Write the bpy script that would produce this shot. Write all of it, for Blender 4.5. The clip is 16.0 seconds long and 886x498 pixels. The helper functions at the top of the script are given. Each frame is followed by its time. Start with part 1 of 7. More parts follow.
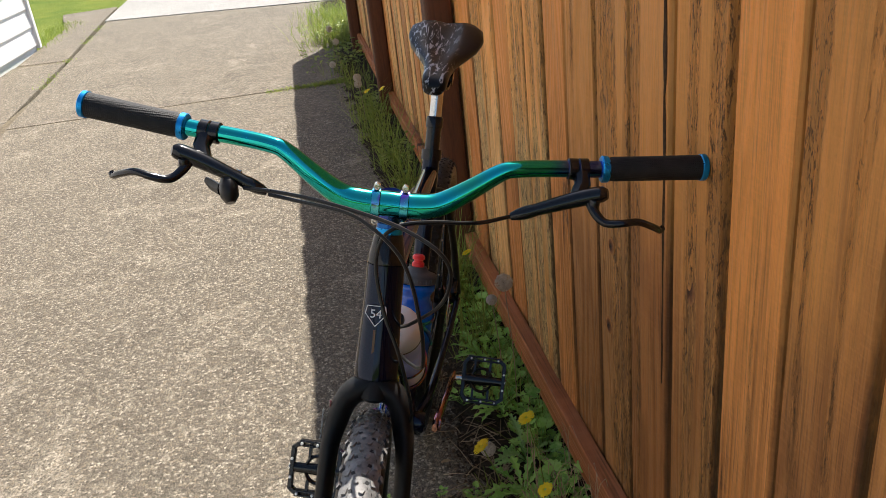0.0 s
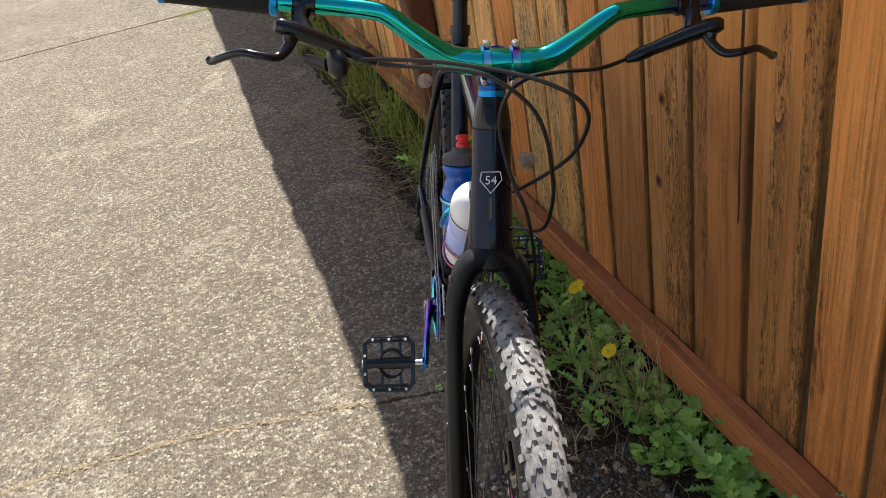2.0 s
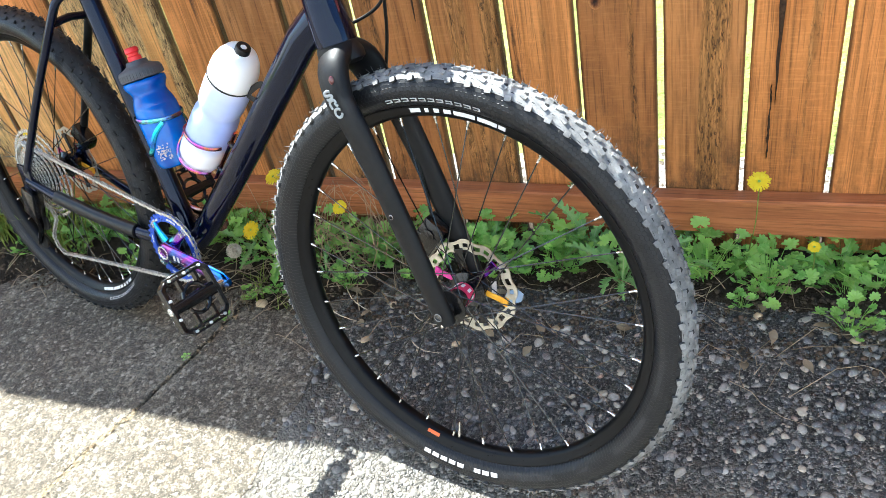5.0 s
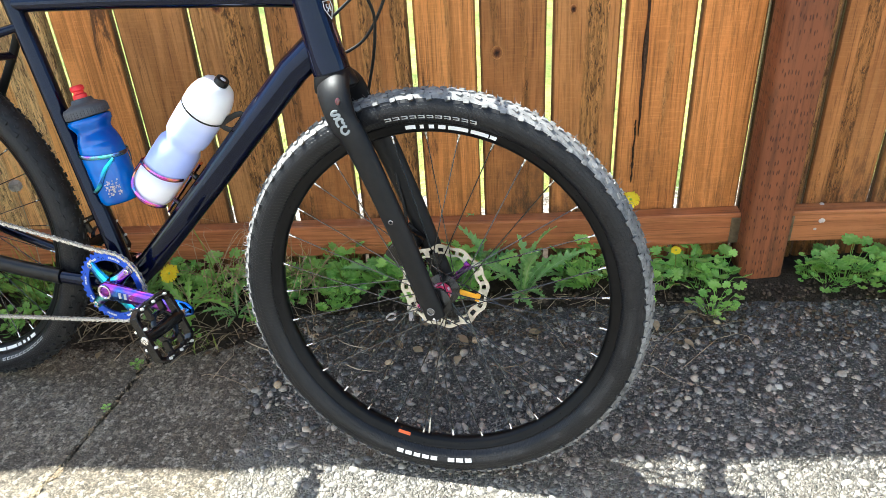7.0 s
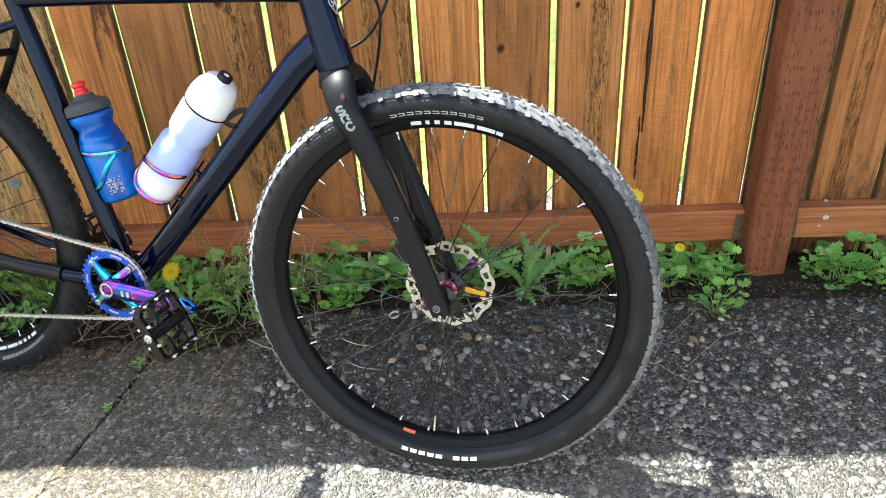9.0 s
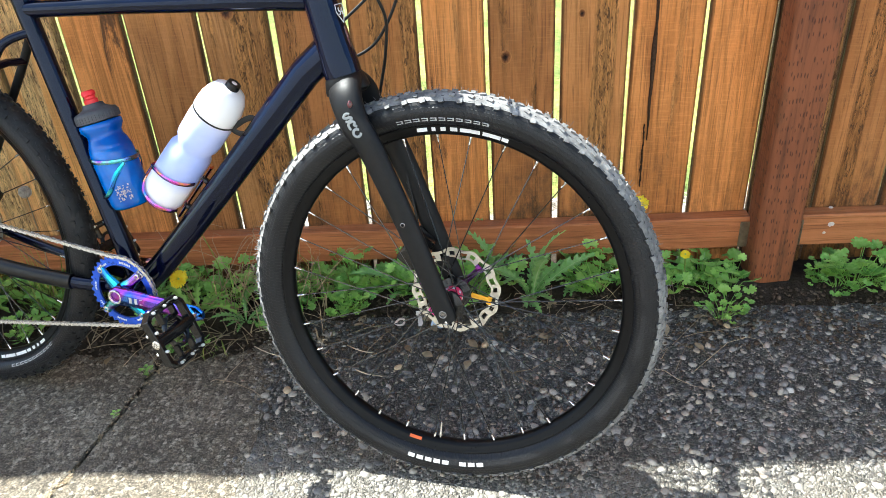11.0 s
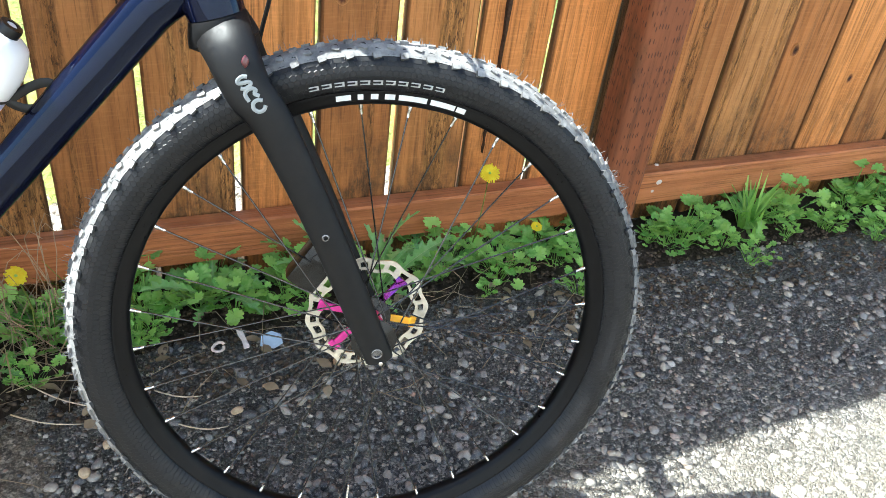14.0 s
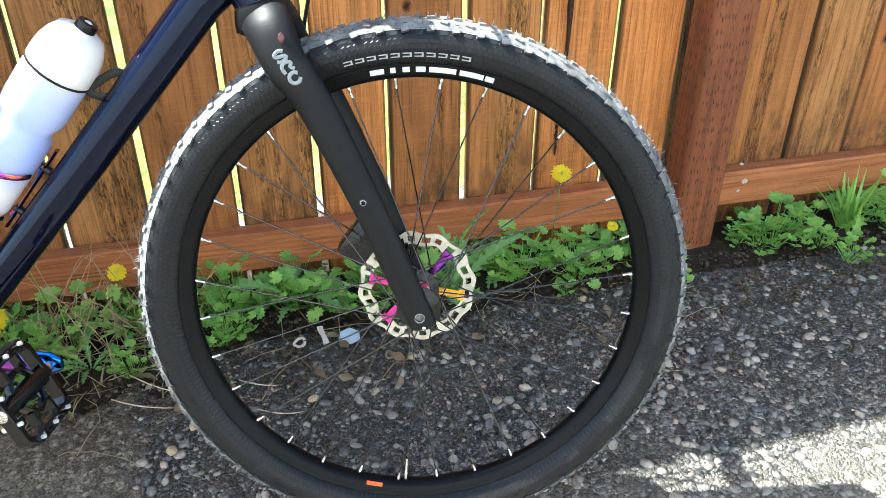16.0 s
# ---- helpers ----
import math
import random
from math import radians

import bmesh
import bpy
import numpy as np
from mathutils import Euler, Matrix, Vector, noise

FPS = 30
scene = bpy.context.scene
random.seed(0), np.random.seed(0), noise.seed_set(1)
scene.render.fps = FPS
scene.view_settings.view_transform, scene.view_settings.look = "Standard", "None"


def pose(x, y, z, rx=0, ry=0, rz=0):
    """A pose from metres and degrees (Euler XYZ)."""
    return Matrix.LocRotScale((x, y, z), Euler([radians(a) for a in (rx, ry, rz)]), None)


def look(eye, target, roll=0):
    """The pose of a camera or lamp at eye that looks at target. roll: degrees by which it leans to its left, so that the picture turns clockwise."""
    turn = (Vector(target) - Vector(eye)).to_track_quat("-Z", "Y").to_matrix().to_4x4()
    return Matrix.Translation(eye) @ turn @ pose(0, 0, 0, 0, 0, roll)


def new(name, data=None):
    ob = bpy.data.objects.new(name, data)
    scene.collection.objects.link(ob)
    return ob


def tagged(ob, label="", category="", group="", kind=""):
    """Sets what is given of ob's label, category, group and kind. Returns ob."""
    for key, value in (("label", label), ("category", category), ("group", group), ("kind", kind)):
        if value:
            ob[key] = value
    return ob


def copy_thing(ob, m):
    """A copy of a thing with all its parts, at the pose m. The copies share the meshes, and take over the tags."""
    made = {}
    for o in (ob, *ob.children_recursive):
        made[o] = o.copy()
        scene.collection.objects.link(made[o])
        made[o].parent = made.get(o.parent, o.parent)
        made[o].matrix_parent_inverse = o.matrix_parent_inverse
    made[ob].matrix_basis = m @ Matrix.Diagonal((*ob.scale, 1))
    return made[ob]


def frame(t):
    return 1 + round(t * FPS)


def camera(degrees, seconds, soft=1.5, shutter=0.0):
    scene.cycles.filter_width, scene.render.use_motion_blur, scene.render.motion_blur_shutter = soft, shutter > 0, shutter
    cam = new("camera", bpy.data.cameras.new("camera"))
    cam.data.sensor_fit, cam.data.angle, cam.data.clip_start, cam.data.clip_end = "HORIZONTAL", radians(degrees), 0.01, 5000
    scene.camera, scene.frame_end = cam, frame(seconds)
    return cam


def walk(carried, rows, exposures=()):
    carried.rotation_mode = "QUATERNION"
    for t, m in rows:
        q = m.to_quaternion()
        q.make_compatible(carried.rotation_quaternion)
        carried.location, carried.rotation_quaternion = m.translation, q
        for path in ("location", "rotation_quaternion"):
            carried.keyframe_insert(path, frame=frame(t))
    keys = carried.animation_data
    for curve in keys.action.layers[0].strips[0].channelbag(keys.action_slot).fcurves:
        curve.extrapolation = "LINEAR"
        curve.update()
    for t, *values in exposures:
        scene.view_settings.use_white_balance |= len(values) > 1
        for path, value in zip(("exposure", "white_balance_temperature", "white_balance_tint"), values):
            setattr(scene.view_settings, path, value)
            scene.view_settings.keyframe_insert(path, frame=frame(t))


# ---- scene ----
cam = camera(57.4, 16.0, soft=0.6)
PATH = [
    (0, (0.836, 0.101, 1.348), (-0.967, 0.343, 0.516), -6.6),
    (0.5, (0.838, 0.122, 1.34), (-0.967, 0.265, 0.491), -8.5),
    (1, (0.834, 0.081, 1.332), (-0.954, 0.216, 0.445), -9.7),
    (1.5, (0.818, -0.088, 1.335), (-0.932, 0.175, 0.405), -12.3),
    (2, (0.774, -0.166, 1.314), (-0.887, 0.225, 0.271), -11.5),
    (2.5, (0.736, -0.182, 1.243), (-0.804, 0.193, 0.022), -10.6),
    (3, (0.671, -0.175, 1.18), (-0.748, 0.176, -0.185), -12.0),
    (3.5, (0.527, -0.223, 1.12), (-0.761, 0.239, -0.339), -9.0),
    (4, (0.403, -0.392, 1.105), (-0.727, 0.448, -0.316), -9.1),
    (4.5, (0.378, -0.654, 1.185), (-0.609, 0.524, -0.095), -14.3),
    (5, (0.421, -0.846, 1.167), (-0.276, 0.585, -0.044), -12.8),
    (5.2, (0.384, -0.904, 1.182), (-0.177, 0.601, -0.01), -11.5),
    (7.3, (0.088, -1.12, 1.194), (0.001, 0.546, 0.091), -3.8),
    (7.5, (0.09, -1.12, 1.192), (0.009, 0.545, 0.087), -4.1),
    (8, (0.084, -1.115, 1.183), (0.015, 0.543, 0.067), -4.3),
    (8.5, (0.078, -1.112, 1.185), (0.006, 0.546, 0.068), -3.9),
    (9, (0.079, -1.112, 1.187), (-0.012, 0.551, 0.08), -3.6),
    (9.5, (0.075, -1.125, 1.185), (-0.031, 0.543, 0.088), -3.5),
    (9.7, (0.082, -1.127, 1.193), (-0.021, 0.548, 0.106), -3.6),
    (11.8, (0.064, -1.112, 1.17), (-0.041, 0.566, 0.087), -4.0),
    (12, (0.053, -1.097, 1.165), (-0.042, 0.568, 0.062), -3.4),
    (12.5, (0.008, -1.012, 1.141), (-0.042, 0.618, -0.017), -1.7),
    (13, (-0.039, -0.794, 1.107), (0.116, 0.794, -0.1), -0.4),
    (13.5, (-0.127, -0.708, 1.089), (0.314, 0.804, -0.143), 2.4),
    (14, (-0.259, -0.724, 1.042), (0.467, 0.734, -0.118), 8.1),
    (14.5, (-0.297, -0.759, 1.019), (0.497, 0.748, -0.03), 8.7),
    (15, (-0.227, -0.806, 0.971), (0.397, 0.733, -0.145), 5.4),
    (15.5, (-0.184, -0.835, 0.978), (0.284, 0.735, -0.169), 0.9),
    (16, (-0.179, -0.847, 0.982), (0.262, 0.784, -0.087), 0.3),
]
EXPOSURES = [(0, 1.13, 6500, 10), (1.5, 0.99, 6500, 10), (2.0, 1.23, 6450, 10), (2.5, 1.33, 6450, 10), (3.5, 1.46, 6300, 9), (4.0, 1.68, 6450, 11), (4.5, 2.24, 5850, 7), (5, 2.52, 5750, 2), (7.5, 2.23, 5920, 2), (9, 2.23, 5920, 2), (12, 2.23, 5900, 2), (12.5, 2.23, 5850, 2), (13.5, 2.38, 5780, 1), (14.5, 2.43, 5760, 0), (16, 2.48, 5760, 0)]
walk(cam, [(t, look(eye, target, roll)) for t, eye, target, roll in PATH], EXPOSURES)

# ---- light ----
SUN_WAY = Vector((0.67, -0.34, -1.0))  # the way the sunlight travels
sun_up = math.atan2(1.0, math.hypot(0.67, 0.34))
world = bpy.data.worlds.new("world")
scene.world = world
world.use_nodes = True
wn = world.node_tree.nodes
wl = world.node_tree.links
sky = wn.new("ShaderNodeTexSky")
sky.sky_type = "NISHITA"
sky.sun_disc = False
sky.sun_elevation = sun_up
sky.sun_rotation = math.atan2(-0.67, 0.34)
sky.air_density, sky.dust_density, sky.ozone_density = 1.0, 1.2, 1.0
wn["Background"].inputs["Strength"].default_value = 0.081
wl.new(sky.outputs["Color"], wn["Background"].inputs["Color"])
sun_data = bpy.data.lights.new("sun", "SUN")
sun_data.energy, sun_data.angle, sun_data.color = 5.0, radians(0.5), (1.0, 0.94, 0.86)
sun = new("sun", sun_data)
sun.matrix_world = look(-SUN_WAY * 8, (0, 0, 0))

# ---- building tools ----
rnd = random.Random(7)


class Nodes:
    """A small helper for node materials."""

    def __init__(self, name):
        self.mat = bpy.data.materials.new(name)
        self.mat.use_nodes = True
        self.tree = self.mat.node_tree
        self.shader = self.tree.nodes["Principled BSDF"]
        self.space = None

    def add(self, kind, **values):
        node = self.tree.nodes.new(kind)
        for key, value in values.items():
            if key == "op":
                node.operation = value
            elif key == "mode":
                node.blend_type = value
                node.data_type = "RGBA"
            elif key == "feature":
                node.feature = value
            elif key == "dims":
                node.noise_dimensions = value
            elif key == "wave":
                node.wave_type = value
        return node

    def join(self, a, b):
        self.tree.links.new(a, b)

    def coords(self, scale=(1, 1, 1), which="Object", shift=None):
        tex = self.add("ShaderNodeTexCoord")
        m = self.add("ShaderNodeMapping")
        m.inputs["Scale"].default_value = scale
        self.join(tex.outputs[which], m.inputs["Vector"])
        if shift is not None:
            self.join(shift, m.inputs["Location"])
        return m.outputs["Vector"]

    def noise(self, vec, scale, detail=4.0, rough=0.55, warp=0.0):
        n = self.add("ShaderNodeTexNoise")
        n.inputs["Scale"].default_value = scale
        n.inputs["Detail"].default_value = detail
        n.inputs["Roughness"].default_value = rough
        n.inputs["Distortion"].default_value = warp
        if vec is not None:
            self.join(vec, n.inputs["Vector"])
        return n.outputs["Fac"]

    def cells(self, vec, scale, feature="F1", which="Distance", random_=1.0):
        n = self.add("ShaderNodeTexVoronoi", feature=feature)
        n.inputs["Scale"].default_value = scale
        n.inputs["Randomness"].default_value = random_
        if vec is not None:
            self.join(vec, n.inputs["Vector"])
        return n.outputs[which]

    def ramp(self, fac, stops, smooth=False):
        n = self.add("ShaderNodeValToRGB")
        if smooth:
            n.color_ramp.interpolation = "EASE"
        while len(n.color_ramp.elements) < len(stops):
            n.color_ramp.elements.new(0.5)
        for e, (at, c) in zip(n.color_ramp.elements, stops):
            e.position = at
            e.color = (*c, 1) if isinstance(c, tuple) else (c, c, c, 1)
        self.join(fac, n.inputs["Fac"])
        return n.outputs["Color"]

    def mix(self, fac, a, b, mode="MIX"):
        n = self.add("ShaderNodeMix", mode=mode)
        for value, key in ((fac, 0), (a, 6), (b, 7)):
            if isinstance(value, (int, float)):
                n.inputs[key].default_value = value if key == 0 else (value, value, value, 1)
            elif isinstance(value, tuple):
                n.inputs[key].default_value = (*value, 1)
            else:
                self.join(value, n.inputs[key])
        return n.outputs[2]

    def math(self, op, a, b=0.0):
        n = self.add("ShaderNodeMath", op=op)
        for value, key in ((a, 0), (b, 1)):
            if isinstance(value, (int, float)):
                n.inputs[key].default_value = value
            else:
                self.join(value, n.inputs[key])
        return n.outputs[0]

    def own_random(self):
        return self.add("ShaderNodeObjectInfo").outputs["Random"]

    def island(self):
        return self.add("ShaderNodeNewGeometry").outputs["Random Per Island"]

    def bump(self, height, strength, distance):
        n = self.add("ShaderNodeBump")
        n.inputs["Strength"].default_value = strength
        n.inputs["Distance"].default_value = distance
        self.join(height, n.inputs["Height"])
        self.join(n.outputs["Normal"], self.shader.inputs["Normal"])

    def put(self, color=None, rough=None, metal=None, spec=None, coat=None):
        for value, key in ((color, "Base Color"), (rough, "Roughness"), (metal, "Metallic"), (spec, "Specular IOR Level"), (coat, "Coat Weight")):
            if value is None:
                continue
            if isinstance(value, tuple):
                self.shader.inputs[key].default_value = (*value, 1)
            elif isinstance(value, (int, float)):
                self.shader.inputs[key].default_value = value
            else:
                self.join(value, self.shader.inputs[key])
        return self.mat


def box(bm, x0, x1, y0, y1, z0, z1, m=None):
    v = [bm.verts.new((x, y, z)) for z in (z0, z1) for y in (y0, y1) for x in (x0, x1)]
    if m is not None:
        for q in v:
            q.co = m @ q.co
    for f in ((0, 2, 3, 1), (4, 5, 7, 6), (0, 1, 5, 4), (2, 6, 7, 3), (0, 4, 6, 2), (1, 3, 7, 5)):
        bm.faces.new([v[i] for i in f])
    return v


def bevelled(bm, width, segments=1):
    bmesh.ops.bevel(bm, geom=bm.edges[:], offset=width, segments=segments, affect="EDGES", profile=0.6)
    return bm


def frames_along(points, up=(0, 0, 1)):
    pts = [Vector(p) for p in points]
    out, last = [], Vector(up)
    for i, p in enumerate(pts):
        way = (pts[min(i + 1, len(pts) - 1)] - pts[max(i - 1, 0)]).normalized()
        side = last.cross(way)
        if side.length < 1e-5:
            side = way.orthogonal()
        side.normalize()
        last = way.cross(side).normalized()
        out.append((p, side, last))
    return out


def sweep(bm, points, radius, seg=12, up=(0, 0, 1), caps=True):
    """A tube along points; radius: a number, or for each point a number or (across, along up)."""
    rings = []
    for i, (p, a, b) in enumerate(frames_along(points, up)):
        r = radius[i] if isinstance(radius, (list, tuple)) else radius
        ra, rb = r if isinstance(r, tuple) else (r, r)
        rings.append([bm.verts.new(p + a * ra * math.cos(k * math.tau / seg) + b * rb * math.sin(k * math.tau / seg)) for k in range(seg)])
    for r, s in zip(rings, rings[1:]):
        for k in range(seg):
            bm.faces.new((r[k], r[(k + 1) % seg], s[(k + 1) % seg], s[k]))
    if caps:
        bm.faces.new(rings[0][::-1])
        bm.faces.new(rings[-1])
    return bm


def curve_points(points, steps=6):
    """A smooth line through the points."""
    p = [Vector(q) for q in points]
    p = [2 * p[0] - p[1]] + p + [2 * p[-1] - p[-2]]
    out = []
    for i in range(1, len(p) - 2):
        for k in range(steps):
            t = k / steps
            a, b, c, d = p[i - 1 : i + 3]
            out.append(0.5 * (2 * b + (c - a) * t + (2 * a - 5 * b + 4 * c - d) * t * t + (3 * b - a - 3 * c + d) * t**3))
    return out + [p[-2]]


def lathe(bm, profile, seg=24, m=None, closed=False):
    """Turns (radius, height) round z."""
    rings = []
    for r, h in profile:
        ring = []
        for k in range(seg):
            q = Vector((r * math.cos(k * math.tau / seg), r * math.sin(k * math.tau / seg), h))
            ring.append(bm.verts.new(m @ q if m is not None else q))
        rings.append(ring)
    pairs = list(zip(rings, rings[1:])) + ([(rings[-1], rings[0])] if closed else [])
    for r, s in pairs:
        for k in range(seg):
            bm.faces.new((r[k], r[(k + 1) % seg], s[(k + 1) % seg], s[k]))
    if not closed:
        if profile[0][0] > 1e-6:
            bm.faces.new(rings[0][::-1])
        if profile[-1][0] > 1e-6:
            bm.faces.new(rings[-1])
    return bm


def along(a, b):
    """The pose whose z runs from a towards b."""
    return Matrix.Translation(a) @ (Vector(b) - Vector(a)).to_track_quat("Z", "Y").to_matrix().to_4x4()


def mesh_of(name, bm, material, smooth=40):
    bmesh.ops.remove_doubles(bm, verts=bm.verts[:], dist=1e-6)
    bmesh.ops.recalc_face_normals(bm, faces=bm.faces[:])
    me = bpy.data.meshes.new(name)
    bm.to_mesh(me)
    bm.free()
    me.materials.append(material)
    if smooth:
        me.shade_smooth()
        if smooth < 180:
            me.set_sharp_from_angle(angle=radians(smooth))
    return me


def part(name, bm, material, parent, label="", m=None, smooth=40):
    me = bm if isinstance(bm, bpy.types.Mesh) else mesh_of(name, bm, material, smooth)
    ob = new(name, me)
    ob.parent = parent
    if m is not None:
        ob.matrix_basis = m
    if label:
        ob["label"] = label
    return ob


def thing(name, label, category, m=None, group="", kind=""):
    ob = new(name)
    if m is not None:
        ob.matrix_basis = m
    return tagged(ob, label, category, group, kind)

# ---- materials ----
def make_concrete(name, tone, speck, dark):
    """Worn concrete: small stones showing in the paste, grain, scuffs and old stains."""
    n = Nodes(name)
    v = n.coords()
    big = n.noise(v, 0.8, 5, 0.6)
    mid = n.noise(v, 6.0, 7, 0.7)
    blotch = n.noise(v, 26.0, 6, 0.75)
    fine = n.noise(v, 260.0, 4, 0.75)
    stone = n.add("ShaderNodeRGBToBW")
    n.join(n.cells(v, 105.0, "F1", "Color"), stone.inputs[0])
    grit = n.add("ShaderNodeRGBToBW")
    n.join(n.cells(v, 240.0, "F1", "Color"), grit.inputs[0])
    base = n.ramp(big, [(0.32, tuple(c * 0.66 for c in tone)), (0.66, tone)])
    base = n.mix(n.ramp(mid, [(0.42, 0.0), (0.66, 0.7)]), base, dark)
    base = n.mix(n.ramp(n.noise(v, 3.1, 8, 0.75, 0.6), [(0.55, 0.0), (0.64, 0.75)]), base, speck)
    base = n.mix(n.ramp(n.noise(v, 1.7, 8, 0.78, 0.3), [(0.52, 0.0), (0.64, 0.65)]), base, tuple(c * 0.55 for c in dark))
    base = n.mix(n.ramp(blotch, [(0.47, 0.0), (0.64, 0.60)]), base, tuple(c * 0.7 for c in dark))
    pick = n.ramp(stone.outputs[0], [(0.24, tuple(c * 0.36 for c in tone)), (0.40, tuple(c * 0.75 for c in tone)), (0.60, (tone[0] * 1.15, tone[1] * 1.05, tone[2] * 0.92)), (0.74, tuple(min(0.75, c * 1.15) for c in speck))])
    base = n.mix(n.ramp(n.cells(v, 105.0), [(0.28, 0.85), (0.55, 0.30)]), base, pick)
    base = n.mix(n.ramp(grit.outputs[0], [(0.25, 0.6), (0.38, 0.0)]), base, tuple(c * 0.32 for c in tone))
    base = n.mix(n.ramp(fine, [(0.42, 0.62), (0.49, 0.0)]), base, tuple(c * 0.24 for c in tone))
    base = n.mix(n.ramp(fine, [(0.54, 0.0), (0.62, 0.52)]), base, tuple(min(0.8, c * 1.05) for c in speck))
    h = n.math("SUBTRACT", n.math("ADD", n.math("MULTIPLY", fine, 0.8), n.math("MULTIPLY", blotch, 1.3)), n.math("MULTIPLY", n.cells(v, 105.0), 0.8))
    n.bump(h, 1.0, 0.0042)
    return n.put(base, n.ramp(mid, [(0.2, 0.8), (0.8, 0.95)]), spec=0.2)


concrete = make_concrete("aged_concrete", (0.196, 0.168, 0.128), (0.42, 0.37, 0.29), (0.096, 0.081, 0.061))
concrete_new = make_concrete("pale_concrete", (0.42, 0.41, 0.38), (0.5, 0.49, 0.46), (0.34, 0.33, 0.31))


def make_matrix():
    n = Nodes("gravel_matrix")
    v = n.coords()
    bend = n.add("ShaderNodeVectorMath", op="ADD")
    n.join(v, bend.inputs[0])
    wob = n.add("ShaderNodeTexNoise")
    wob.inputs["Scale"].default_value = 130.0
    n.join(v, wob.inputs["Vector"])
    small = n.add("ShaderNodeVectorMath", op="SCALE")
    n.join(wob.outputs["Color"], small.inputs[0])
    small.inputs["Scale"].default_value = 0.004
    n.join(small.outputs[0], bend.inputs[1])
    p = bend.outputs[0]
    base = None
    for scale, stops in ((260.0, [(0.25, (0.035, 0.034, 0.032)), (0.5, (0.26, 0.245, 0.215)), (0.72, (0.74, 0.70, 0.62))]), (112.0, [(0.2, (0.028, 0.029, 0.031)), (0.42, (0.085, 0.086, 0.086)), (0.56, (0.26, 0.25, 0.23)), (0.68, (0.50, 0.46, 0.39)), (0.8, (0.70, 0.65, 0.57))]),):
        gray = n.add("ShaderNodeRGBToBW")
        n.join(n.cells(p, scale, "F1", "Color"), gray.inputs[0])
        tone = n.ramp(gray.outputs[0], stops)
        edge = n.cells(p, scale, "DISTANCE_TO_EDGE", "Distance")
        tone = n.mix(n.ramp(edge, [(0.03, 0.9), (0.14, 0.0)]), tone, (0.010, 0.0095, 0.009))
        if base is None:
            base, low = tone, edge
        else:
            pick = n.math("MULTIPLY", n.ramp(n.noise(v, 90, 3, 0.6), [(0.40, 0.0), (0.46, 1.0)]), n.ramp(edge, [(0.02, 0.0), (0.06, 1.0)]))
            base = n.mix(pick, base, tone)
            high = n.math("MULTIPLY", n.ramp(edge, [(0.0, 0.0), (0.3, 1.0)], True), pick)
    dirt = n.noise(v, 4.0, 6, 0.65)
    base = n.mix(n.ramp(dirt, [(0.5, 0.0), (0.72, 0.5)]), base, (0.06, 0.056, 0.05))
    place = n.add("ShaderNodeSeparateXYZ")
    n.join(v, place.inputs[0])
    # bare paste near the slab; the y term paints the sunny side paler
    cement_and_sun = n.math("MINIMUM", n.math("ADD", place.outputs[0], n.math("MULTIPLY", n.noise(v, 9.0, 6, 0.75), 0.9)), n.math("ADD", n.math("MULTIPLY", place.outputs[1], 1.6), n.math("MULTIPLY", n.noise(v, 11.0, 6, 0.75), 0.9)))
    base = n.mix(n.ramp(cement_and_sun, [(0.10, 0.85), (0.50, 0.0)]), base, n.mix(n.ramp(n.noise(v, 300.0, 3, 0.7), [(0.4, 0.0), (0.6, 1.0)]), (0.14, 0.125, 0.10), (0.34, 0.305, 0.25)))
    # dark soil towards the fence, with the fence's shade put into its colour
    soil_and_shade = n.math("ADD", place.outputs[1], n.math("MULTIPLY", n.math("SUBTRACT", n.noise(v, 5.0, 7, 0.75), 0.5), 0.75))
    base = n.mix(n.ramp(n.math("ADD", soil_and_shade, 0.5), [(0.44, 0.0), (0.62, 0.82)]), base, n.ramp(n.noise(v, 220.0, 5, 0.75), [(0.42, (0.007, 0.006, 0.005)), (0.54, (0.075, 0.067, 0.057)), (0.64, (0.52, 0.47, 0.40))]))
    n.bump(n.math("ADD", high, n.math("MULTIPLY", n.ramp(low, [(0.0, 0.0), (0.3, 1.0)]), 0.4)), 1.0, 0.006)
    return n.put(base, 0.34, spec=0.55)


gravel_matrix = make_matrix()


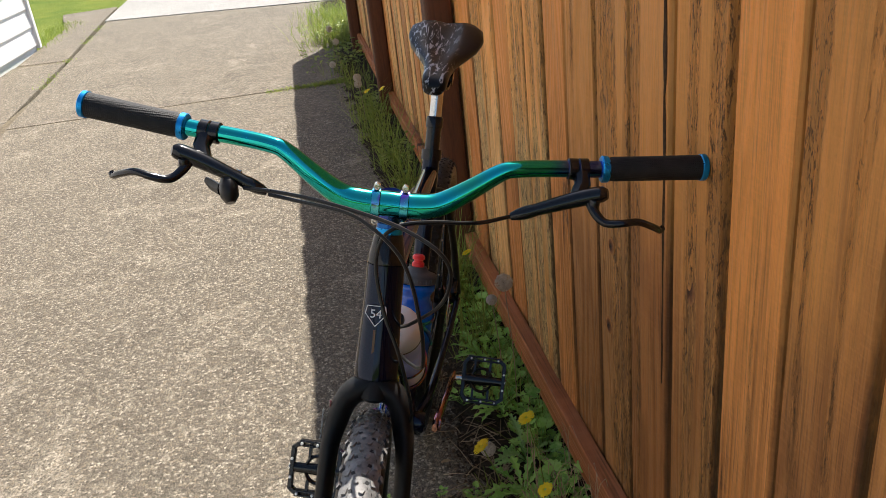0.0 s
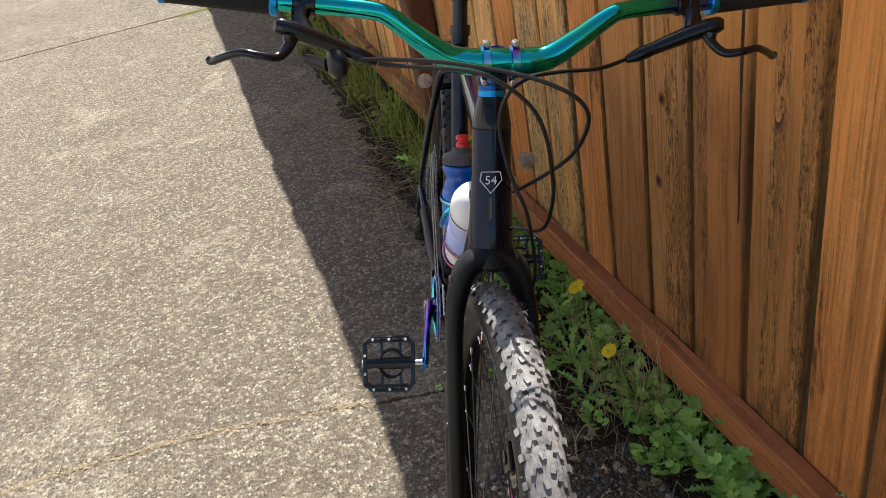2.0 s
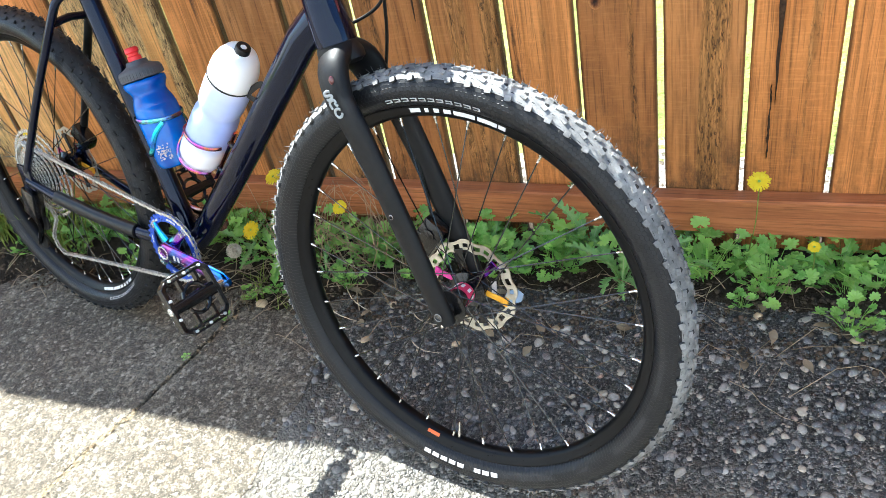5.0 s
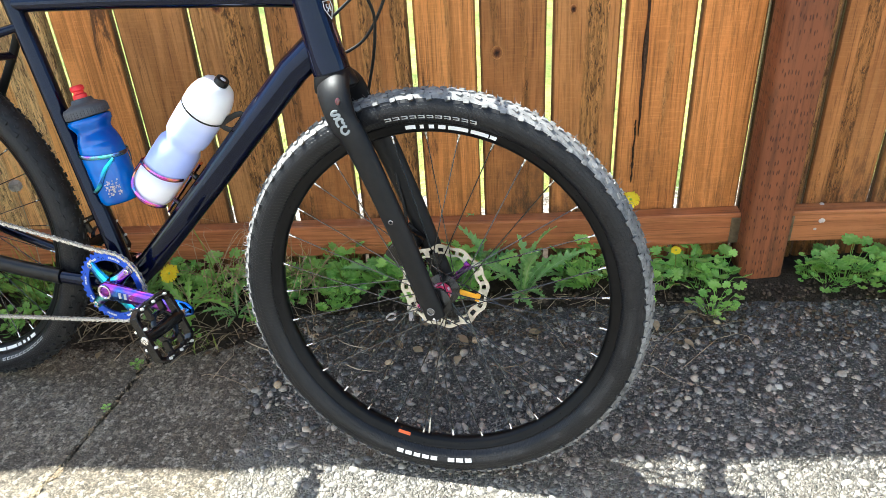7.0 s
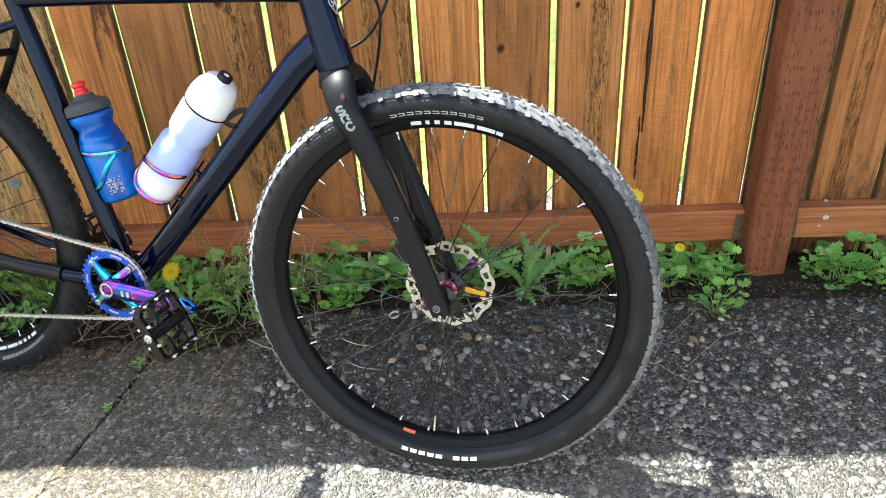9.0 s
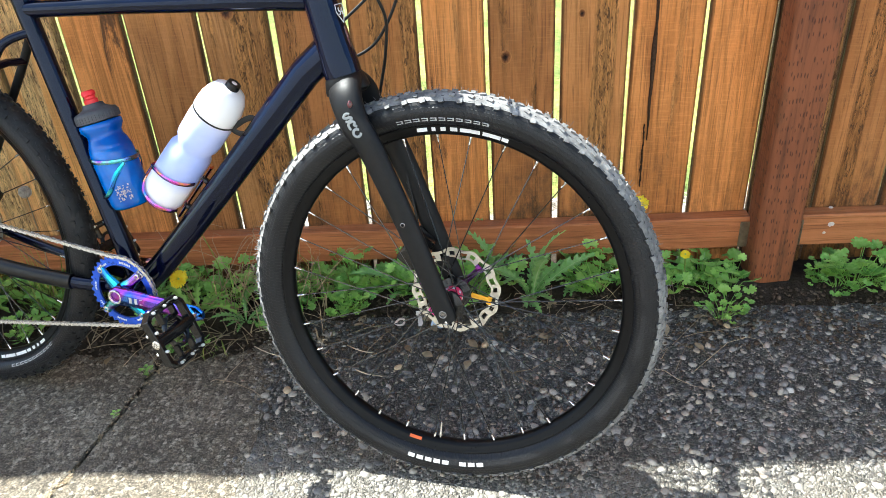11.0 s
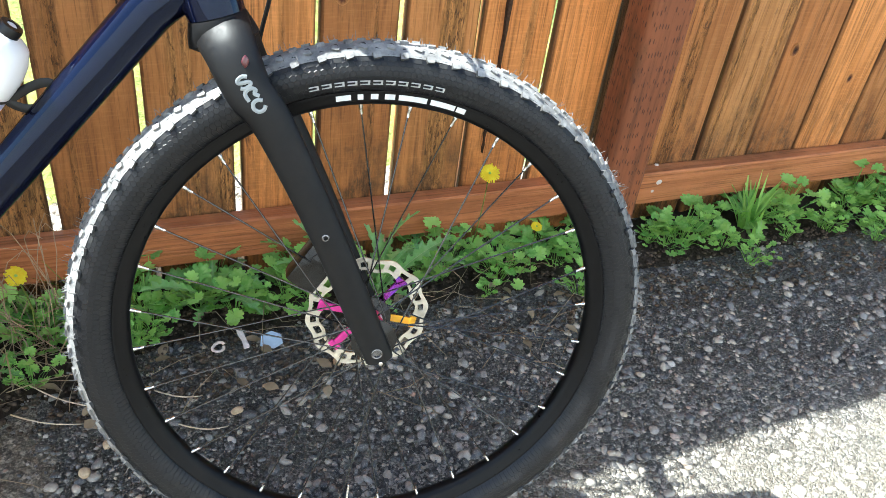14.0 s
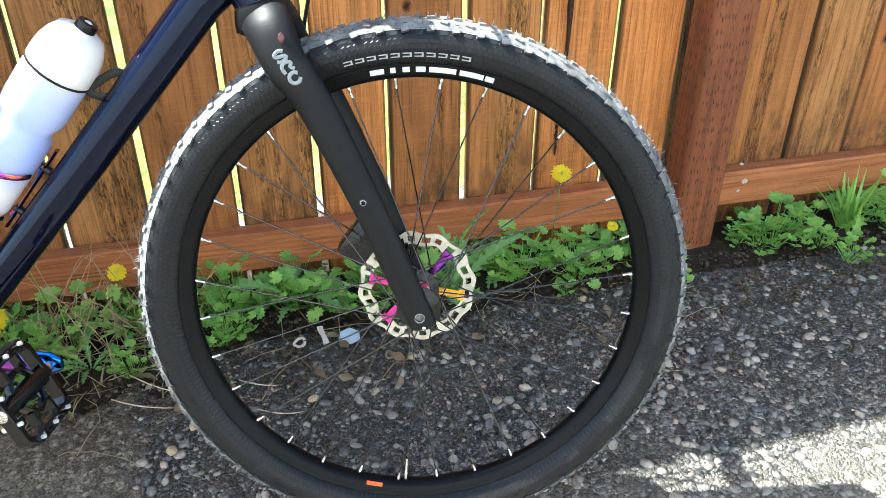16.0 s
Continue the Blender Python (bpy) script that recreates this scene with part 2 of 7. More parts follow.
def make_pebble(name, sunlit_side):
    """River pebbles; the switch pales those beyond the fence's shadow, as painted sunlight."""
    n = Nodes(name)
    v = n.coords()
    pick = n.math("FRACT", n.math("ADD", n.island(), n.own_random()))
    base = n.ramp(pick, [(0.0, (0.030, 0.030, 0.031)), (0.30, (0.085, 0.082, 0.080)), (0.56, (0.180, 0.168, 0.150)), (0.78, (0.31, 0.28, 0.24)), (0.90, (0.43, 0.375, 0.295)), (0.96, (0.46, 0.385, 0.28)), (0.985, (0.50, 0.46, 0.40)), (1.0, (0.30, 0.17, 0.11))])
    base = n.mix(n.ramp(n.noise(v, 160, 5, 0.7), [(0.44, 0.0), (0.70, 0.45)]), base, (0.085, 0.075, 0.062))
    base = n.mix(n.ramp(n.noise(v, 420, 4, 0.7), [(0.54, 0.0), (0.66, 0.7)]), base, (0.50, 0.46, 0.40))
    if sunlit_side:
        place = n.add("ShaderNodeSeparateXYZ")
        n.join(v, place.inputs[0])
        # pale dusty tone outside the shadow line: sunlight put into the colour
        worn = n.math("ADD", place.outputs[1], n.math("MULTIPLY", n.math("SUBTRACT", n.noise(v, 7.0, 7, 0.75), 0.5), 0.5))
        base = n.mix(n.math("MULTIPLY", n.ramp(n.math("ADD", worn, 0.5), [(0.34, 0.80), (0.47, 0.0)]), n.ramp(n.noise(v, 90, 4, 0.7), [(0.35, 0.45), (0.6, 1.0)])), base, (0.31, 0.28, 0.225))
    n.bump(n.noise(v, 420, 4), 0.5, 0.0014)
    return n.put(base, n.ramp(n.noise(v, 60, 3), [(0.3, 0.24), (0.7, 0.55)]), spec=0.5)


pebble_mat = make_pebble("river_pebble", False)
gravel_mat = make_pebble("river_gravel", True)


def make_cedar(name, smooth, mellow, coarse, strip, stain, shade_and_wear=True, axis=2):
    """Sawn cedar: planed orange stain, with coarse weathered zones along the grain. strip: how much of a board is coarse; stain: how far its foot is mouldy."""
    n = Nodes(name)
    r = n.own_random()
    shift = n.add("ShaderNodeCombineXYZ")
    n.join(n.math("MULTIPLY", r, 37.0), shift.inputs[0])
    n.join(n.math("MULTIPLY", r, 11.0), shift.inputs[2])
    stretch = lambda k: (1, 1, k) if axis == 2 else (k, 1, 1)
    at = lambda k: n.coords(stretch(k), shift=shift.outputs[0])
    blot = n.noise(at(0.35), 7.0, 7, 0.68)
    cloud = n.noise(at(0.6), 2.2, 4, 0.6)
    fibres = n.noise(at(0.02), 260.0, 3, 0.65)
    field = n.noise(at(0.07), 6.0, 2, 0.45, 0.6)
    rings = n.math("ADD", n.math("MULTIPLY", n.math("SINE", n.math("MULTIPLY", field, 110.0)), 0.5), 0.5)
    hue = n.ramp(r, [(0.0, tuple(c * 0.86 for c in smooth)), (0.35, smooth), (0.7, mellow), (1.0, smooth)])
    tint = n.mix(n.ramp(blot, [(0.40, 0.0), (0.66, 0.75)]), hue, tuple(c * 0.58 for c in smooth))
    tint = n.mix(n.ramp(cloud, [(0.42, 0.0), (0.62, 0.55)]), tint, mellow)
    tint = n.mix(n.math("MULTIPLY", n.ramp(rings, [(0.45, 0.0), (0.95, 1.0)]), 0.36), tint, tuple(c * 0.42 for c in smooth))
    tint = n.mix(n.ramp(fibres, [(0.52, 0.0), (0.66, 0.60)]), tint, (0.10, 0.040, 0.014))
    saw = n.noise(n.coords((26, 1, 260), shift=shift.outputs[0]), 1.0, 2, 0.5)
    tint = n.mix(n.ramp(saw, [(0.50, 0.0), (0.70, 0.22)]), tint, tuple(min(1.0, c * 1.25) for c in mellow))
    # coarse zones: raised pale grain broken by short dark checks
    lane = n.math("ADD", n.noise(at(0.025), 13.0, 3, 0.6), n.math("MULTIPLY", n.math("SUBTRACT", n.noise(at(0.3), 14.0, 5, 0.7), 0.5), 0.16))
    edge = 0.72 - 0.44 * strip
    zone = n.ramp(lane, [(edge - 0.02, 0.0), (edge + 0.03, 1.0)])
    wavy = n.noise(at(0.06), 190.0, 5, 0.72, 0.35)
    dash = n.noise(at(0.17), 300.0, 5, 0.72, 0.5)
    grain = n.mix(n.ramp(wavy, [(0.44, 0.0), (0.54, 1.0)]), tuple(c * 0.62 for c in coarse), tuple(min(1.0, c * 1.18) for c in coarse))
    grain = n.mix(n.ramp(dash, [(0.53, 0.0), (0.62, 0.55)]), grain, (0.085, 0.038, 0.016))
    grain = n.mix(n.ramp(blot, [(0.5, 0.0), (0.7, 0.6)]), grain, tuple(c * 0.45 for c in coarse))
    tint = n.mix(n.math("MULTIPLY", zone, 0.92), tint, grain)
    bark = n.noise(at(0.11), 9.0, 8, 0.72, 0.8)
    tint = n.mix(n.ramp(bark, [(0.62, 0.0), (0.67, 0.85)]), tint, (0.050, 0.024, 0.012))
    knot = n.cells(n.coords((1, 1, 0.55), shift=shift.outputs[0]), 2.4, "F1")
    tint = n.mix(n.ramp(knot, [(0.035, 0.9), (0.08, 0.0)]), tint, (0.03, 0.012, 0.006))
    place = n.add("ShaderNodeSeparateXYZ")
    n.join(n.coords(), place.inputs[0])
    if shade_and_wear:
        # stained sawn edges, darkened further to paint in the shade of the gaps
        rim = n.math("ADD", n.math("ABSOLUTE", place.outputs[0]), n.math("MULTIPLY", n.math("SUBTRACT", n.noise(at(0.25), 12.0, 6, 0.75), 0.5), 0.016))
        tint = n.mix(n.ramp(rim, [(0.0680, 0.0), (0.0718, 0.92)]), tint, (0.040, 0.018, 0.009))
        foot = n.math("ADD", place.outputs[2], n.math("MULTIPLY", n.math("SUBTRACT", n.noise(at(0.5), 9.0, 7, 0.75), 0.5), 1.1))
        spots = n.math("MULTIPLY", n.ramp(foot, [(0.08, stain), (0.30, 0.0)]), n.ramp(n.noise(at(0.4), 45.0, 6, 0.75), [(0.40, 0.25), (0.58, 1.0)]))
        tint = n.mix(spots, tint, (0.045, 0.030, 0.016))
        # paler and yellower towards the top, with an uneven border
        paler_top = n.math("ADD", place.outputs[2], n.math("MULTIPLY", n.math("SUBTRACT", n.noise(at(0.3), 5.0, 7, 0.75), 0.5), 0.9))
        tint = n.mix(n.ramp(paler_top, [(0.70, 0.0), (0.98, 0.78)]), tint, n.mix(1.0, n.mix(0.50, tint, 0.92), (1.0, 0.50, 0.135), "MULTIPLY"))
        # dark flecks and streaks in the open grain, laid over the paler tops
        fleck = n.math("MULTIPLY", n.ramp(n.noise(at(0.22), 190.0, 5, 0.78, 0.5), [(0.52, 0.0), (0.59, 0.95)]), n.math("ADD", n.math("MULTIPLY", zone, 0.85), 0.12))
        tint = n.mix(fleck, tint, (0.095, 0.042, 0.016))
        streak = n.ramp(n.noise(at(0.018), 34.0, 5, 0.7, 0.3), [(0.56, 0.0), (0.64, 0.42)])
        tint = n.mix(streak, tint, tuple(c * 0.34 for c in smooth))
    h = n.math("ADD", n.math("MULTIPLY", fibres, -0.8), n.math("MULTIPLY", rings, -0.25))
    h = n.math("ADD", h, n.math("MULTIPLY", n.math("MULTIPLY", zone, n.math("ADD", n.ramp(dash, [(0.46, 0.0), (0.62, 1.0)]), n.ramp(wavy, [(0.42, 0.6), (0.56, 0.0)]))), -1.2))
    h = n.math("ADD", h, n.math("MULTIPLY", bark, -0.8))
    n.bump(h, 0.75, 0.0032)
    return n.put(tint, n.ramp(rings, [(0.3, 0.52), (0.7, 0.72)]), spec=0.25)


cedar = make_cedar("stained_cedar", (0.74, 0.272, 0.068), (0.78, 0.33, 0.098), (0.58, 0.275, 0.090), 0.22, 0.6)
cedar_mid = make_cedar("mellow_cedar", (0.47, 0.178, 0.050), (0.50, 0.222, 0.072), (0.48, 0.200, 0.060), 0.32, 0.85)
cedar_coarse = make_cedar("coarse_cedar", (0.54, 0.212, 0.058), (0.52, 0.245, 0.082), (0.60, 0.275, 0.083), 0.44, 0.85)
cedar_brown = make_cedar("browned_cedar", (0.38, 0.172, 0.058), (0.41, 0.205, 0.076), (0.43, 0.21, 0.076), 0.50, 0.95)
cedar_pale = make_cedar("pale_cedar", (0.95, 0.45, 0.130), (0.96, 0.52, 0.190), (0.95, 0.56, 0.230), 0.50, 0.5)
cedar_rail = make_cedar("stained_rail", (0.46, 0.155, 0.055), (0.50, 0.19, 0.070), (0.36, 0.14, 0.055), 0.30, 0.0, False, 0)


def make_knot():
    n = Nodes("wood_knot")
    v = n.coords()
    spot = n.add("ShaderNodeVectorMath", op="LENGTH")
    n.join(v, spot.inputs[0])
    far = n.math("ADD", spot.outputs["Value"], n.math("MULTIPLY", n.math("SUBTRACT", n.noise(v, 3.0, 4, 0.7), 0.5), 0.9))
    c = n.ramp(far, [(0.15, (0.03, 0.014, 0.009)), (0.42, (0.14, 0.05, 0.02)), (0.66, (0.34, 0.13, 0.045)), (0.9, (0.55, 0.24, 0.075))])
    n.bump(far, 0.6, 0.2)
    return n.put(c, 0.65, spec=0.25)


knot_mat = make_knot()


def make_post(name, dark):
    n = Nodes(name)
    v = n.coords((1, 1, 0.06))
    lines = n.noise(v, 120.0, 4, 0.6)
    w = n.coords((1, 1, 0.3))
    base = n.ramp(n.noise(w, 6.0, 5), [(0.3, (0.22, 0.072, 0.030)), (0.7, (0.40, 0.135, 0.050))])
    base = n.mix(n.ramp(lines, [(0.45, 0.0), (0.7, 0.6)]), base, (0.08, 0.028, 0.014))
    base = n.mix(n.ramp(n.noise(w, 14.0, 6, 0.72), [(0.52, 0.0), (0.7, 0.7)]), base, (0.085, 0.045, 0.02))
    cuts = n.cells(n.coords((150, 150, 34)), 1.0, "F1", "Distance", 0.45)
    base = n.mix(n.ramp(cuts, [(0.16, 0.75), (0.26, 0.0)]), base, (0.06, 0.02, 0.012))
    base = n.mix(dark, base, (0.045, 0.024, 0.015))
    n.bump(n.math("SUBTRACT", n.ramp(cuts, [(0.1, 0.0), (0.25, 1.0)]), n.math("MULTIPLY", lines, 0.6)), 0.5, 0.003)
    return n.put(base, 0.7, spec=0.25)


post_mat = make_post("treated_post", 0.22)
# the same post with the far posts' shade mixed into its colour
post_shaded = make_post("shaded_post", 0.72)


def plain(name, color, rough, metal=0.0, vary=0.12, scale=30.0, bump=0.0, bump_scale=200.0, spec=0.5, coat=0.0):
    n = Nodes(name)
    v = n.coords()
    f = n.noise(v, scale, 5, 0.6)
    c = n.mix(n.ramp(f, [(0.3, 0.0), (0.7, 1.0)]), tuple(x * (1 - vary) for x in color), tuple(min(1, x * (1 + vary)) for x in color))
    if bump:
        n.bump(n.noise(v, bump_scale, 3), bump, 0.001)
    m = n.put(c, n.ramp(n.noise(v, scale * 2.3, 4), [(0.3, rough * 0.85), (0.7, min(1, rough * 1.15))]), metal, spec, coat)
    return m


def make_rubber(name, base_c, dust, amount, net=0.0, rough=0.5, spec=0.14):
    n = Nodes(name)
    v = n.coords()
    f = n.noise(v, 45.0, 6, 0.7)
    g = n.noise(v, 8.0, 4)
    dustf = n.math("MULTIPLY", n.ramp(f, [(0.15, 0.25), (0.85, 0.85)] if net else [(0.35, 0.0), (0.7, 1.0)]), n.ramp(g, [(0.3, amount * 0.5), (0.7, amount)]))
    c = n.mix(dustf, base_c, dust)
    if net:
        # a honeycomb of fine raised ribs round the wheel's axis
        p = n.add("ShaderNodeSeparateXYZ")
        n.join(v, p.inputs[0])
        reach = n.math("POWER", n.math("ADD", n.math("MULTIPLY", p.outputs[0], p.outputs[0]), n.math("MULTIPLY", p.outputs[2], p.outputs[2])), 0.5)
        around = n.math("MULTIPLY", n.math("ARCTAN2", p.outputs[2], p.outputs[0]), 0.33 * net)
        out = n.math("ADD", n.math("MULTIPLY", reach, net / 1.7320508), n.math("MULTIPLY", n.math("ABSOLUTE", p.outputs[1]), net / 1.7320508 * -0.6))
        cell = []
        for step in (0.0, 0.5):
            a = n.math("ABSOLUTE", n.math("SUBTRACT", n.math("FRACT", n.math("ADD", around, step)), 0.5))
            b = n.math("MULTIPLY", n.math("ABSOLUTE", n.math("SUBTRACT", n.math("FRACT", n.math("ADD", out, step)), 0.5)), 1.7320508)
            cell.append(n.math("MAXIMUM", a, n.math("ADD", n.math("MULTIPLY", a, 0.5), n.math("MULTIPLY", b, 0.8660254))))
        rib = n.ramp(n.math("MINIMUM", cell[0], cell[1]), [(0.40, 0.0), (0.47, 1.0)])
        n.bump(n.math("ADD", rib, n.math("MULTIPLY", n.noise(v, 500, 2), 0.25)), 0.55, 0.0008)
    else:
        n.bump(n.noise(v, 700, 2), 0.25, 0.0008)
    return n.put(c, rough, spec=spec)


sidewall = make_rubber("tyre_sidewall", (0.008, 0.008, 0.009), (0.022, 0.0223, 0.024), 0.65, 150.0, 0.30, 0.26)
tread_mat = make_rubber("dusty_tread", (0.11, 0.108, 0.106), (0.40, 0.39, 0.375), 1.0)
groove_mat = make_rubber("tread_groove", (0.10, 0.099, 0.097), (0.35, 0.342, 0.33), 1.0)
# darker rubber that paints shade onto the knobs' sides
knob_side = make_rubber("knob_side", (0.032, 0.032, 0.032), (0.13, 0.127, 0.122), 0.9)
# near-black rubber with shade in its colour, for rear tread and front gaps
shaded_tread = make_rubber("shaded_tread_rubber", (0.014, 0.014, 0.015), (0.055, 0.054, 0.052), 0.7)
navy = Nodes("navy_gloss_paint")
navy_c = navy.mix(navy.ramp(navy.noise(navy.coords(), 1600, 2), [(0.5, 0.0), (0.8, 0.5)]), (0.0012, 0.0018, 0.0080), (0.006, 0.010, 0.050))
navy.shader.inputs["Specular Tint"].default_value = (0.62, 0.74, 1.0, 1)
navy = navy.put(navy_c, 0.06, 0.0, 0.38, 0.0)
carbon = plain("matte_black_carbon", (0.0055, 0.0054, 0.0058), 0.50, 0, 0.15, 60, 0.1, 900, 0.24)
black_plastic = plain("black_plastic", (0.008, 0.008, 0.0085), 0.32, 0, 0.2, 80, 0.1, 900, 0.28)
black_metal = plain("black_anodised_metal", (0.006, 0.006, 0.0065), 0.16, 0.0, 0.2, 80, spec=0.42)
rim_mat = plain("black_rim", (0.004, 0.004, 0.0045), 0.32, 0.0, 0.2, 60, spec=0.15)
steel = plain("polished_steel", (0.62, 0.61, 0.59), 0.22, 1.0, 0.1, 120)
bright_pin = plain("bright_pin_steel", (0.82, 0.82, 0.80), 0.35, 0.5, 0.1, 120)
dark_bolt = plain("dark_bolt_steel", (0.16, 0.16, 0.165), 0.22, 0.9, 0.2, 120)
rotor_steel = plain("rotor_steel", (0.60, 0.57, 0.50), 0.38, 1.0, 0.15, 150, 0.2, 900)
silver_chain = plain("silver_chain", (0.60, 0.585, 0.55), 0.28, 0.65, 0.2, 300)
cassette_steel = plain("cassette_steel", (0.62, 0.60, 0.56), 0.26, 0.9, 0.15, 200)
spoke_mat = plain("black_spoke", (0.075, 0.075, 0.075), 0.20, 0.9, 0.1, 100)
blue_anod = plain("blue_anodised", (0.01, 0.26, 0.62), 0.3, 0.75, 0.1, 60)
ring_blue = plain("blue_chainring", (0.03, 0.10, 0.62), 0.3, 0.7, 0.2, 40)
white_print = plain("white_print", (0.70, 0.70, 0.70), 0.6, 0, 0.08, 80)
grey_print = plain("grey_print", (0.26, 0.28, 0.28), 0.5, 0, 0.05, 80)
pale_print = plain("pale_print", (0.42, 0.42, 0.42), 0.6, 0, 0.1, 80)
orange_print = plain("orange_print", (0.75, 0.13, 0.02), 0.5, 0, 0.08, 80)
red_label = plain("red_label", (0.62, 0.02, 0.10), 0.35, 0, 0.1, 80)
pink_print = plain("pink_print", (0.75, 0.04, 0.32), 0.4, 0.1, 0.2, 80)
yellow_print = plain("yellow_print", (0.85, 0.42, 0.02), 0.4, 0, 0.1, 80)
red_print = plain("dark_red_print", (0.085, 0.008, 0.012), 0.35, 0, 0.1, 80, coat=1.0)


def make_oil(name, stops, scale, rough=0.14, way=(1, 1, 1)):
    """Anodised titanium-style colour that shifts along the part."""
    n = Nodes(name)
    f = n.noise(n.coords(way), scale, 2, 0.4, 0.3)
    c = n.ramp(f, stops)
    n.bump(n.noise(n.coords(), 600, 2), 0.03, 0.0005)
    return n.put(c, rough, 1.0)


oil_green = make_oil("oil_slick_green", [(0.28, (0.06, 0.10, 0.42)), (0.36, (0.03, 0.22, 0.42)), (0.46, (0.03, 0.50, 0.34)), (0.56, (0.02, 0.46, 0.46)), (0.66, (0.04, 0.48, 0.26)), (0.74, (0.10, 0.12, 0.42))], 6.5, 0.09)
oil_violet = make_oil("oil_slick_violet", [(0.3, (0.03, 0.20, 0.62)), (0.43, (0.14, 0.07, 0.55)), (0.52, (0.42, 0.06, 0.42)), (0.6, (0.06, 0.10, 0.60)), (0.72, (0.05, 0.45, 0.60))], 14.0)
oil_dark = make_oil("oil_slick_dark", [(0.35, (0.012, 0.03, 0.12)), (0.5, (0.02, 0.08, 0.22)), (0.62, (0.05, 0.02, 0.14))], 14.0, 0.2)
oil_cyan = make_oil("oil_slick_cyan", [(0.32, (0.05, 0.12, 0.55)), (0.45, (0.04, 0.42, 0.62)), (0.55, (0.12, 0.60, 0.62)), (0.64, (0.30, 0.10, 0.55)), (0.75, (0.05, 0.2, 0.6))], 22.0)
oil_gold = make_oil("oil_slick_gold", [(0.35, (0.55, 0.36, 0.08)), (0.55, (0.45, 0.20, 0.20)), (0.7, (0.2, 0.1, 0.4))], 12.0)
oil_pink = make_oil("oil_slick_pink", [(0.3, (0.1, 0.3, 0.75)), (0.42, (0.6, 0.08, 0.5)), (0.52, (0.75, 0.35, 0.1)), (0.62, (0.55, 0.05, 0.5)), (0.72, (0.1, 0.4, 0.7))], 30.0)


def make_grip():
    n = Nodes("knurled_grip_rubber")
    v = n.coords((1, 1, 1))
    n.bump(n.cells(v, 380, "F1", "Distance", 0.25), 0.8, 0.0011)
    return n.put(n.mix(n.ramp(n.noise(v, 60, 4), [(0.4, 0.0), (0.7, 0.6)]), (0.008, 0.008, 0.008), (0.022, 0.022, 0.022)), 0.65, spec=0.3)


grip_mat = make_grip()


def make_saddle():
    n = Nodes("patterned_saddle_cover")
    v = n.coords((0.7, 2.6, 1))
    f = n.noise(v, 24.0, 6, 0.7, 2.4)
    c = n.mix(n.ramp(f, [(0.54, 0.0), (0.57, 1.0)]), (0.005, 0.0055, 0.007), (0.42, 0.44, 0.47))
    side = n.add("ShaderNodeSeparateXYZ")
    n.join(n.coords(), side.inputs[0])
    c = n.mix(n.ramp(n.math("ADD", side.outputs[1], 0.5), [(0.51, 0.0), (0.535, 1.0)]), c, (0.007, 0.0075, 0.009))
    n.bump(n.noise(n.coords(), 400, 3), 0.2, 0.001)
    return n.put(c, 0.34, spec=0.22)


saddle_mat = make_saddle()


def make_bottle(name, color, sub, rough, ends=None):
    """Squeezable plastic; ends: the tone of its foot and shoulder, where the drink does not show through."""
    n = Nodes(name)
    f = n.noise(n.coords(), 12.0, 3)
    c = n.mix(n.ramp(f, [(0.35, 0.0), (0.7, 1.0)]), color, sub)
    if ends:
        place = n.add("ShaderNodeSeparateXYZ")
        n.join(n.coords(), place.inputs[0])
        c = n.mix(n.ramp(place.outputs[2], [(0.050, 1.0), (0.085, 0.0), (0.190, 0.0), (0.225, 0.6)]), c, ends)
    n.shader.inputs["Subsurface Weight"].default_value = 0.06
    n.shader.inputs["Subsurface Radius"].default_value = (0.02, 0.02, 0.02)
    return n.put(c, rough, 0, 0.5)


bottle_blue = make_bottle("blue_plastic", (0.0004, 0.055, 0.32), (0.0008, 0.19, 0.68), 0.13)
bottle_white = make_bottle("frosted_plastic", (0.36, 0.45, 0.86), (0.52, 0.59, 0.90), 0.36, (0.80, 0.80, 0.86))
cap_white = make_bottle("white_plastic", (0.80, 0.79, 0.80), (0.84, 0.83, 0.84), 0.4)
litter_mat = plain("soil_litter", (0.085, 0.062, 0.042), 0.9, 0, 0.8, 130, 0.4, 300, 0.15)
cap_grey = plain("grey_ribbed_cap", (0.055, 0.055, 0.06), 0.55, 0, 0.1, 100)
red_silicone = plain("red_silicone", (0.72, 0.02, 0.025), 0.4, 0, 0.1, 60)


def make_leaf(name, a, b, vein):
    n = Nodes(name)
    v = n.coords()
    r = n.island()
    o = n.own_random()
    c = n.mix(n.math("FRACT", n.math("ADD", r, o)), a, b)
    c = n.mix(n.ramp(n.noise(v, 70, 4), [(0.45, 0.0), (0.75, 0.5)]), c, vein)
    n.bump(n.noise(v, 160, 3), 0.4, 0.002)
    n.shader.inputs["Subsurface Weight"].default_value = 0.0
    m = n.put(c, 0.5, spec=0.35)
    light = n.add("ShaderNodeBsdfTranslucent")
    n.join(c, light.inputs["Color"])
    both = n.add("ShaderNodeMixShader")
    both.inputs[0].default_value = 0.38
    n.join(n.shader.outputs[0], both.inputs[1])
    n.join(light.outputs[0], both.inputs[2])
    n.join(both.outputs[0], n.tree.nodes["Material Output"].inputs["Surface"])
    return m


leaf_green = make_leaf("green_leaf", (0.15, 0.37, 0.06), (0.46, 0.74, 0.16), (0.52, 0.72, 0.26))
leaf_dark = make_leaf("thistle_leaf", (0.15, 0.33, 0.085), (0.33, 0.56, 0.17), (0.46, 0.62, 0.30))
leaf_rib = make_leaf("pale_leaf_rib", (0.34, 0.46, 0.20), (0.44, 0.56, 0.28), (0.50, 0.60, 0.34))
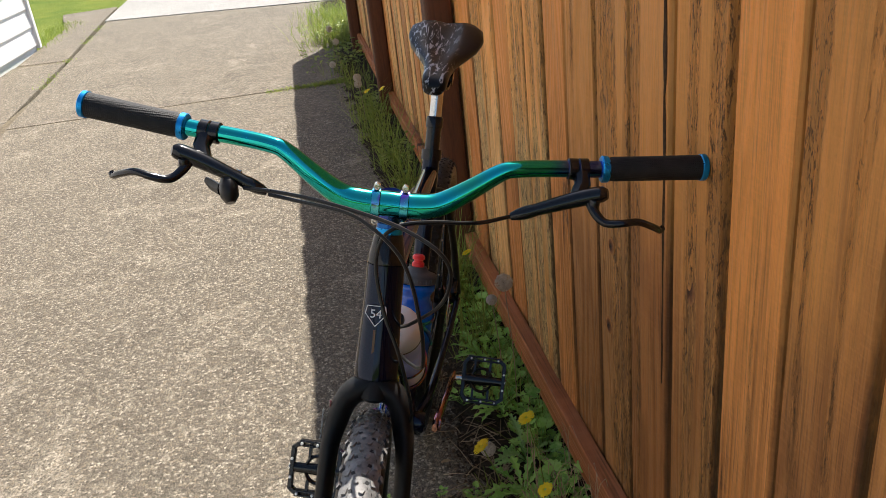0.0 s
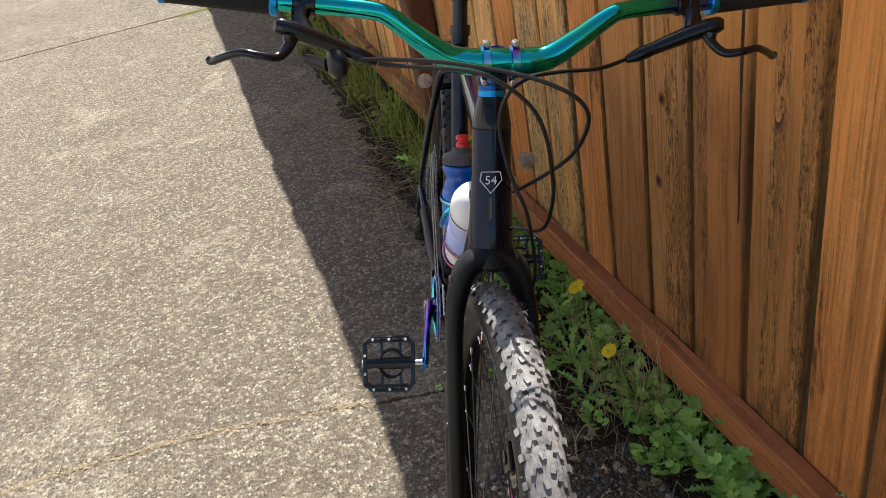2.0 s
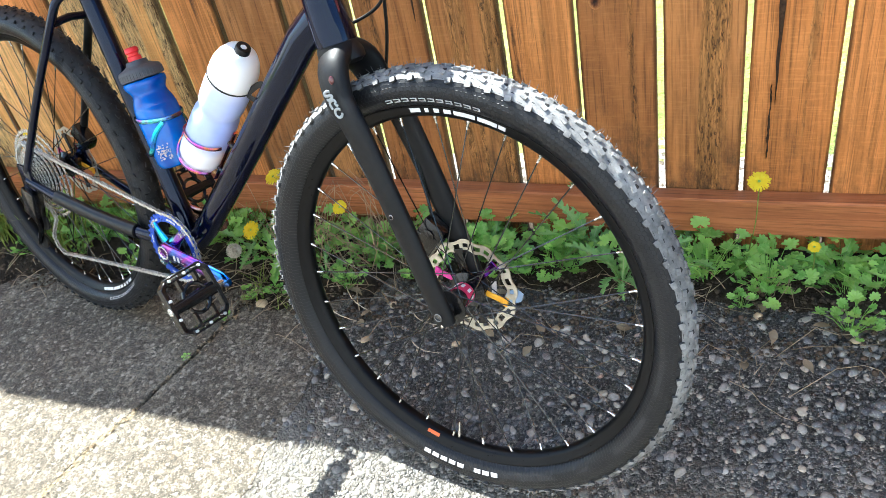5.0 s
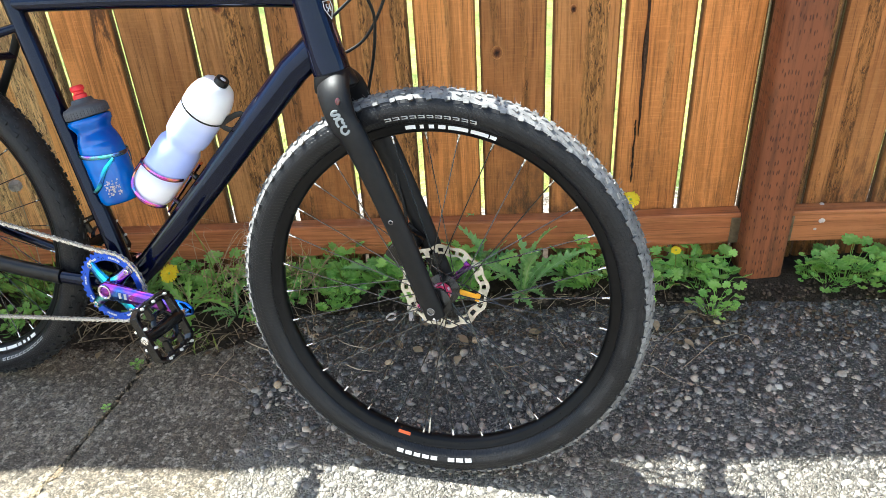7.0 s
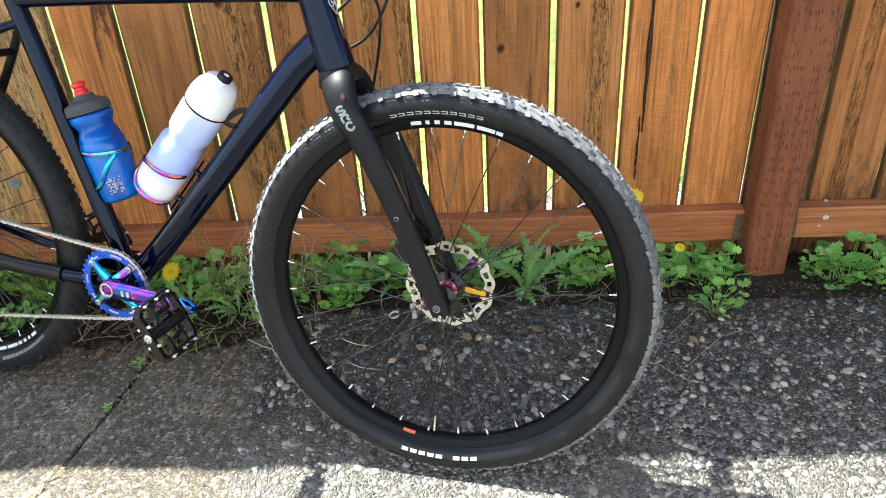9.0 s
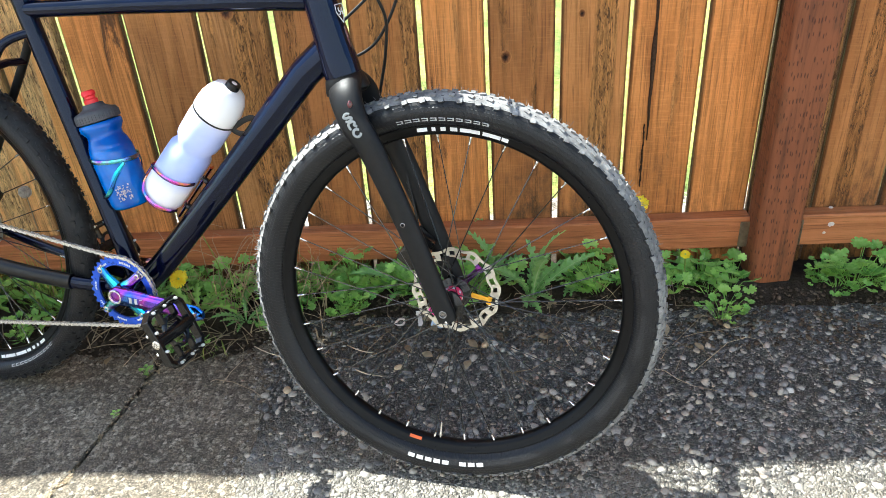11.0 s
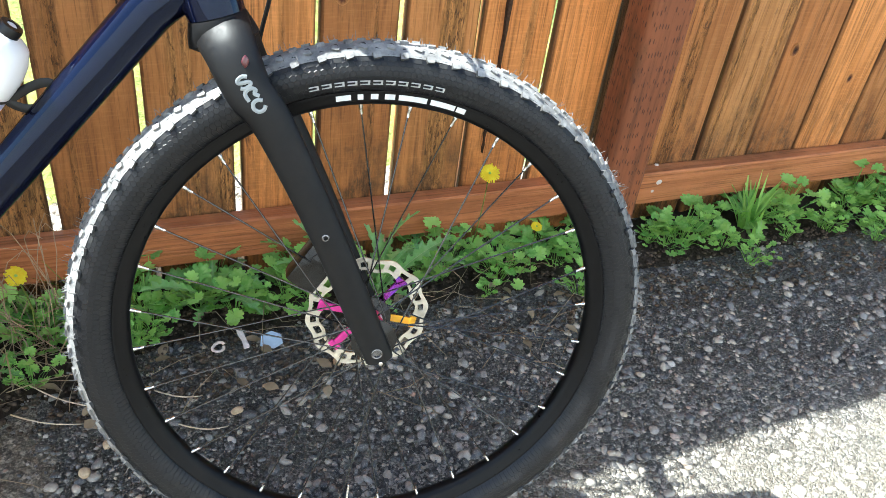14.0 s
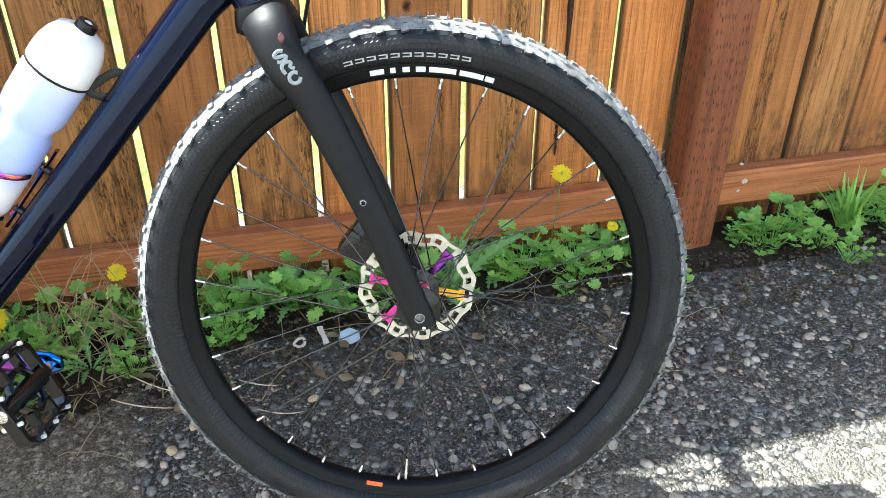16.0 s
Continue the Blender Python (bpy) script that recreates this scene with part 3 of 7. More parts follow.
grass_mat = make_leaf("grass_blade", (0.12, 0.21, 0.025), (0.31, 0.37, 0.07), (0.46, 0.42, 0.13))
dry_mat = make_leaf("dry_stalk", (0.30, 0.22, 0.13), (0.50, 0.40, 0.26), (0.20, 0.14, 0.08))
petal_mat = make_leaf("dandelion_petal", (0.92, 0.72, 0.02), (0.95, 0.82, 0.04), (0.90, 0.62, 0.01))
fluff_mat = make_leaf("dandelion_fluff", (0.62, 0.54, 0.44), (0.74, 0.68, 0.58), (0.52, 0.44, 0.35))


def make_lawn():
    n = Nodes("lawn")
    v = n.coords()
    c = n.ramp(n.noise(v, 1.3, 5), [(0.3, (0.10, 0.16, 0.02)), (0.7, (0.22, 0.25, 0.04))])
    c = n.mix(n.ramp(n.noise(v, 60, 5, 0.7), [(0.4, 0.0), (0.7, 0.7)]), c, (0.06, 0.10, 0.015))
    n.bump(n.noise(v, 90, 4), 1.0, 0.03)
    return n.put(c, 0.9, spec=0.1)


lawn_mat = make_lawn()


def make_dry_lawn():
    """Yellow-green grass beyond a pale gravel edge."""
    n = Nodes("dry_lawn")
    v = n.coords()
    c = n.ramp(n.noise(v, 1.6, 6, 0.7), [(0.34, (0.10, 0.14, 0.045)), (0.48, (0.24, 0.27, 0.075)), (0.62, (0.40, 0.39, 0.12))])
    c = n.mix(n.ramp(n.noise(v, 22, 6, 0.75), [(0.45, 0.0), (0.68, 0.7)]), c, (0.07, 0.10, 0.022))
    place = n.add("ShaderNodeSeparateXYZ")
    n.join(v, place.inputs[0])
    near = n.math("ADD", place.outputs[1], n.math("MULTIPLY", n.math("SUBTRACT", n.noise(v, 6.0, 6, 0.7), 0.5), 0.6))
    c = n.mix(n.ramp(near, [(0.98, 1.0), (1.06, 0.0)]), c, n.ramp(n.noise(v, 40, 6, 0.75), [(0.40, (0.10, 0.085, 0.065)), (0.56, (0.40, 0.37, 0.32))]))
    n.bump(n.noise(v, 90, 4), 1.0, 0.02)
    return n.put(c, 0.9, spec=0.1)


dry_lawn_mat = make_dry_lawn()


def make_soil():
    n = Nodes("soil")
    v = n.coords()
    c = n.ramp(n.noise(v, 25, 6, 0.7), [(0.3, (0.018, 0.014, 0.010)), (0.7, (0.06, 0.046, 0.032))])
    n.bump(n.noise(v, 70, 6, 0.7), 1.0, 0.012)
    return n.put(c, 0.95, spec=0.1)


soil_mat = make_soil()
siding_mat = plain("white_siding_paint", (0.78, 0.78, 0.77), 0.55, 0, 0.04, 3.0, 0.15, 80)
debris_blue = plain("pale_blue_scrap", (0.42, 0.52, 0.62), 0.5, 0, 0.1, 60)
bark_mat = plain("bark", (0.055, 0.030, 0.017), 0.85, 0, 0.6, 160, 0.8, 240, 0.15)
vine_mat = plain("dry_vine", (0.44, 0.30, 0.18), 0.8, 0, 0.3, 60, 0.0, 200, 0.2)
joint_mat = plain("joint_dirt", (0.135, 0.112, 0.078), 0.95, 0, 0.5, 45, 0.6, 200, 0.1)
crack_mat = plain("crack_dirt", (0.215, 0.178, 0.118), 0.95, 0, 0.35, 90, 0.5, 300, 0.1)
shell_mat = plain("pale_scrap", (0.62, 0.52, 0.46), 0.6, 0, 0.15, 200)
tan_stone_mat = plain("tan_stone", (0.50, 0.38, 0.24), 0.6, 0, 0.2, 4.0, 0.2, 12.0, 0.3)
straw_mat = plain("bleached_straw", (0.58, 0.48, 0.34), 0.7, 0, 0.15, 120)

# ---- ground ----
def slab(name, outline, z0, z1, material, label, category, ridge=0.004, kind="structure"):
    bm = bmesh.new()
    top = [bm.verts.new((x, y, z1)) for x, y in outline]
    low = [bm.verts.new((x, y, z0)) for x, y in outline]
    bm.faces.new(top)
    for i in range(len(outline)):
        j = (i + 1) % len(outline)
        bm.faces.new((top[i], low[i], low[j], top[j]))
    rim = [e for e in bm.edges if abs(e.verts[0].co.z - z1) < 1e-6 and abs(e.verts[1].co.z - z1) < 1e-6]
    bmesh.ops.bevel(bm, geom=rim, offset=ridge, segments=2, affect="EDGES")
    ob = new(name, mesh_of(name, bm, material, 50))
    return tagged(ob, label, category, kind=kind)


def wobble(points, amount, steps, seed):
    """A line with small uneven bends."""
    r = random.Random(seed)
    out = []
    for (x0, y0), (x1, y1) in zip(points, points[1:]):
        for k in range(steps):
            t = k / steps
            out.append((x0 + (x1 - x0) * t + r.uniform(-amount, amount), y0 + (y1 - y0) * t + r.uniform(-amount, amount)))
    return out + [points[-1]]


bm = bmesh.new()
lawn_grid = [-260, -60, -20, -8, -2, 0, 2, 8, 20, 60, 260]
gv = [[bm.verts.new((x, y, -0.05)) for x in lawn_grid] for y in lawn_grid]
for i in range(10):
    for j in range(10):
        bm.faces.new((gv[i][j], gv[i][j + 1], gv[i + 1][j + 1], gv[i + 1][j]))
tagged(new("ground", mesh_of("ground", bm, lawn_mat, 0)), "sunlit green lawn around the driveway", "ground", kind="structure")

bm = bmesh.new()
bm.faces.new([bm.verts.new(q) for q in ((-9, 0.74, -0.02), (8, 0.74, -0.02), (8, 7.0, -0.02), (-9, 7.0, -0.02))])
tagged(new("yard", mesh_of("yard", bm, dry_lawn_mat, 0)), "pale sunlit grass behind the fence", "ground", kind="structure")

CRACK = [(-1.05, -2.14), (-0.94, -1.3), (-0.905, -0.75), (-0.86, -0.42), (-0.765, -0.09), (-0.70, 0.13), (-0.685, 0.23), (-0.655, 0.34), (-0.63, 0.47)]
crack = wobble(CRACK, 0.008, 9, 3)
front_edge = wobble([(-0.40, 0.47), (-0.40, 0.34), (-0.405, 0.1), (-0.40, -0.08), (-0.415, -0.3), (-0.36, -0.7), (-0.38, -1.4), (-0.40, -2.14)], 0.012, 8, 4)
GAP = lambda y: 0.0042 if y > -0.03 else 0.0009
slab("concrete_slab", [(x - GAP(y), y) for x, y in crack] + [(-3.0, 0.46), (-5.432, 0.45), (-5.432, -2.17)], -0.12, 0.0, concrete, "weathered grey concrete driveway slab with a cracked edge", "pavement")
slab("concrete_slab", [(x + GAP(y), y) for x, y in crack][::-1] + [(x, y) for x, y in front_edge[::-1]], -0.12, -0.0035, concrete, "narrow worn concrete driveway strip ending in gravel", "pavement", 0.003)
slab("concrete_slab", [(-5.448, -2.18), (-5.448, 0.45), (-10.55, 0.46), (-11.5, -2.6)], -0.12, 0.002, concrete, "weathered grey concrete driveway slab", "pavement")
slab("concrete_slab", [(-11.52, -2.63), (-10.57, 0.45), (-10.3, 1.6), (-17.5, 2.0), (-18.5, -3.0)], -0.12, 0.012, concrete_new, "paler newer concrete driveway slab beyond the joint", "pavement")
slab("concrete_slab", [(-0.4, -2.22), (6, -2.22), (6, -2.96), (-0.4, -2.96)], -0.12, 0.0, concrete, "concrete strip beside the house", "pavement")
slab("concrete_slab", [(-0.42, -2.22), (-0.42, -2.96), (-8.35, -2.96), (-8.3, -2.42), (-5.4, -2.24)], -0.12, 0.0, concrete, "concrete strip beside the house", "pavement")
slab("concrete_slab", [(-8.4, -2.43), (-8.45, -2.95), (-11.2, -3.1), (-13.2, -3.6), (-13.4, -2.8), (-11.6, -2.68)], -0.12, 0.0, concrete, "concrete strip beside the house", "pavement")

bm = bmesh.new()
for x0, x1, y0, y1, z in ((-5.456, -5.424, -2.2, 0.44, -0.0016), (-8.4, 6.0, -2.26, -2.12, -0.004), (-8.45, -8.29, -2.95, -2.42, -0.004)):
    bm.faces.new([bm.verts.new(q) for q in ((x0, y0, z), (x1, y0, z), (x1, y1, z), (x0, y1, z))])
tagged(new("joint_dirt", mesh_of("joint_dirt", bm, joint_mat, 0)), "dry brown dirt packed into the driveway joints", "dirt", kind="structure")

bm = bmesh.new()
xs = np.linspace(-0.46, 6.0, 130)
ys = np.linspace(-2.2, 0.52, 60)
gv = [[bm.verts.new((x, y, -0.0045 + 0.003 * noise.noise((x * 9, y * 9, 0.0)))) for x in xs] for y in ys]
for i in range(len(ys) - 1):
    for j in range(len(xs) - 1):
        bm.faces.new((gv[i][j], gv[i][j + 1], gv[i + 1][j + 1], gv[i + 1][j]))
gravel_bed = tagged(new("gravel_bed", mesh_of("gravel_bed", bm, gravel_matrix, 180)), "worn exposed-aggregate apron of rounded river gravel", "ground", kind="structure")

bm = bmesh.new()
xs = np.concatenate([np.linspace(-10.4, -2.6, 420), np.linspace(-2.57, 2.4, 330), np.linspace(2.45, 6.0, 40)])
ys = np.concatenate([np.linspace(0.20, 0.50, 21), [0.54, 0.60, 0.66, 0.72]])
gv = []
for y in ys:
    row = []
    for x in xs:
        lip = 0.345 if x < -0.36 else 0.43
        t = max(-1.0, min(1.0, (y - lip) / 0.075))
        h = 0.003 + 0.012 * t + 0.011 * noise.noise((x * 5, y * 5, 2.0)) + 0.008 * noise.noise((x * 22, y * 22, 4.0))
        if x > -0.36 and t < 0.0:
            h -= 0.022 * min(1.0, -2.0 * t)
        if y < 0.23 or y > 0.7:
            h = -0.05
        row.append(bm.verts.new((x, y, h)))
    gv.append(row)
for i in range(len(ys) - 1):
    for j in range(len(xs) - 1):
        bm.faces.new((gv[i][j], gv[i][j + 1], gv[i + 1][j + 1], gv[i + 1][j]))
tagged(new("soil_strip", mesh_of("soil_strip", bm, soil_mat, 180)), "strip of dark soil along the foot of the fence", "soil", kind="structure")

# ---- fence ----
FENCE_Y = 0.585
FENCE_TOP = 1.90
fence = thing("fence", "orange-stained vertical cedar board fence with narrow gaps", "fence", kind="structure")
KNOWN = [-0.83, -0.686, -0.523, -0.364, -0.203, -0.046, 0.098, 0.252, 0.407, 0.565, 0.710]
lines = [KNOWN[0] - 0.1555 * k for k in range(44, 0, -1)] + KNOWN + [KNOWN[-1] + 0.1555 * k for k in range(1, 34)]


def board_mesh(width, seed, material):
    r = random.Random(seed)
    bm = bmesh.new()
    steps = 8
    z0, z1 = -0.03, FENCE_TOP
    rings = []
    for k in range(steps + 1):
        t = k / steps
        z = z0 + (z1 - z0) * t
        dx = 0.0015 * noise.noise((seed * 3.1, t * 3, 0))
        dy = 0.0025 * noise.noise((seed * 1.7, t * 2, 7))
        cup = 0.0012 * r.uniform(-1, 1)
        w = width / 2
        ring = [(-w, 0), (-w + 0.005, -0.005), (0, -0.005 + cup), (w - 0.005, -0.005), (w, 0), (w, 0.016), (w - 0.002, 0.018), (-w + 0.002, 0.018), (-w, 0.016)]
        rings.append([bm.verts.new((x + dx, y + dy + 0.002, z)) for x, y in ring])
    n = len(rings[0])
    for a, b in zip(rings, rings[1:]):
        for k in range(n):
            bm.faces.new((a[k], a[(k + 1) % n], b[(k + 1) % n], b[k]))
    bm.faces.new(rings[0][::-1])
    bm.faces.new(rings[-1])
    return mesh_of("board", bm, material, 30)


WIDTHS = (0.146,) * 8
KINDS = (cedar, cedar_mid, cedar_coarse, cedar_brown, cedar_pale)
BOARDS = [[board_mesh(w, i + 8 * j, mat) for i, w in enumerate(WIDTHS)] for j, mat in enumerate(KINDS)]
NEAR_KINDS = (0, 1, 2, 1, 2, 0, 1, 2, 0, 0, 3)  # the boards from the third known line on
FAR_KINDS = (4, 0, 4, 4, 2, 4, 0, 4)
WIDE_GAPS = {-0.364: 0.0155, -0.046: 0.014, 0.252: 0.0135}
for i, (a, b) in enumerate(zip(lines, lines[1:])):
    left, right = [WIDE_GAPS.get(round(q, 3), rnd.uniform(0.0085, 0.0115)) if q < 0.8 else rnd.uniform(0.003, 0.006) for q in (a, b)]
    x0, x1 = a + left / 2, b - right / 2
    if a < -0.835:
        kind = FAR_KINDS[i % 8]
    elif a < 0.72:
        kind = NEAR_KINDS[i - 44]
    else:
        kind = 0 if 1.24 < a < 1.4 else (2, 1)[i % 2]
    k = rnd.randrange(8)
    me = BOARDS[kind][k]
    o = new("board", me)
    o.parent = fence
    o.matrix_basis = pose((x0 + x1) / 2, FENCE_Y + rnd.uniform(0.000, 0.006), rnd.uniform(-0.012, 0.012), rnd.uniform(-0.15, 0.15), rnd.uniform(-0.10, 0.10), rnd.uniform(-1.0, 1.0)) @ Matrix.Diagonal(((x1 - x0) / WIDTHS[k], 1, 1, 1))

for x, z, w, h in ((0.138, 0.572, 0.013, 0.016), (0.615, 0.262, 0.017, 0.019), (-0.139, 0.774, 0.023, 0.040), (1.21, 0.43, 0.012, 0.017), (1.42, 0.35, 0.010, 0.014), (0.683, 0.43, 0.021, 0.022), (0.30, 0.66, 0.008, 0.010), (-0.60, 0.50, 0.012, 0.014), (-0.475, 0.52, 0.017, 0.019), (-0.455, 0.70, 0.016, 0.018)):
    bm = bmesh.new()
    lathe(bm, [(1.0, -0.5), (1.0, 0.0), (0.8, 0.055), (0.4, 0.08), (0.05, 0.06)], 18)
    part("knot", bm, knot_mat, fence, "dark knot in a board", Matrix.Translation((x, FENCE_Y + 0.0005, z)) @ Matrix.Rotation(radians(90), 4, "X") @ Matrix.Diagonal((w, h, 0.012, 1)))


def bark_seam(x, z0, z1, wide, seed):
    """A dark, uneven split filled with bark along a board's grain."""
    q = random.Random(seed)
    bm = bmesh.new()
    rows = []
    n = 26
    for k in range(n + 1):
        t = k / n
        w = wide * (0.25 + 0.75 * abs(noise.noise((seed, t * 7, 0.5))) * 2) * math.sin(math.pi * min(0.98, t + 0.02)) ** 0.5
        c = x + 0.003 * noise.noise((seed, t * 3, 3.0)) + 0.0008 * q.uniform(-1, 1)
        z = z0 + (z1 - z0) * t
        rows.append([bm.verts.new(p) for p in ((c - w, FENCE_Y + 0.004, z), (c - w * 0.7, FENCE_Y - 0.0040, z), (c + w * 0.1, FENCE_Y - 0.0052 - 0.0008 * q.random(), z), (c + w * 0.8, FENCE_Y - 0.0040, z), (c + w, FENCE_Y + 0.004, z))])
    for p, r_ in zip(rows, rows[1:]):
        for k in range(4):
            bm.faces.new((p[k], p[k + 1], r_[k + 1], r_[k]))
    part("bark_seam", bm, bark_mat, fence, "dark bark-filled split along a board")


for x, z0, z1, wide, seed in ((0.458, 0.36, 1.05, 0.006, 3), (0.450, 0.24, 0.40, 0.0035, 4), (-0.222, 0.55, 1.45, 0.009, 5)):
    bark_seam(x, z0, z1, wide, seed)

POSTS = [0.762, -1.885, -4.235, -6.6, 3.4, 5.8]
for x in POSTS:
    bm = bmesh.new()
    box(bm, -0.052, 0.052, -0.046, 0.046, -0.1, 1.62)
    bevelled(bm, 0.024, 5)
    part("post", bm, post_mat if x > 0 else post_shaded, fence, "reddish-brown square fence post with incised grain" if x > 0 else "dark brown square fence post, darkened as if in shade", pose(x, FENCE_Y - 0.049, 0, 0, 0, rnd.uniform(-1, 1)))
ends = sorted(POSTS)
start = -7.6
for x in ends:
    x0, x1 = start + 0.053, x - 0.053
    start = x
    if x1 - x0 < 0.1:
        continue
    bm = bmesh.new()
    rings = []
    count = max(2, int((x1 - x0) / 0.3))
    for k in range(count + 1):
        xx = x0 + (x1 - x0) * k / count
        s = 0.002 * noise.noise((xx * 2, 0, 9))
        prof = [(-0.036, 0.080), (-0.039, 0.083), (-0.039, 0.160), (-0.036, 0.164), (-0.003, 0.164), (-0.001, 0.16), (-0.001, 0.08)]
        rings.append([bm.verts.new((xx, FENCE_Y + y, z + s)) for y, z in prof])
    for a, b in zip(rings, rings[1:]):
        for k in range(7):
            bm.faces.new((a[k], a[(k + 1) % 7], b[(k + 1) % 7], b[k]))
    bm.faces.new(rings[0][::-1])
    bm.faces.new(rings[-1])
    me = mesh_of("rail", bm, cedar_rail, 30)
    o = part("rail", me, None, fence, "stained kick rail with a worn top ledge")
    bm = bmesh.new()
    box(bm, x0, x1, FENCE_Y + 0.022, FENCE_Y + 0.06, 1.5, 1.59)
    part("rail", bm, cedar_rail, fence)
for x in (0.762 - 0.063, 0.762 + 0.063):
    bm = bmesh.new()
    box(bm, x - 0.011, x + 0.011, FENCE_Y - 0.0425, FENCE_Y - 0.040, 0.085, 0.155)
    bevelled(bm, 0.0008)
    part("bracket", bm, plain("tarnished_bracket", (0.20, 0.15, 0.09), 0.5, 0.6, 0.3, 80), fence, "tarnished metal rail bracket")

# ---- house across the driveway ----
# Only the far end shows; the added near length bounces sun onto the fence.
house = thing("house", "white house wall with horizontal lap siding", "house", kind="structure")
bm = bmesh.new()
box(bm, -9.55, 6.2, -6.0, -3.03, -0.1, 3.2)
part("wall", bm, siding_mat, house)
bm = bmesh.new()
rise = 0.205
v = [(-9.57, 0.0), (6.2, 0.0)]
rings = [[bm.verts.new((x, -y, z)) for y, z in ((0.0, 0.0), (-0.024, 0.0), (-0.024, 0.012), (-0.006, rise + 0.012), (0.0, rise + 0.012))] for x, _ in v]
for k in range(5):
    bm.faces.new((rings[0][k], rings[0][(k + 1) % 5], rings[1][(k + 1) % 5], rings[1][k]))
bm.faces.new(rings[0][::-1])
bm.faces.new(rings[1])
siding_me = mesh_of("siding_board", bm, siding_mat, 30)
for k in range(15):
    o = new("siding_board", siding_me)
    o.parent = house
    o.matrix_basis = pose(0, -3.03, 0.06 + rise * k)
bm = bmesh.new()
box(bm, -9.62, -9.54, -3.08, -2.98, 0.02, 3.2)
bevelled(bm, 0.004)
part("corner_board", bm, siding_mat, house, "white corner board")

# ---- bicycle ----
# Its own axes: x ahead, y towards the fence, z up in the leaning frame's plane; the ground under the front axle is its origin.
HEAD_LOW, HEAD_TOP = Vector((-0.183, 0, 0.735)), Vector((-0.2295, 0, 0.888))
HEAD_WAY = (HEAD_TOP - HEAD_LOW).normalized()


def steered(degrees):
    """A turn about the steering axis."""
    return Matrix.Translation(HEAD_LOW) @ Matrix.Rotation(radians(degrees), 4, HEAD_WAY) @ Matrix.Translation(-HEAD_LOW)


BIKE = pose(-0.003, -0.060, 0.0, -10.0, 0, -17.5) @ steered(1.4)
bicycle = thing("bicycle", "dark navy mountain bike with teal handlebar leaning against a fence", "bicycle", BIKE)
STEER = steered(6.2 - 1.4)
TO_Y = Matrix.Rotation(radians(-90), 4, "X")
R_MID, R_SECTION, R_SIDE = 0.3305, 0.0275, 0.0288  # the tyre's section: its centre, height and half width


def knob(bm, a, p, half_l, half_w, height, yaw=0.0, flank=2, face=0):
    rc, ro = R_MID, R_SECTION
    radial = Vector((math.cos(a), 0, math.sin(a)))
    tang = Vector((-math.sin(a), 0, math.cos(a)))
    lat = Vector((0, 1, 0))
    nrm = radial * math.cos(p) + lat * math.sin(p)
    side = tang.cross(nrm)
    foot = radial * rc + nrm * (ro - 0.0015)
    t2 = tang * math.cos(yaw) + side * math.sin(yaw)
    s2 = side * math.cos(yaw) - tang * math.sin(yaw)
    count = 8
    ring = [(0.80 if k % 2 else 1.04, math.tau * (k + 0.5) / count + math.pi / 8) for k in range(count)]
    low = [bm.verts.new(foot + t2 * math.cos(g) * half_l * 1.58 * max(q, 0.55) + s2 * math.sin(g) * half_w * 1.58 * max(q, 0.55)) for q, g in ring]
    top = [bm.verts.new(foot + nrm * (height + 0.0015) + t2 * math.cos(g) * half_l * 1.5 * q + s2 * math.sin(g) * half_w * 1.5 * q) for q, g in ring]
    bm.faces.new(top).material_index = face
    for k in range(count):
        bm.faces.new((low[k], low[(k + 1) % count], top[(k + 1) % count], top[k])).material_index = flank
    return foot, nrm


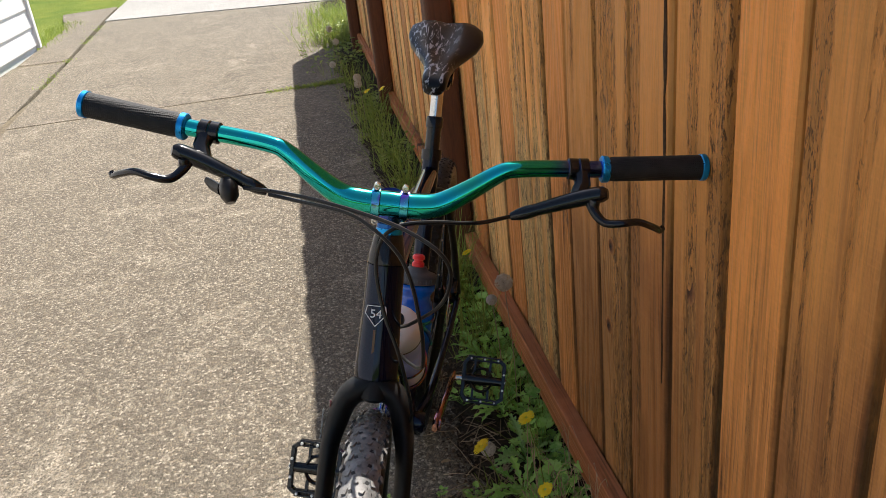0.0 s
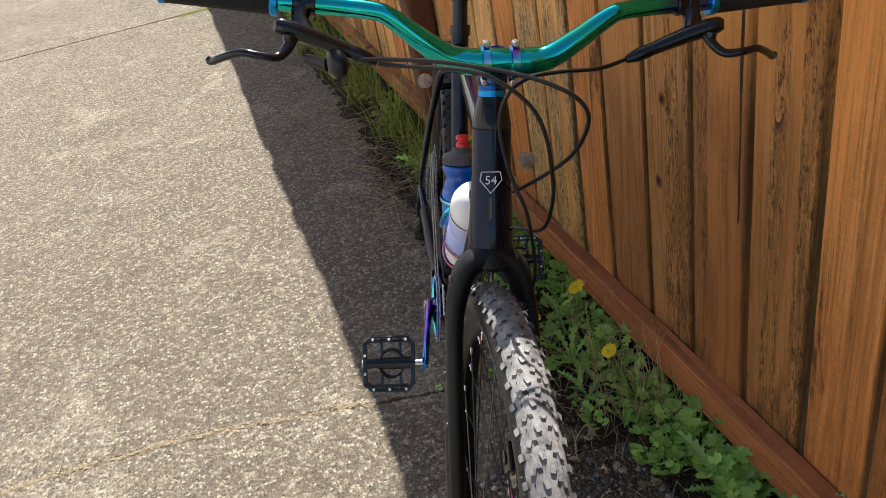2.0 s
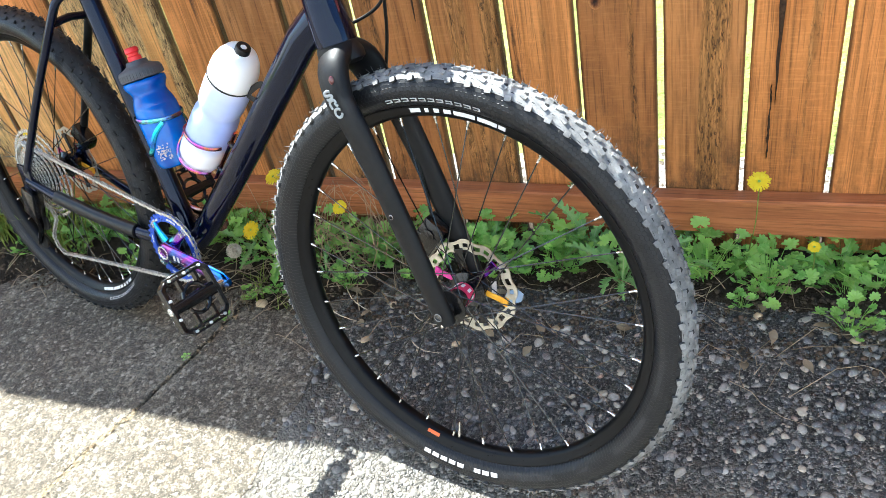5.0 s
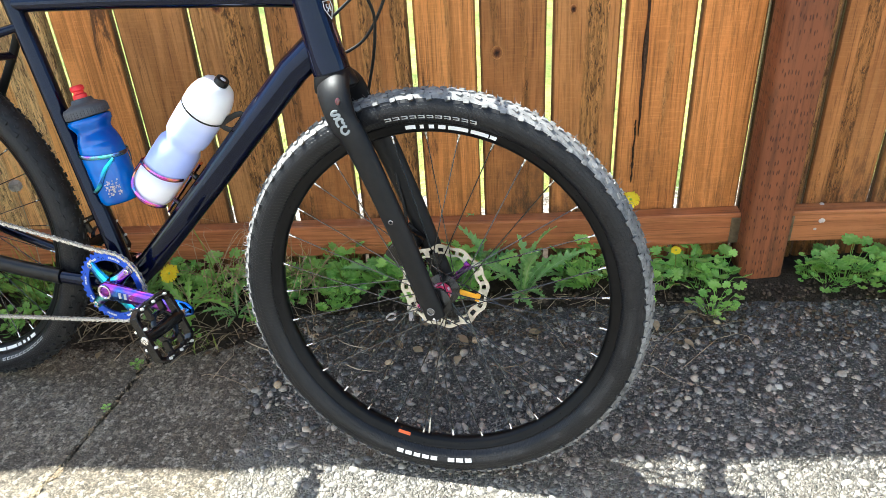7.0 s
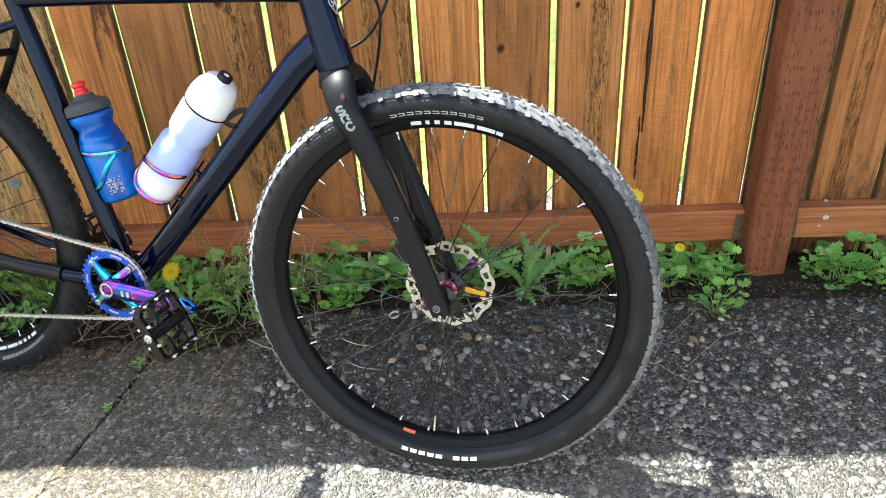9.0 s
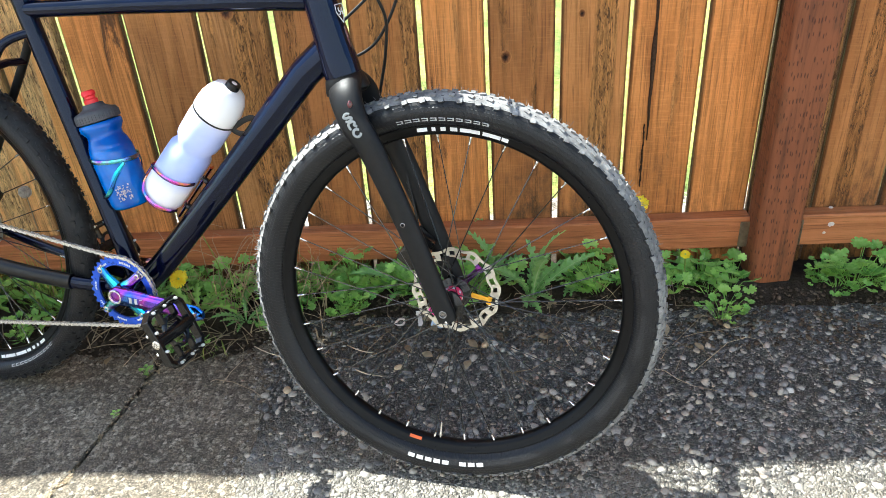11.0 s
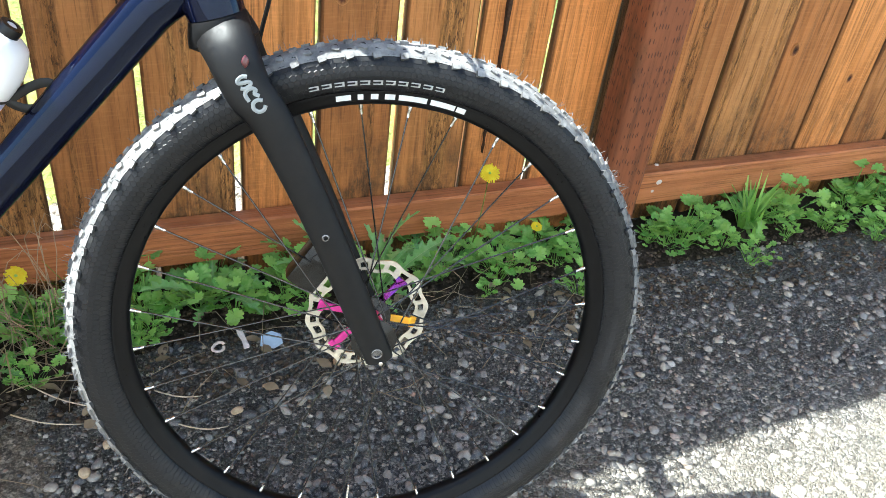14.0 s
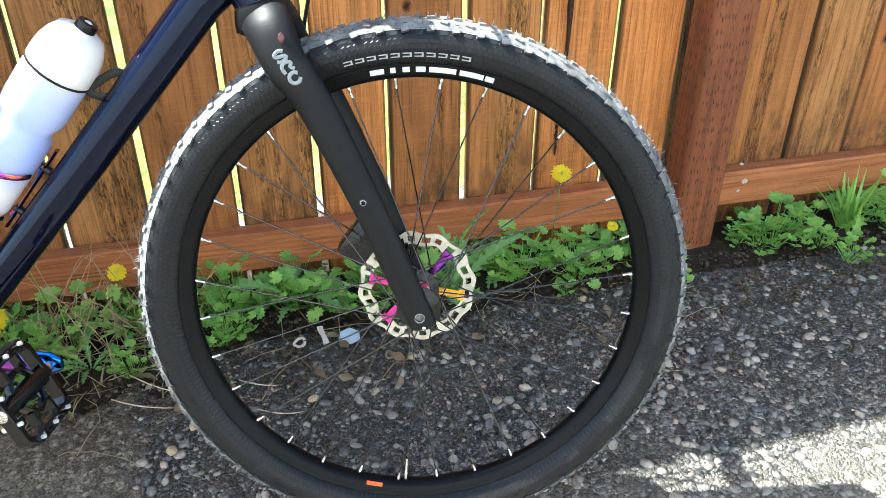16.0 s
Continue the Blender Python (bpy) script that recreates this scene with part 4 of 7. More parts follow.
def tyre_meshes():
    bm = bmesh.new()
    prof = []
    for k in range(21):
        p = radians(-150 + 300 * k / 20)
        r = R_MID + R_SECTION * math.cos(p)
        y = R_SIDE * math.sin(p)
        prof.append((max(r, 0.3060), y if r > 0.3060 else math.copysign(0.0145, y)))
    prof += [(0.3060, 0.012), (0.3060, -0.012)]
    lathe(bm, prof, 120, TO_Y, closed=True)
    tyre_me = mesh_of("tyre", bm, sidewall, 60)
    bm = bmesh.new()
    r = random.Random(5)
    n = 74
    for i in range(n):
        a = i * math.tau / n
        half = math.pi / n
        for s in (-1, 1):
            near, far = (half, 0.0) if s > 0 else (0.0, half)
            knob(bm, a + near, s * 0.16, 0.0040, 0.0024, 0.0030, s * 0.3, 1)
            # the low dark-faced ones paint the gaps and shadows between the knobs
            knob(bm, a + far, s * 0.34, 0.0026, 0.0022, 0.0007, s * 0.35, 2, 3)
            knob(bm, a + far, s * 0.57, 0.0038, 0.0026, 0.0032, -s * 0.3, 1)
            knob(bm, a + near, s * 0.72, 0.0030, 0.0030, 0.0007, -s * 0.3, 2, 3)
            knob(bm, a + near + half * 0.1, s * 0.96, 0.0038, 0.0030, 0.0046, s * 0.2)
            knob(bm, a + far, s * 1.02, 0.0036, 0.0034, 0.0009, 0.0, 2, 3)
    for i in range(620):
        a, p = r.uniform(0, math.tau), r.uniform(-1.1, 1.1)
        radial = Vector((math.cos(a), 0, math.sin(a)))
        nrm = radial * math.cos(p) + Vector((0, 1, 0)) * math.sin(p)
        foot = radial * R_MID + nrm * (R_SECTION + 0.003)
        tip = foot + nrm * r.uniform(0.004, 0.008) + Vector((r.uniform(-1, 1), r.uniform(-1, 1), r.uniform(-1, 1))) * 0.003
        sweep(bm, [foot, (foot + tip) / 2, tip], [0.0004, 0.00035, 0.0002], 3)
    made = len(bm.faces)
    band = [(R_MID + (R_SECTION + 0.0005) * math.cos(radians(d)), (R_SIDE + 0.0005) * math.sin(radians(d))) for d in range(-54, 55, 9)]
    lathe(bm, band + [(r_ - 0.002, y_ * 0.97) for r_, y_ in band[::-1]], 120, TO_Y, closed=True)
    bm.faces.ensure_lookup_table()
    for f in bm.faces[made:]:
        f.material_index = 1 if abs(f.calc_center_median().y) < 0.0225 else 3
    tread_me = mesh_of("tread", bm, tread_mat, 25)
    tread_me.materials.append(groove_mat)
    tread_me.materials.append(knob_side)
    tread_me.materials.append(shaded_tread)
    return tyre_me, tread_me


TYRE_ME, TREAD_ME = tyre_meshes()
bm = bmesh.new()
lathe(bm, [(0.3082, -0.0150), (0.3082, -0.012), (0.304, -0.011), (0.304, 0.011), (0.3082, 0.012), (0.3082, 0.0150), (0.3072, 0.0162), (0.3046, 0.0160), (0.3032, 0.0142), (0.2965, 0.0122), (0.2900, 0.0075), (0.2885, 0.0), (0.2900, -0.0075), (0.2965, -0.0122), (0.3032, -0.0142), (0.3046, -0.0160), (0.3072, -0.0162)], 120, TO_Y, closed=True)
RIM_ME = mesh_of("rim", bm, rim_mat, 50)


def spoke_mesh(length):
    bm = bmesh.new()
    sweep(bm, [(0, 0, 0), (0, 0, length * 0.5), (0, 0, length)], 0.0010, 6)
    made = len(bm.faces)
    lathe(bm, [(0.0019, length - 0.0125), (0.0019, length - 0.005), (0.0026, length - 0.004), (0.0026, length)], 8)
    bm.faces.ensure_lookup_table()
    for f in bm.faces[made:]:
        f.material_index = 1
    me = mesh_of("spoke", bm, spoke_mat, 40)
    me.materials.append(steel)
    return me


def arc_block(bm, r0, r1, a0, a1, y, thick=0.0006, steps=4):
    """A flat print on a side face of a wheel: from angle a0 to a1 (degrees), radii r0 to r1."""
    rows = []
    for k in range(steps + 1):
        a = radians(a0 + (a1 - a0) * k / steps)
        rows.append([bm.verts.new((r * math.cos(a), yy, r * math.sin(a))) for r, yy in ((r0, y[0]), (r1, y[1]), (r1, y[1] - thick), (r0, y[0] - thick))])
    for p, q in zip(rows, rows[1:]):
        for k in range(4):
            bm.faces.new((p[k], q[k], q[(k + 1) % 4], p[(k + 1) % 4]))
    bm.faces.new(rows[0])
    bm.faces.new(rows[-1][::-1])


def wall_y(r):
    """The sidewall's reach to the side at radius r."""
    c = max(-1.0, min(1.0, (r - R_MID) / R_SECTION))
    return -R_SIDE * math.sqrt(1 - c * c)


def wheel(name, m, tread, decal_turn, hub_profile, rotor_y, flanges):
    rim = part(name + "_rim", RIM_ME, None, bicycle, "black double-wall rim with white decals", m)
    part("tyre", TYRE_ME, None, rim, "black knobbly mountain bike tyre")
    part("tread", tread, None, rim, "dusty grey tread knobs" if tread is TREAD_ME else "rear tread knobs blackened as if in shade")
    turn = Matrix.Rotation(radians(decal_turn), 4, "Y")
    bm = bmesh.new()
    for a0, a1 in ((72.5, 74.6), (75.0, 80.6), (81.4, 87.6), (88.4, 90.6), (92.0, 93.6), (95.2, 96.4), (97.8, 101.0)):
        arc_block(bm, 0.2968, 0.3032, a0, a1, (-0.0125, -0.0144))
    part("decal", bm, white_print, rim, "white rim decal blocks", turn)
    a = 79.0
    for k in range(11):
        bm = bmesh.new()
        arc_block(bm, 0.3160, 0.3174, a, a + 1.9, (wall_y(0.3160) - 0.0008, wall_y(0.3174) - 0.0008))
        arc_block(bm, 0.3200, 0.3214, a, a + 1.9, (wall_y(0.3200) - 0.0008, wall_y(0.3214) - 0.0008))
        arc_block(bm, 0.3160, 0.3214, a, a + 0.40, (wall_y(0.3160) - 0.0009, wall_y(0.3214) - 0.0009), steps=1)
        part("sidewall_print", bm, pale_print, rim, "", turn)
        a += 2.5
    a = -103
    for k in range(9):
        if k != 5:
            bm = bmesh.new()
            arc_block(bm, 0.3190, 0.3256, a, a + 2.2, (wall_y(0.3190) - 0.0010, wall_y(0.3256) - 0.0010))
            part("sidewall_print", bm, pale_print, rim, "", turn)
        a += 2.9
    bm = bmesh.new()
    arc_block(bm, 0.2920, 0.2965, -104.5, -100.0, (-0.0090, -0.0123))
    part("sticker", bm, orange_print, rim, "small orange rim sticker", turn)
    bm = bmesh.new()
    lathe(bm, [(0.003, 0), (0.003, 0.012), (0.0022, 0.014), (0.0022, 0.03), (0.0012, 0.034)], 10, along((0.2885 * math.cos(radians(-93.5)), 0, 0.2885 * math.sin(radians(-93.5))), (0, 0, 0)))
    part("valve", bm, steel, rim, "silver presta valve", turn)
    for k in range(32):
        s = -1 if k % 2 else 1
        lead = 1 if (k // 2) % 2 else -1
        a = radians(360 * (k + 0.5) / 32)
        b = a + lead * radians(62)
        p = Vector((flanges[0] * math.cos(b), flanges[1] * s, flanges[0] * math.sin(b)))
        q = Vector((0.2885 * math.cos(a), 0.002 * s, 0.2885 * math.sin(a)))
        length = (q - p).length
        key = (name, round(length, 4))
        if key not in SPOKES:
            SPOKES[key] = spoke_mesh(length)
        part("spoke", SPOKES[key], None, rim, "", along(p, q))
    hub = bmesh.new()
    lathe(hub, hub_profile, 28, TO_Y)
    hub = part(name + "_hub", hub, black_metal, bicycle, "black disc hub with a pink label", m)
    bm = bmesh.new()
    lathe(bm, [(0.0176, -0.006), (0.0178, -0.005), (0.0178, 0.012), (0.0176, 0.013)], 28, TO_Y)
    part("hub_label", bm, red_label, hub, "red hub label with white bars")
    bm = bmesh.new()
    for k in range(9):
        box(bm, 0.0178, 0.0181, 0.000, 0.008, -0.0026, 0.0026, Matrix.Rotation(radians(40 * k), 4, "Y"))
    part("hub_print", bm, white_print, hub, "white bars on the hub label")
    # rotor: a wavy ring with slots, on coloured arms
    bm = bmesh.new()
    rows = []
    n = 144
    for k in range(n):
        a = k * math.tau / n
        wav = 0.0022 * math.sin(a * 12)
        radii = (0.0615 + wav, 0.0655 + wav * 0.8, 0.0735 + wav * 0.6, 0.0790 + wav)
        rows.append([[bm.verts.new((r * math.cos(a), y, r * math.sin(a))) for r in radii] for y in (rotor_y - 0.0009, rotor_y + 0.0009)])
    for k in range(n):
        p, q = rows[k], rows[(k + 1) % n]
        hole = k % 12 in (1, 2, 3, 6, 7, 8, 9)
        for s in range(3):
            if s == 1 and hole:
                continue
            bm.faces.new((p[0][s], q[0][s], q[0][s + 1], p[0][s + 1]))
            bm.faces.new((p[1][s + 1], q[1][s + 1], q[1][s], p[1][s]))
        for s in (0, 3):
            bm.faces.new((p[0][s], p[1][s], q[1][s], q[0][s]))
    part("brake_rotor", bm, rotor_steel, hub, "slotted steel brake rotor")
    for k in range(6):
        bm = bmesh.new()
        mm = Matrix.Rotation(radians(60 * k + 12), 4, "Y")
        box(bm, 0.020, 0.0635, rotor_y - 0.0022, rotor_y + 0.0006, -0.0050, 0.0050, mm)
        box(bm, 0.058, 0.066, rotor_y - 0.003, rotor_y + 0.001, -0.0080, 0.0080, mm)
        bevelled(bm, 0.0007)
        part("rotor_arm", bm, (yellow_print, black_metal, pink_print, pink_print, black_metal, oil_violet)[k], hub, "coloured rotor carrier arm")
    return rim, hub


SPOKES = {}
FRONT = STEER @ Matrix.Translation((0, 0, 0.360))
REAR = Matrix.Translation((-1.100, 0, 0.358))
front_hub = [(0.009, -0.052), (0.0105, -0.048), (0.012, -0.040), (0.0285, -0.0365), (0.0285, -0.0335), (0.016, -0.028), (0.0165, 0.0), (0.017, 0.018), (0.0295, 0.022), (0.0295, 0.025), (0.020, 0.029), (0.020, 0.038), (0.009, 0.046)]
# the rear tread takes the blackened rubber in place of the shade there
SHADED_TREAD = TREAD_ME.copy()
SHADED_TREAD.materials.clear()
SHADED_TREAD.materials.append(shaded_tread)
SHADED_TREAD.materials.append(sidewall)
SHADED_TREAD.materials.append(shaded_tread)
SHADED_TREAD.materials.append(sidewall)
wheel("front_wheel", FRONT, TREAD_ME, 0, front_hub, 0.034, (0.025, 0.029))
rear_hub = [(0.009, -0.068), (0.012, -0.064), (0.020, -0.030), (0.030, -0.024), (0.030, -0.021), (0.019, -0.016), (0.019, 0.02), (0.030, 0.026), (0.030, 0.029), (0.022, 0.034), (0.02, 0.05), (0.009, 0.068)]
wheel("rear_wheel", REAR, SHADED_TREAD, 150, rear_hub, 0.050, (0.026, 0.026))

# frame
frame_bm = bmesh.new()
sweep(frame_bm, [HEAD_LOW, HEAD_LOW + HEAD_WAY * 0.012, HEAD_LOW + HEAD_WAY * 0.03, HEAD_LOW.lerp(HEAD_TOP, 0.6), HEAD_TOP - HEAD_WAY * 0.012, HEAD_TOP], [0.0305, 0.0310, 0.0300, 0.0268, 0.0262, 0.0266], 28, (0, 1, 0))
bike_frame = part("frame", frame_bm, navy, bicycle, "glossy dark navy aluminium frame")


def tube(name, points, radius, seg=20, up=(0, 1, 0), mat=None, parent=None, label="", m=None):
    bm = bmesh.new()
    sweep(bm, points, radius, seg, up)
    return part(name, bm, mat or navy, parent or bike_frame, label, m)


tube("down_tube", [(-0.205, 0, 0.775), (-0.25, 0, 0.735), (-0.42, 0, 0.533), (-0.582, 0, 0.346), (-0.634, 0, 0.296)], [(0.0270, 0.0205), (0.0260, 0.0225), (0.0250, 0.0230), (0.0240, 0.0235), (0.024, 0.023)], 24, label="wide navy down tube")
tube("top_tube", [(-0.228, 0, 0.851), (-0.30, 0, 0.848), (-0.55, 0, 0.832), (-0.795, 0, 0.814)], [(0.020, 0.018), (0.0185, 0.0175), (0.0165, 0.0165), (0.0155, 0.0155)], 20)
SEAT = lambda z: Vector((-0.645 - (z - 0.296) * 0.296, 0, z))
tube("seat_tube", [SEAT(0.290), SEAT(0.45), SEAT(0.7), SEAT(0.846)], [0.0185, 0.0178, 0.0172, 0.0176], 20)
tube("bottom_bracket", [(-0.643, -0.042, 0.301), (-0.643, -0.036, 0.301), (-0.643, 0.036, 0.301), (-0.643, 0.042, 0.301)], [0.0205, 0.0225, 0.0225, 0.0205], 24, (0, 0, 1))
for s in (-1, 1):
    stay = curve_points([(-0.660, s * 0.022, 0.295), (-0.75, s * 0.040, 0.298), (-0.875, s * 0.052, 0.310), (-1.00, s * 0.062, 0.330), (-1.100, s * 0.069, 0.356)], 4)
    tube("chainstay", stay, [(0.0135, 0.009)] * 8 + [(0.010, 0.008)] * (len(stay) - 8), 14)
    stay = curve_points([(-0.792, s * 0.010, 0.775), (-0.830, s * 0.030, 0.758), (-0.862, s * 0.040, 0.715), (-0.975, s * 0.056, 0.555), (-1.093, s * 0.069, 0.380)], 4)
    tube("seatstay", stay, 0.0082, 12, mat=carbon if s > 0 else navy)
    bm = bmesh.new()
    box(bm, -1.125, -1.080, s * 0.069 - 0.0035, s * 0.069 + 0.0035, 0.335, 0.392)
    bevelled(bm, 0.003, 2)
    part("dropout", bm, navy, bike_frame)
protector = curve_points([(-0.77, -0.043, 0.3005), (-0.88, -0.0525, 0.3115), (-1.01, -0.0625, 0.3325)], 6)
tube("chainstay_protector", protector, [(0.0165, 0.0125)] * len(protector), 14, mat=black_plastic, label="black rubber chainstay guard")
tube("stay_bridge", [(-0.862, -0.038, 0.712), (-0.864, 0, 0.716), (-0.862, 0.038, 0.712)], 0.0075, 10, (0, 0, 1))
tube("seat_collar", [SEAT(0.838), SEAT(0.858)], 0.0208, 24, mat=black_metal)
# head badge: a five-sided outline with the size on it
badge_m = Matrix.Translation(HEAD_LOW.lerp(HEAD_TOP, 0.585) + Vector((0.0282, -0.0038, 0.0085))) @ (Matrix(((0.0, HEAD_WAY.x, HEAD_WAY.z), (1.0, 0.0, 0.0), (0.0, HEAD_WAY.z, -HEAD_WAY.x))).to_4x4())
shield = [(-0.0125, 0.012), (0.0125, 0.012), (0.0145, 0.001), (0.0, -0.0165), (-0.0145, 0.001)]
bm = bmesh.new()
for k in range(5):
    a, b = Vector((*shield[k], 0.0005)), Vector((*shield[(k + 1) % 5], 0.0005))
    sweep(bm, [a, b], 0.0006, 6)
part("head_badge", bm, white_print, bike_frame, "white five-sided badge outline", badge_m)
font = bpy.data.curves.new("badge_number", "FONT")
font.body, font.size, font.align_x, font.align_y, font.extrude = "54", 0.0165, "CENTER", "CENTER", 0.0003
tmp = new("badge_number", font)
text_me = bpy.data.meshes.new_from_object(tmp.evaluated_get(bpy.context.evaluated_depsgraph_get()))
bpy.data.objects.remove(tmp)
text_me.materials.clear()
text_me.materials.append(white_print)
part("badge_number", text_me, None, bike_frame, "white number 54", badge_m @ Matrix.Translation((0, 0.0005, 0.0008)))
bm = bmesh.new()
box(bm, -0.0016, 0.0016, -0.075, -0.022, -0.0006, 0.0012)
part("stripe", bm, red_print, bike_frame, "dark red pinstripe", badge_m @ pose(0, 0, 0.0005, 2.2, 0, 0))

# fork
fork_bm = bmesh.new()
sweep(fork_bm, [HEAD_LOW + HEAD_WAY * -0.001, HEAD_LOW - HEAD_WAY * 0.006, HEAD_LOW - HEAD_WAY * 0.016, HEAD_LOW - HEAD_WAY * 0.026, HEAD_LOW - HEAD_WAY * 0.032], [(0.0305, 0.0305), (0.0325, 0.0315), (0.036, 0.031), (0.038, 0.026), (0.030, 0.018)], 28, (0, 1, 0))
fork = part("fork", fork_bm, carbon, bicycle, "matte black rigid carbon fork", STEER)
for s in (-1, 1):
    inset = 0.0040 if s < 0 else 0.0075
    line = curve_points([(x, s * max(0.006, y - inset * min(1, (0.722 - z) / 0.05)), z) for x, y, z in ((-0.178, 0.006, 0.722), (-0.168, 0.036, 0.706), (-0.150, 0.053, 0.668), (-0.122, 0.059, 0.630), (-0.062, 0.060, 0.505), (-0.022, 0.059, 0.410), (0.001, 0.058, 0.356), (0.0065, 0.058, 0.342))], 4)
    n = len(line)
    rr = []
    for k in range(n):
        t = k / (n - 1)
        aft = 0.032 - 0.0125 * min(1, t / 0.55) - 0.0025 * max(0, (t - 0.55) / 0.45)
        lat = 0.0200 - 0.0080 * min(1, t / 0.45)
        rr.append((aft * (0.78 if k == n - 1 else 1), lat * (0.7 if k == n - 1 else 1)))
    tube("blade", line, rr, 20, mat=carbon, parent=fork)
    bm = bmesh.new()
    lathe(bm, [(0.0042, 0), (0.0042, 0.0016), (0.0036, 0.0020), (0.0026, 0.0020), (0.0022, -0.001)], 14, along((-0.067, s * (0.0715 - inset), 0.512), (-0.067, s * 0.09, 0.512)))
    part("bolt", bm, dark_bolt, fork, "small dark steel mount bolt")
    bm = bmesh.new()
    lathe(bm, [(0.0068, -0.001), (0.0068, 0.0012), (0.0060, 0.0016), (0.0048, 0.0012), (0.0044, -0.003)], 18, along((0.0, s * (0.0712 - inset), 0.360), (0.0, s * 0.09, 0.360)))
    part("axle_end", bm, dark_bolt if s < 0 else black_metal, fork, "hollow through-axle end")
    bm = bmesh.new()
    lathe(bm, [(0.0026, 0), (0.0026, 0.002), (0.0014, 0.0024)], 10, along((0.0055, s * (0.0690 - inset), 0.3455), (0.0055, s * 0.09, 0.3455)))
    part("bolt", bm, steel, fork)
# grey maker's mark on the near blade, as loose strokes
down, cross_ = Vector((0.55, 0, -0.835)), Vector((0.835, 0, 0.55))
top_mark = Vector((-0.1535, -0.0688, 0.6815))
CURLS = (
    [(0.9, -0.55), (0.3, -1.0), (-0.5, -0.9), (-0.8, -0.4), (-0.2, -0.02), (0.5, 0.2), (0.85, 0.6), (0.4, 1.0), (-0.4, 1.0), (-0.9, 0.6)],
    [(-0.9, 0.9), (-0.9, -0.3), (-0.45, -0.9), (0.45, -0.9), (0.9, -0.3), (0.45, 0.2), (0.9, 0.95)],
    [(0.9, -0.5), (0.3, -1.0), (-0.5, -0.9), (-0.95, 0.0), (-0.5, 0.9), (0.3, 1.0), (0.9, 0.5)],
)
for row, curl in enumerate(CURLS):
    pts = [top_mark + down * (0.0138 * row + 0.0058 * v) + cross_ * (0.0066 * u - 0.001) + Vector((0, 0.0005 * abs(u), 0)) for u, v, _ in curve_points([(u, v, 0) for u, v in curl], 4)]
    bm = bmesh.new()
    sweep(bm, pts, [(0.0021, 0.0007)] * len(pts), 6, (0, 1, 0))
    part("mark", bm, grey_print, fork, "grey curled maker's mark")
bm = bmesh.new()
lathe(bm, [(0.2, -1.0), (0.75, -0.6), (1.0, 0.0), (0.75, 0.6), (0.2, 1.0)], 16)
part("emblem", bm, red_print, fork, "small dark red drop-shaped emblem", Matrix.Translation((-0.153, -0.0590, 0.700)) @ Matrix.Rotation(radians(24), 4, "Z") @ Matrix.Diagonal((0.0042, 0.0020, 0.0060, 1)), smooth=180)
bm = bmesh.new()
box(bm, -0.028, 0.028, -0.014, 0.014, -0.017, 0.017)
bevelled(bm, 0.006, 2)
lathe(bm, [(0.009, 0), (0.009, 0.003), (0.003, 0.004)], 12, along((0.008, -0.013, 0), (0.008, -0.03, 0)))
part("brake_caliper", bm, black_metal, fork, "black hydraulic disc brake caliper", Matrix.Translation((-0.071, 0.036, 0.433)) @ Matrix.Rotation(radians(-55), 4, "Y") @ Matrix.Diagonal((1.25, 1.2, 1.25, 1)))
bm = bmesh.new()
sweep(bm, curve_points([(-0.094, 0.046, 0.575), (-0.088, 0.041, 0.55), (-0.077, 0.040, 0.51), (-0.071, 0.042, 0.47), (-0.068, 0.044, 0.45)], 5), 0.0026, 8, (0.3, 0.2, 1))
part("brake_hose", bm, black_plastic, fork, "black brake hose leaving the fork leg")
bm = bmesh.new()
box(bm, -0.028, 0.028, -0.014, 0.014, -0.017, 0.017)
bevelled(bm, 0.006, 2)
part("brake_caliper", bm, black_metal, bike_frame, "black hydraulic disc brake caliper", Matrix.Translation((-1.045, 0.055, 0.425)) @ Matrix.Rotation(radians(40), 4, "Y"))

# steering stack, stem and handlebar
up = lambda d: HEAD_TOP + HEAD_WAY * d
stack = bmesh.new()
sweep(stack, [up(0.001), up(0.004), up(0.010), up(0.038), up(0.042)], [0.0262, 0.0266, 0.0255, 0.0205, 0.0188], 24, (0, 1, 0))
headset = part("headset_cover", stack, black_metal, bicycle, "black conical headset cover", STEER)
tube("spacer", [up(0.0422), up(0.0495)], 0.0184, 24, mat=blue_anod, parent=headset, label="blue anodised headset spacer")
tube("spacer", [up(0.0497), up(0.056)], 0.0184, 24, mat=oil_dark, parent=headset, label="oil-slick headset spacer")
BAR_MID = Vector((-0.212, 0, 0.985))
stem_bm = bmesh.new()
sweep(stem_bm, [up(0.0562), up(0.060), up(0.094), up(0.098)], [0.0185, 0.0205, 0.0205, 0.0185], 22, (0, 1, 0))
sweep(stem_bm, [up(0.078) - Vector((0.005, 0, 0)), BAR_MID + Vector((-0.012, 0, 0))], [(0.017, 0.017), (0.017, 0.022)], 16, (0, 1, 0))
stem = part("stem", stem_bm, oil_dark, bicycle, "short dark oil-slick stem", STEER)
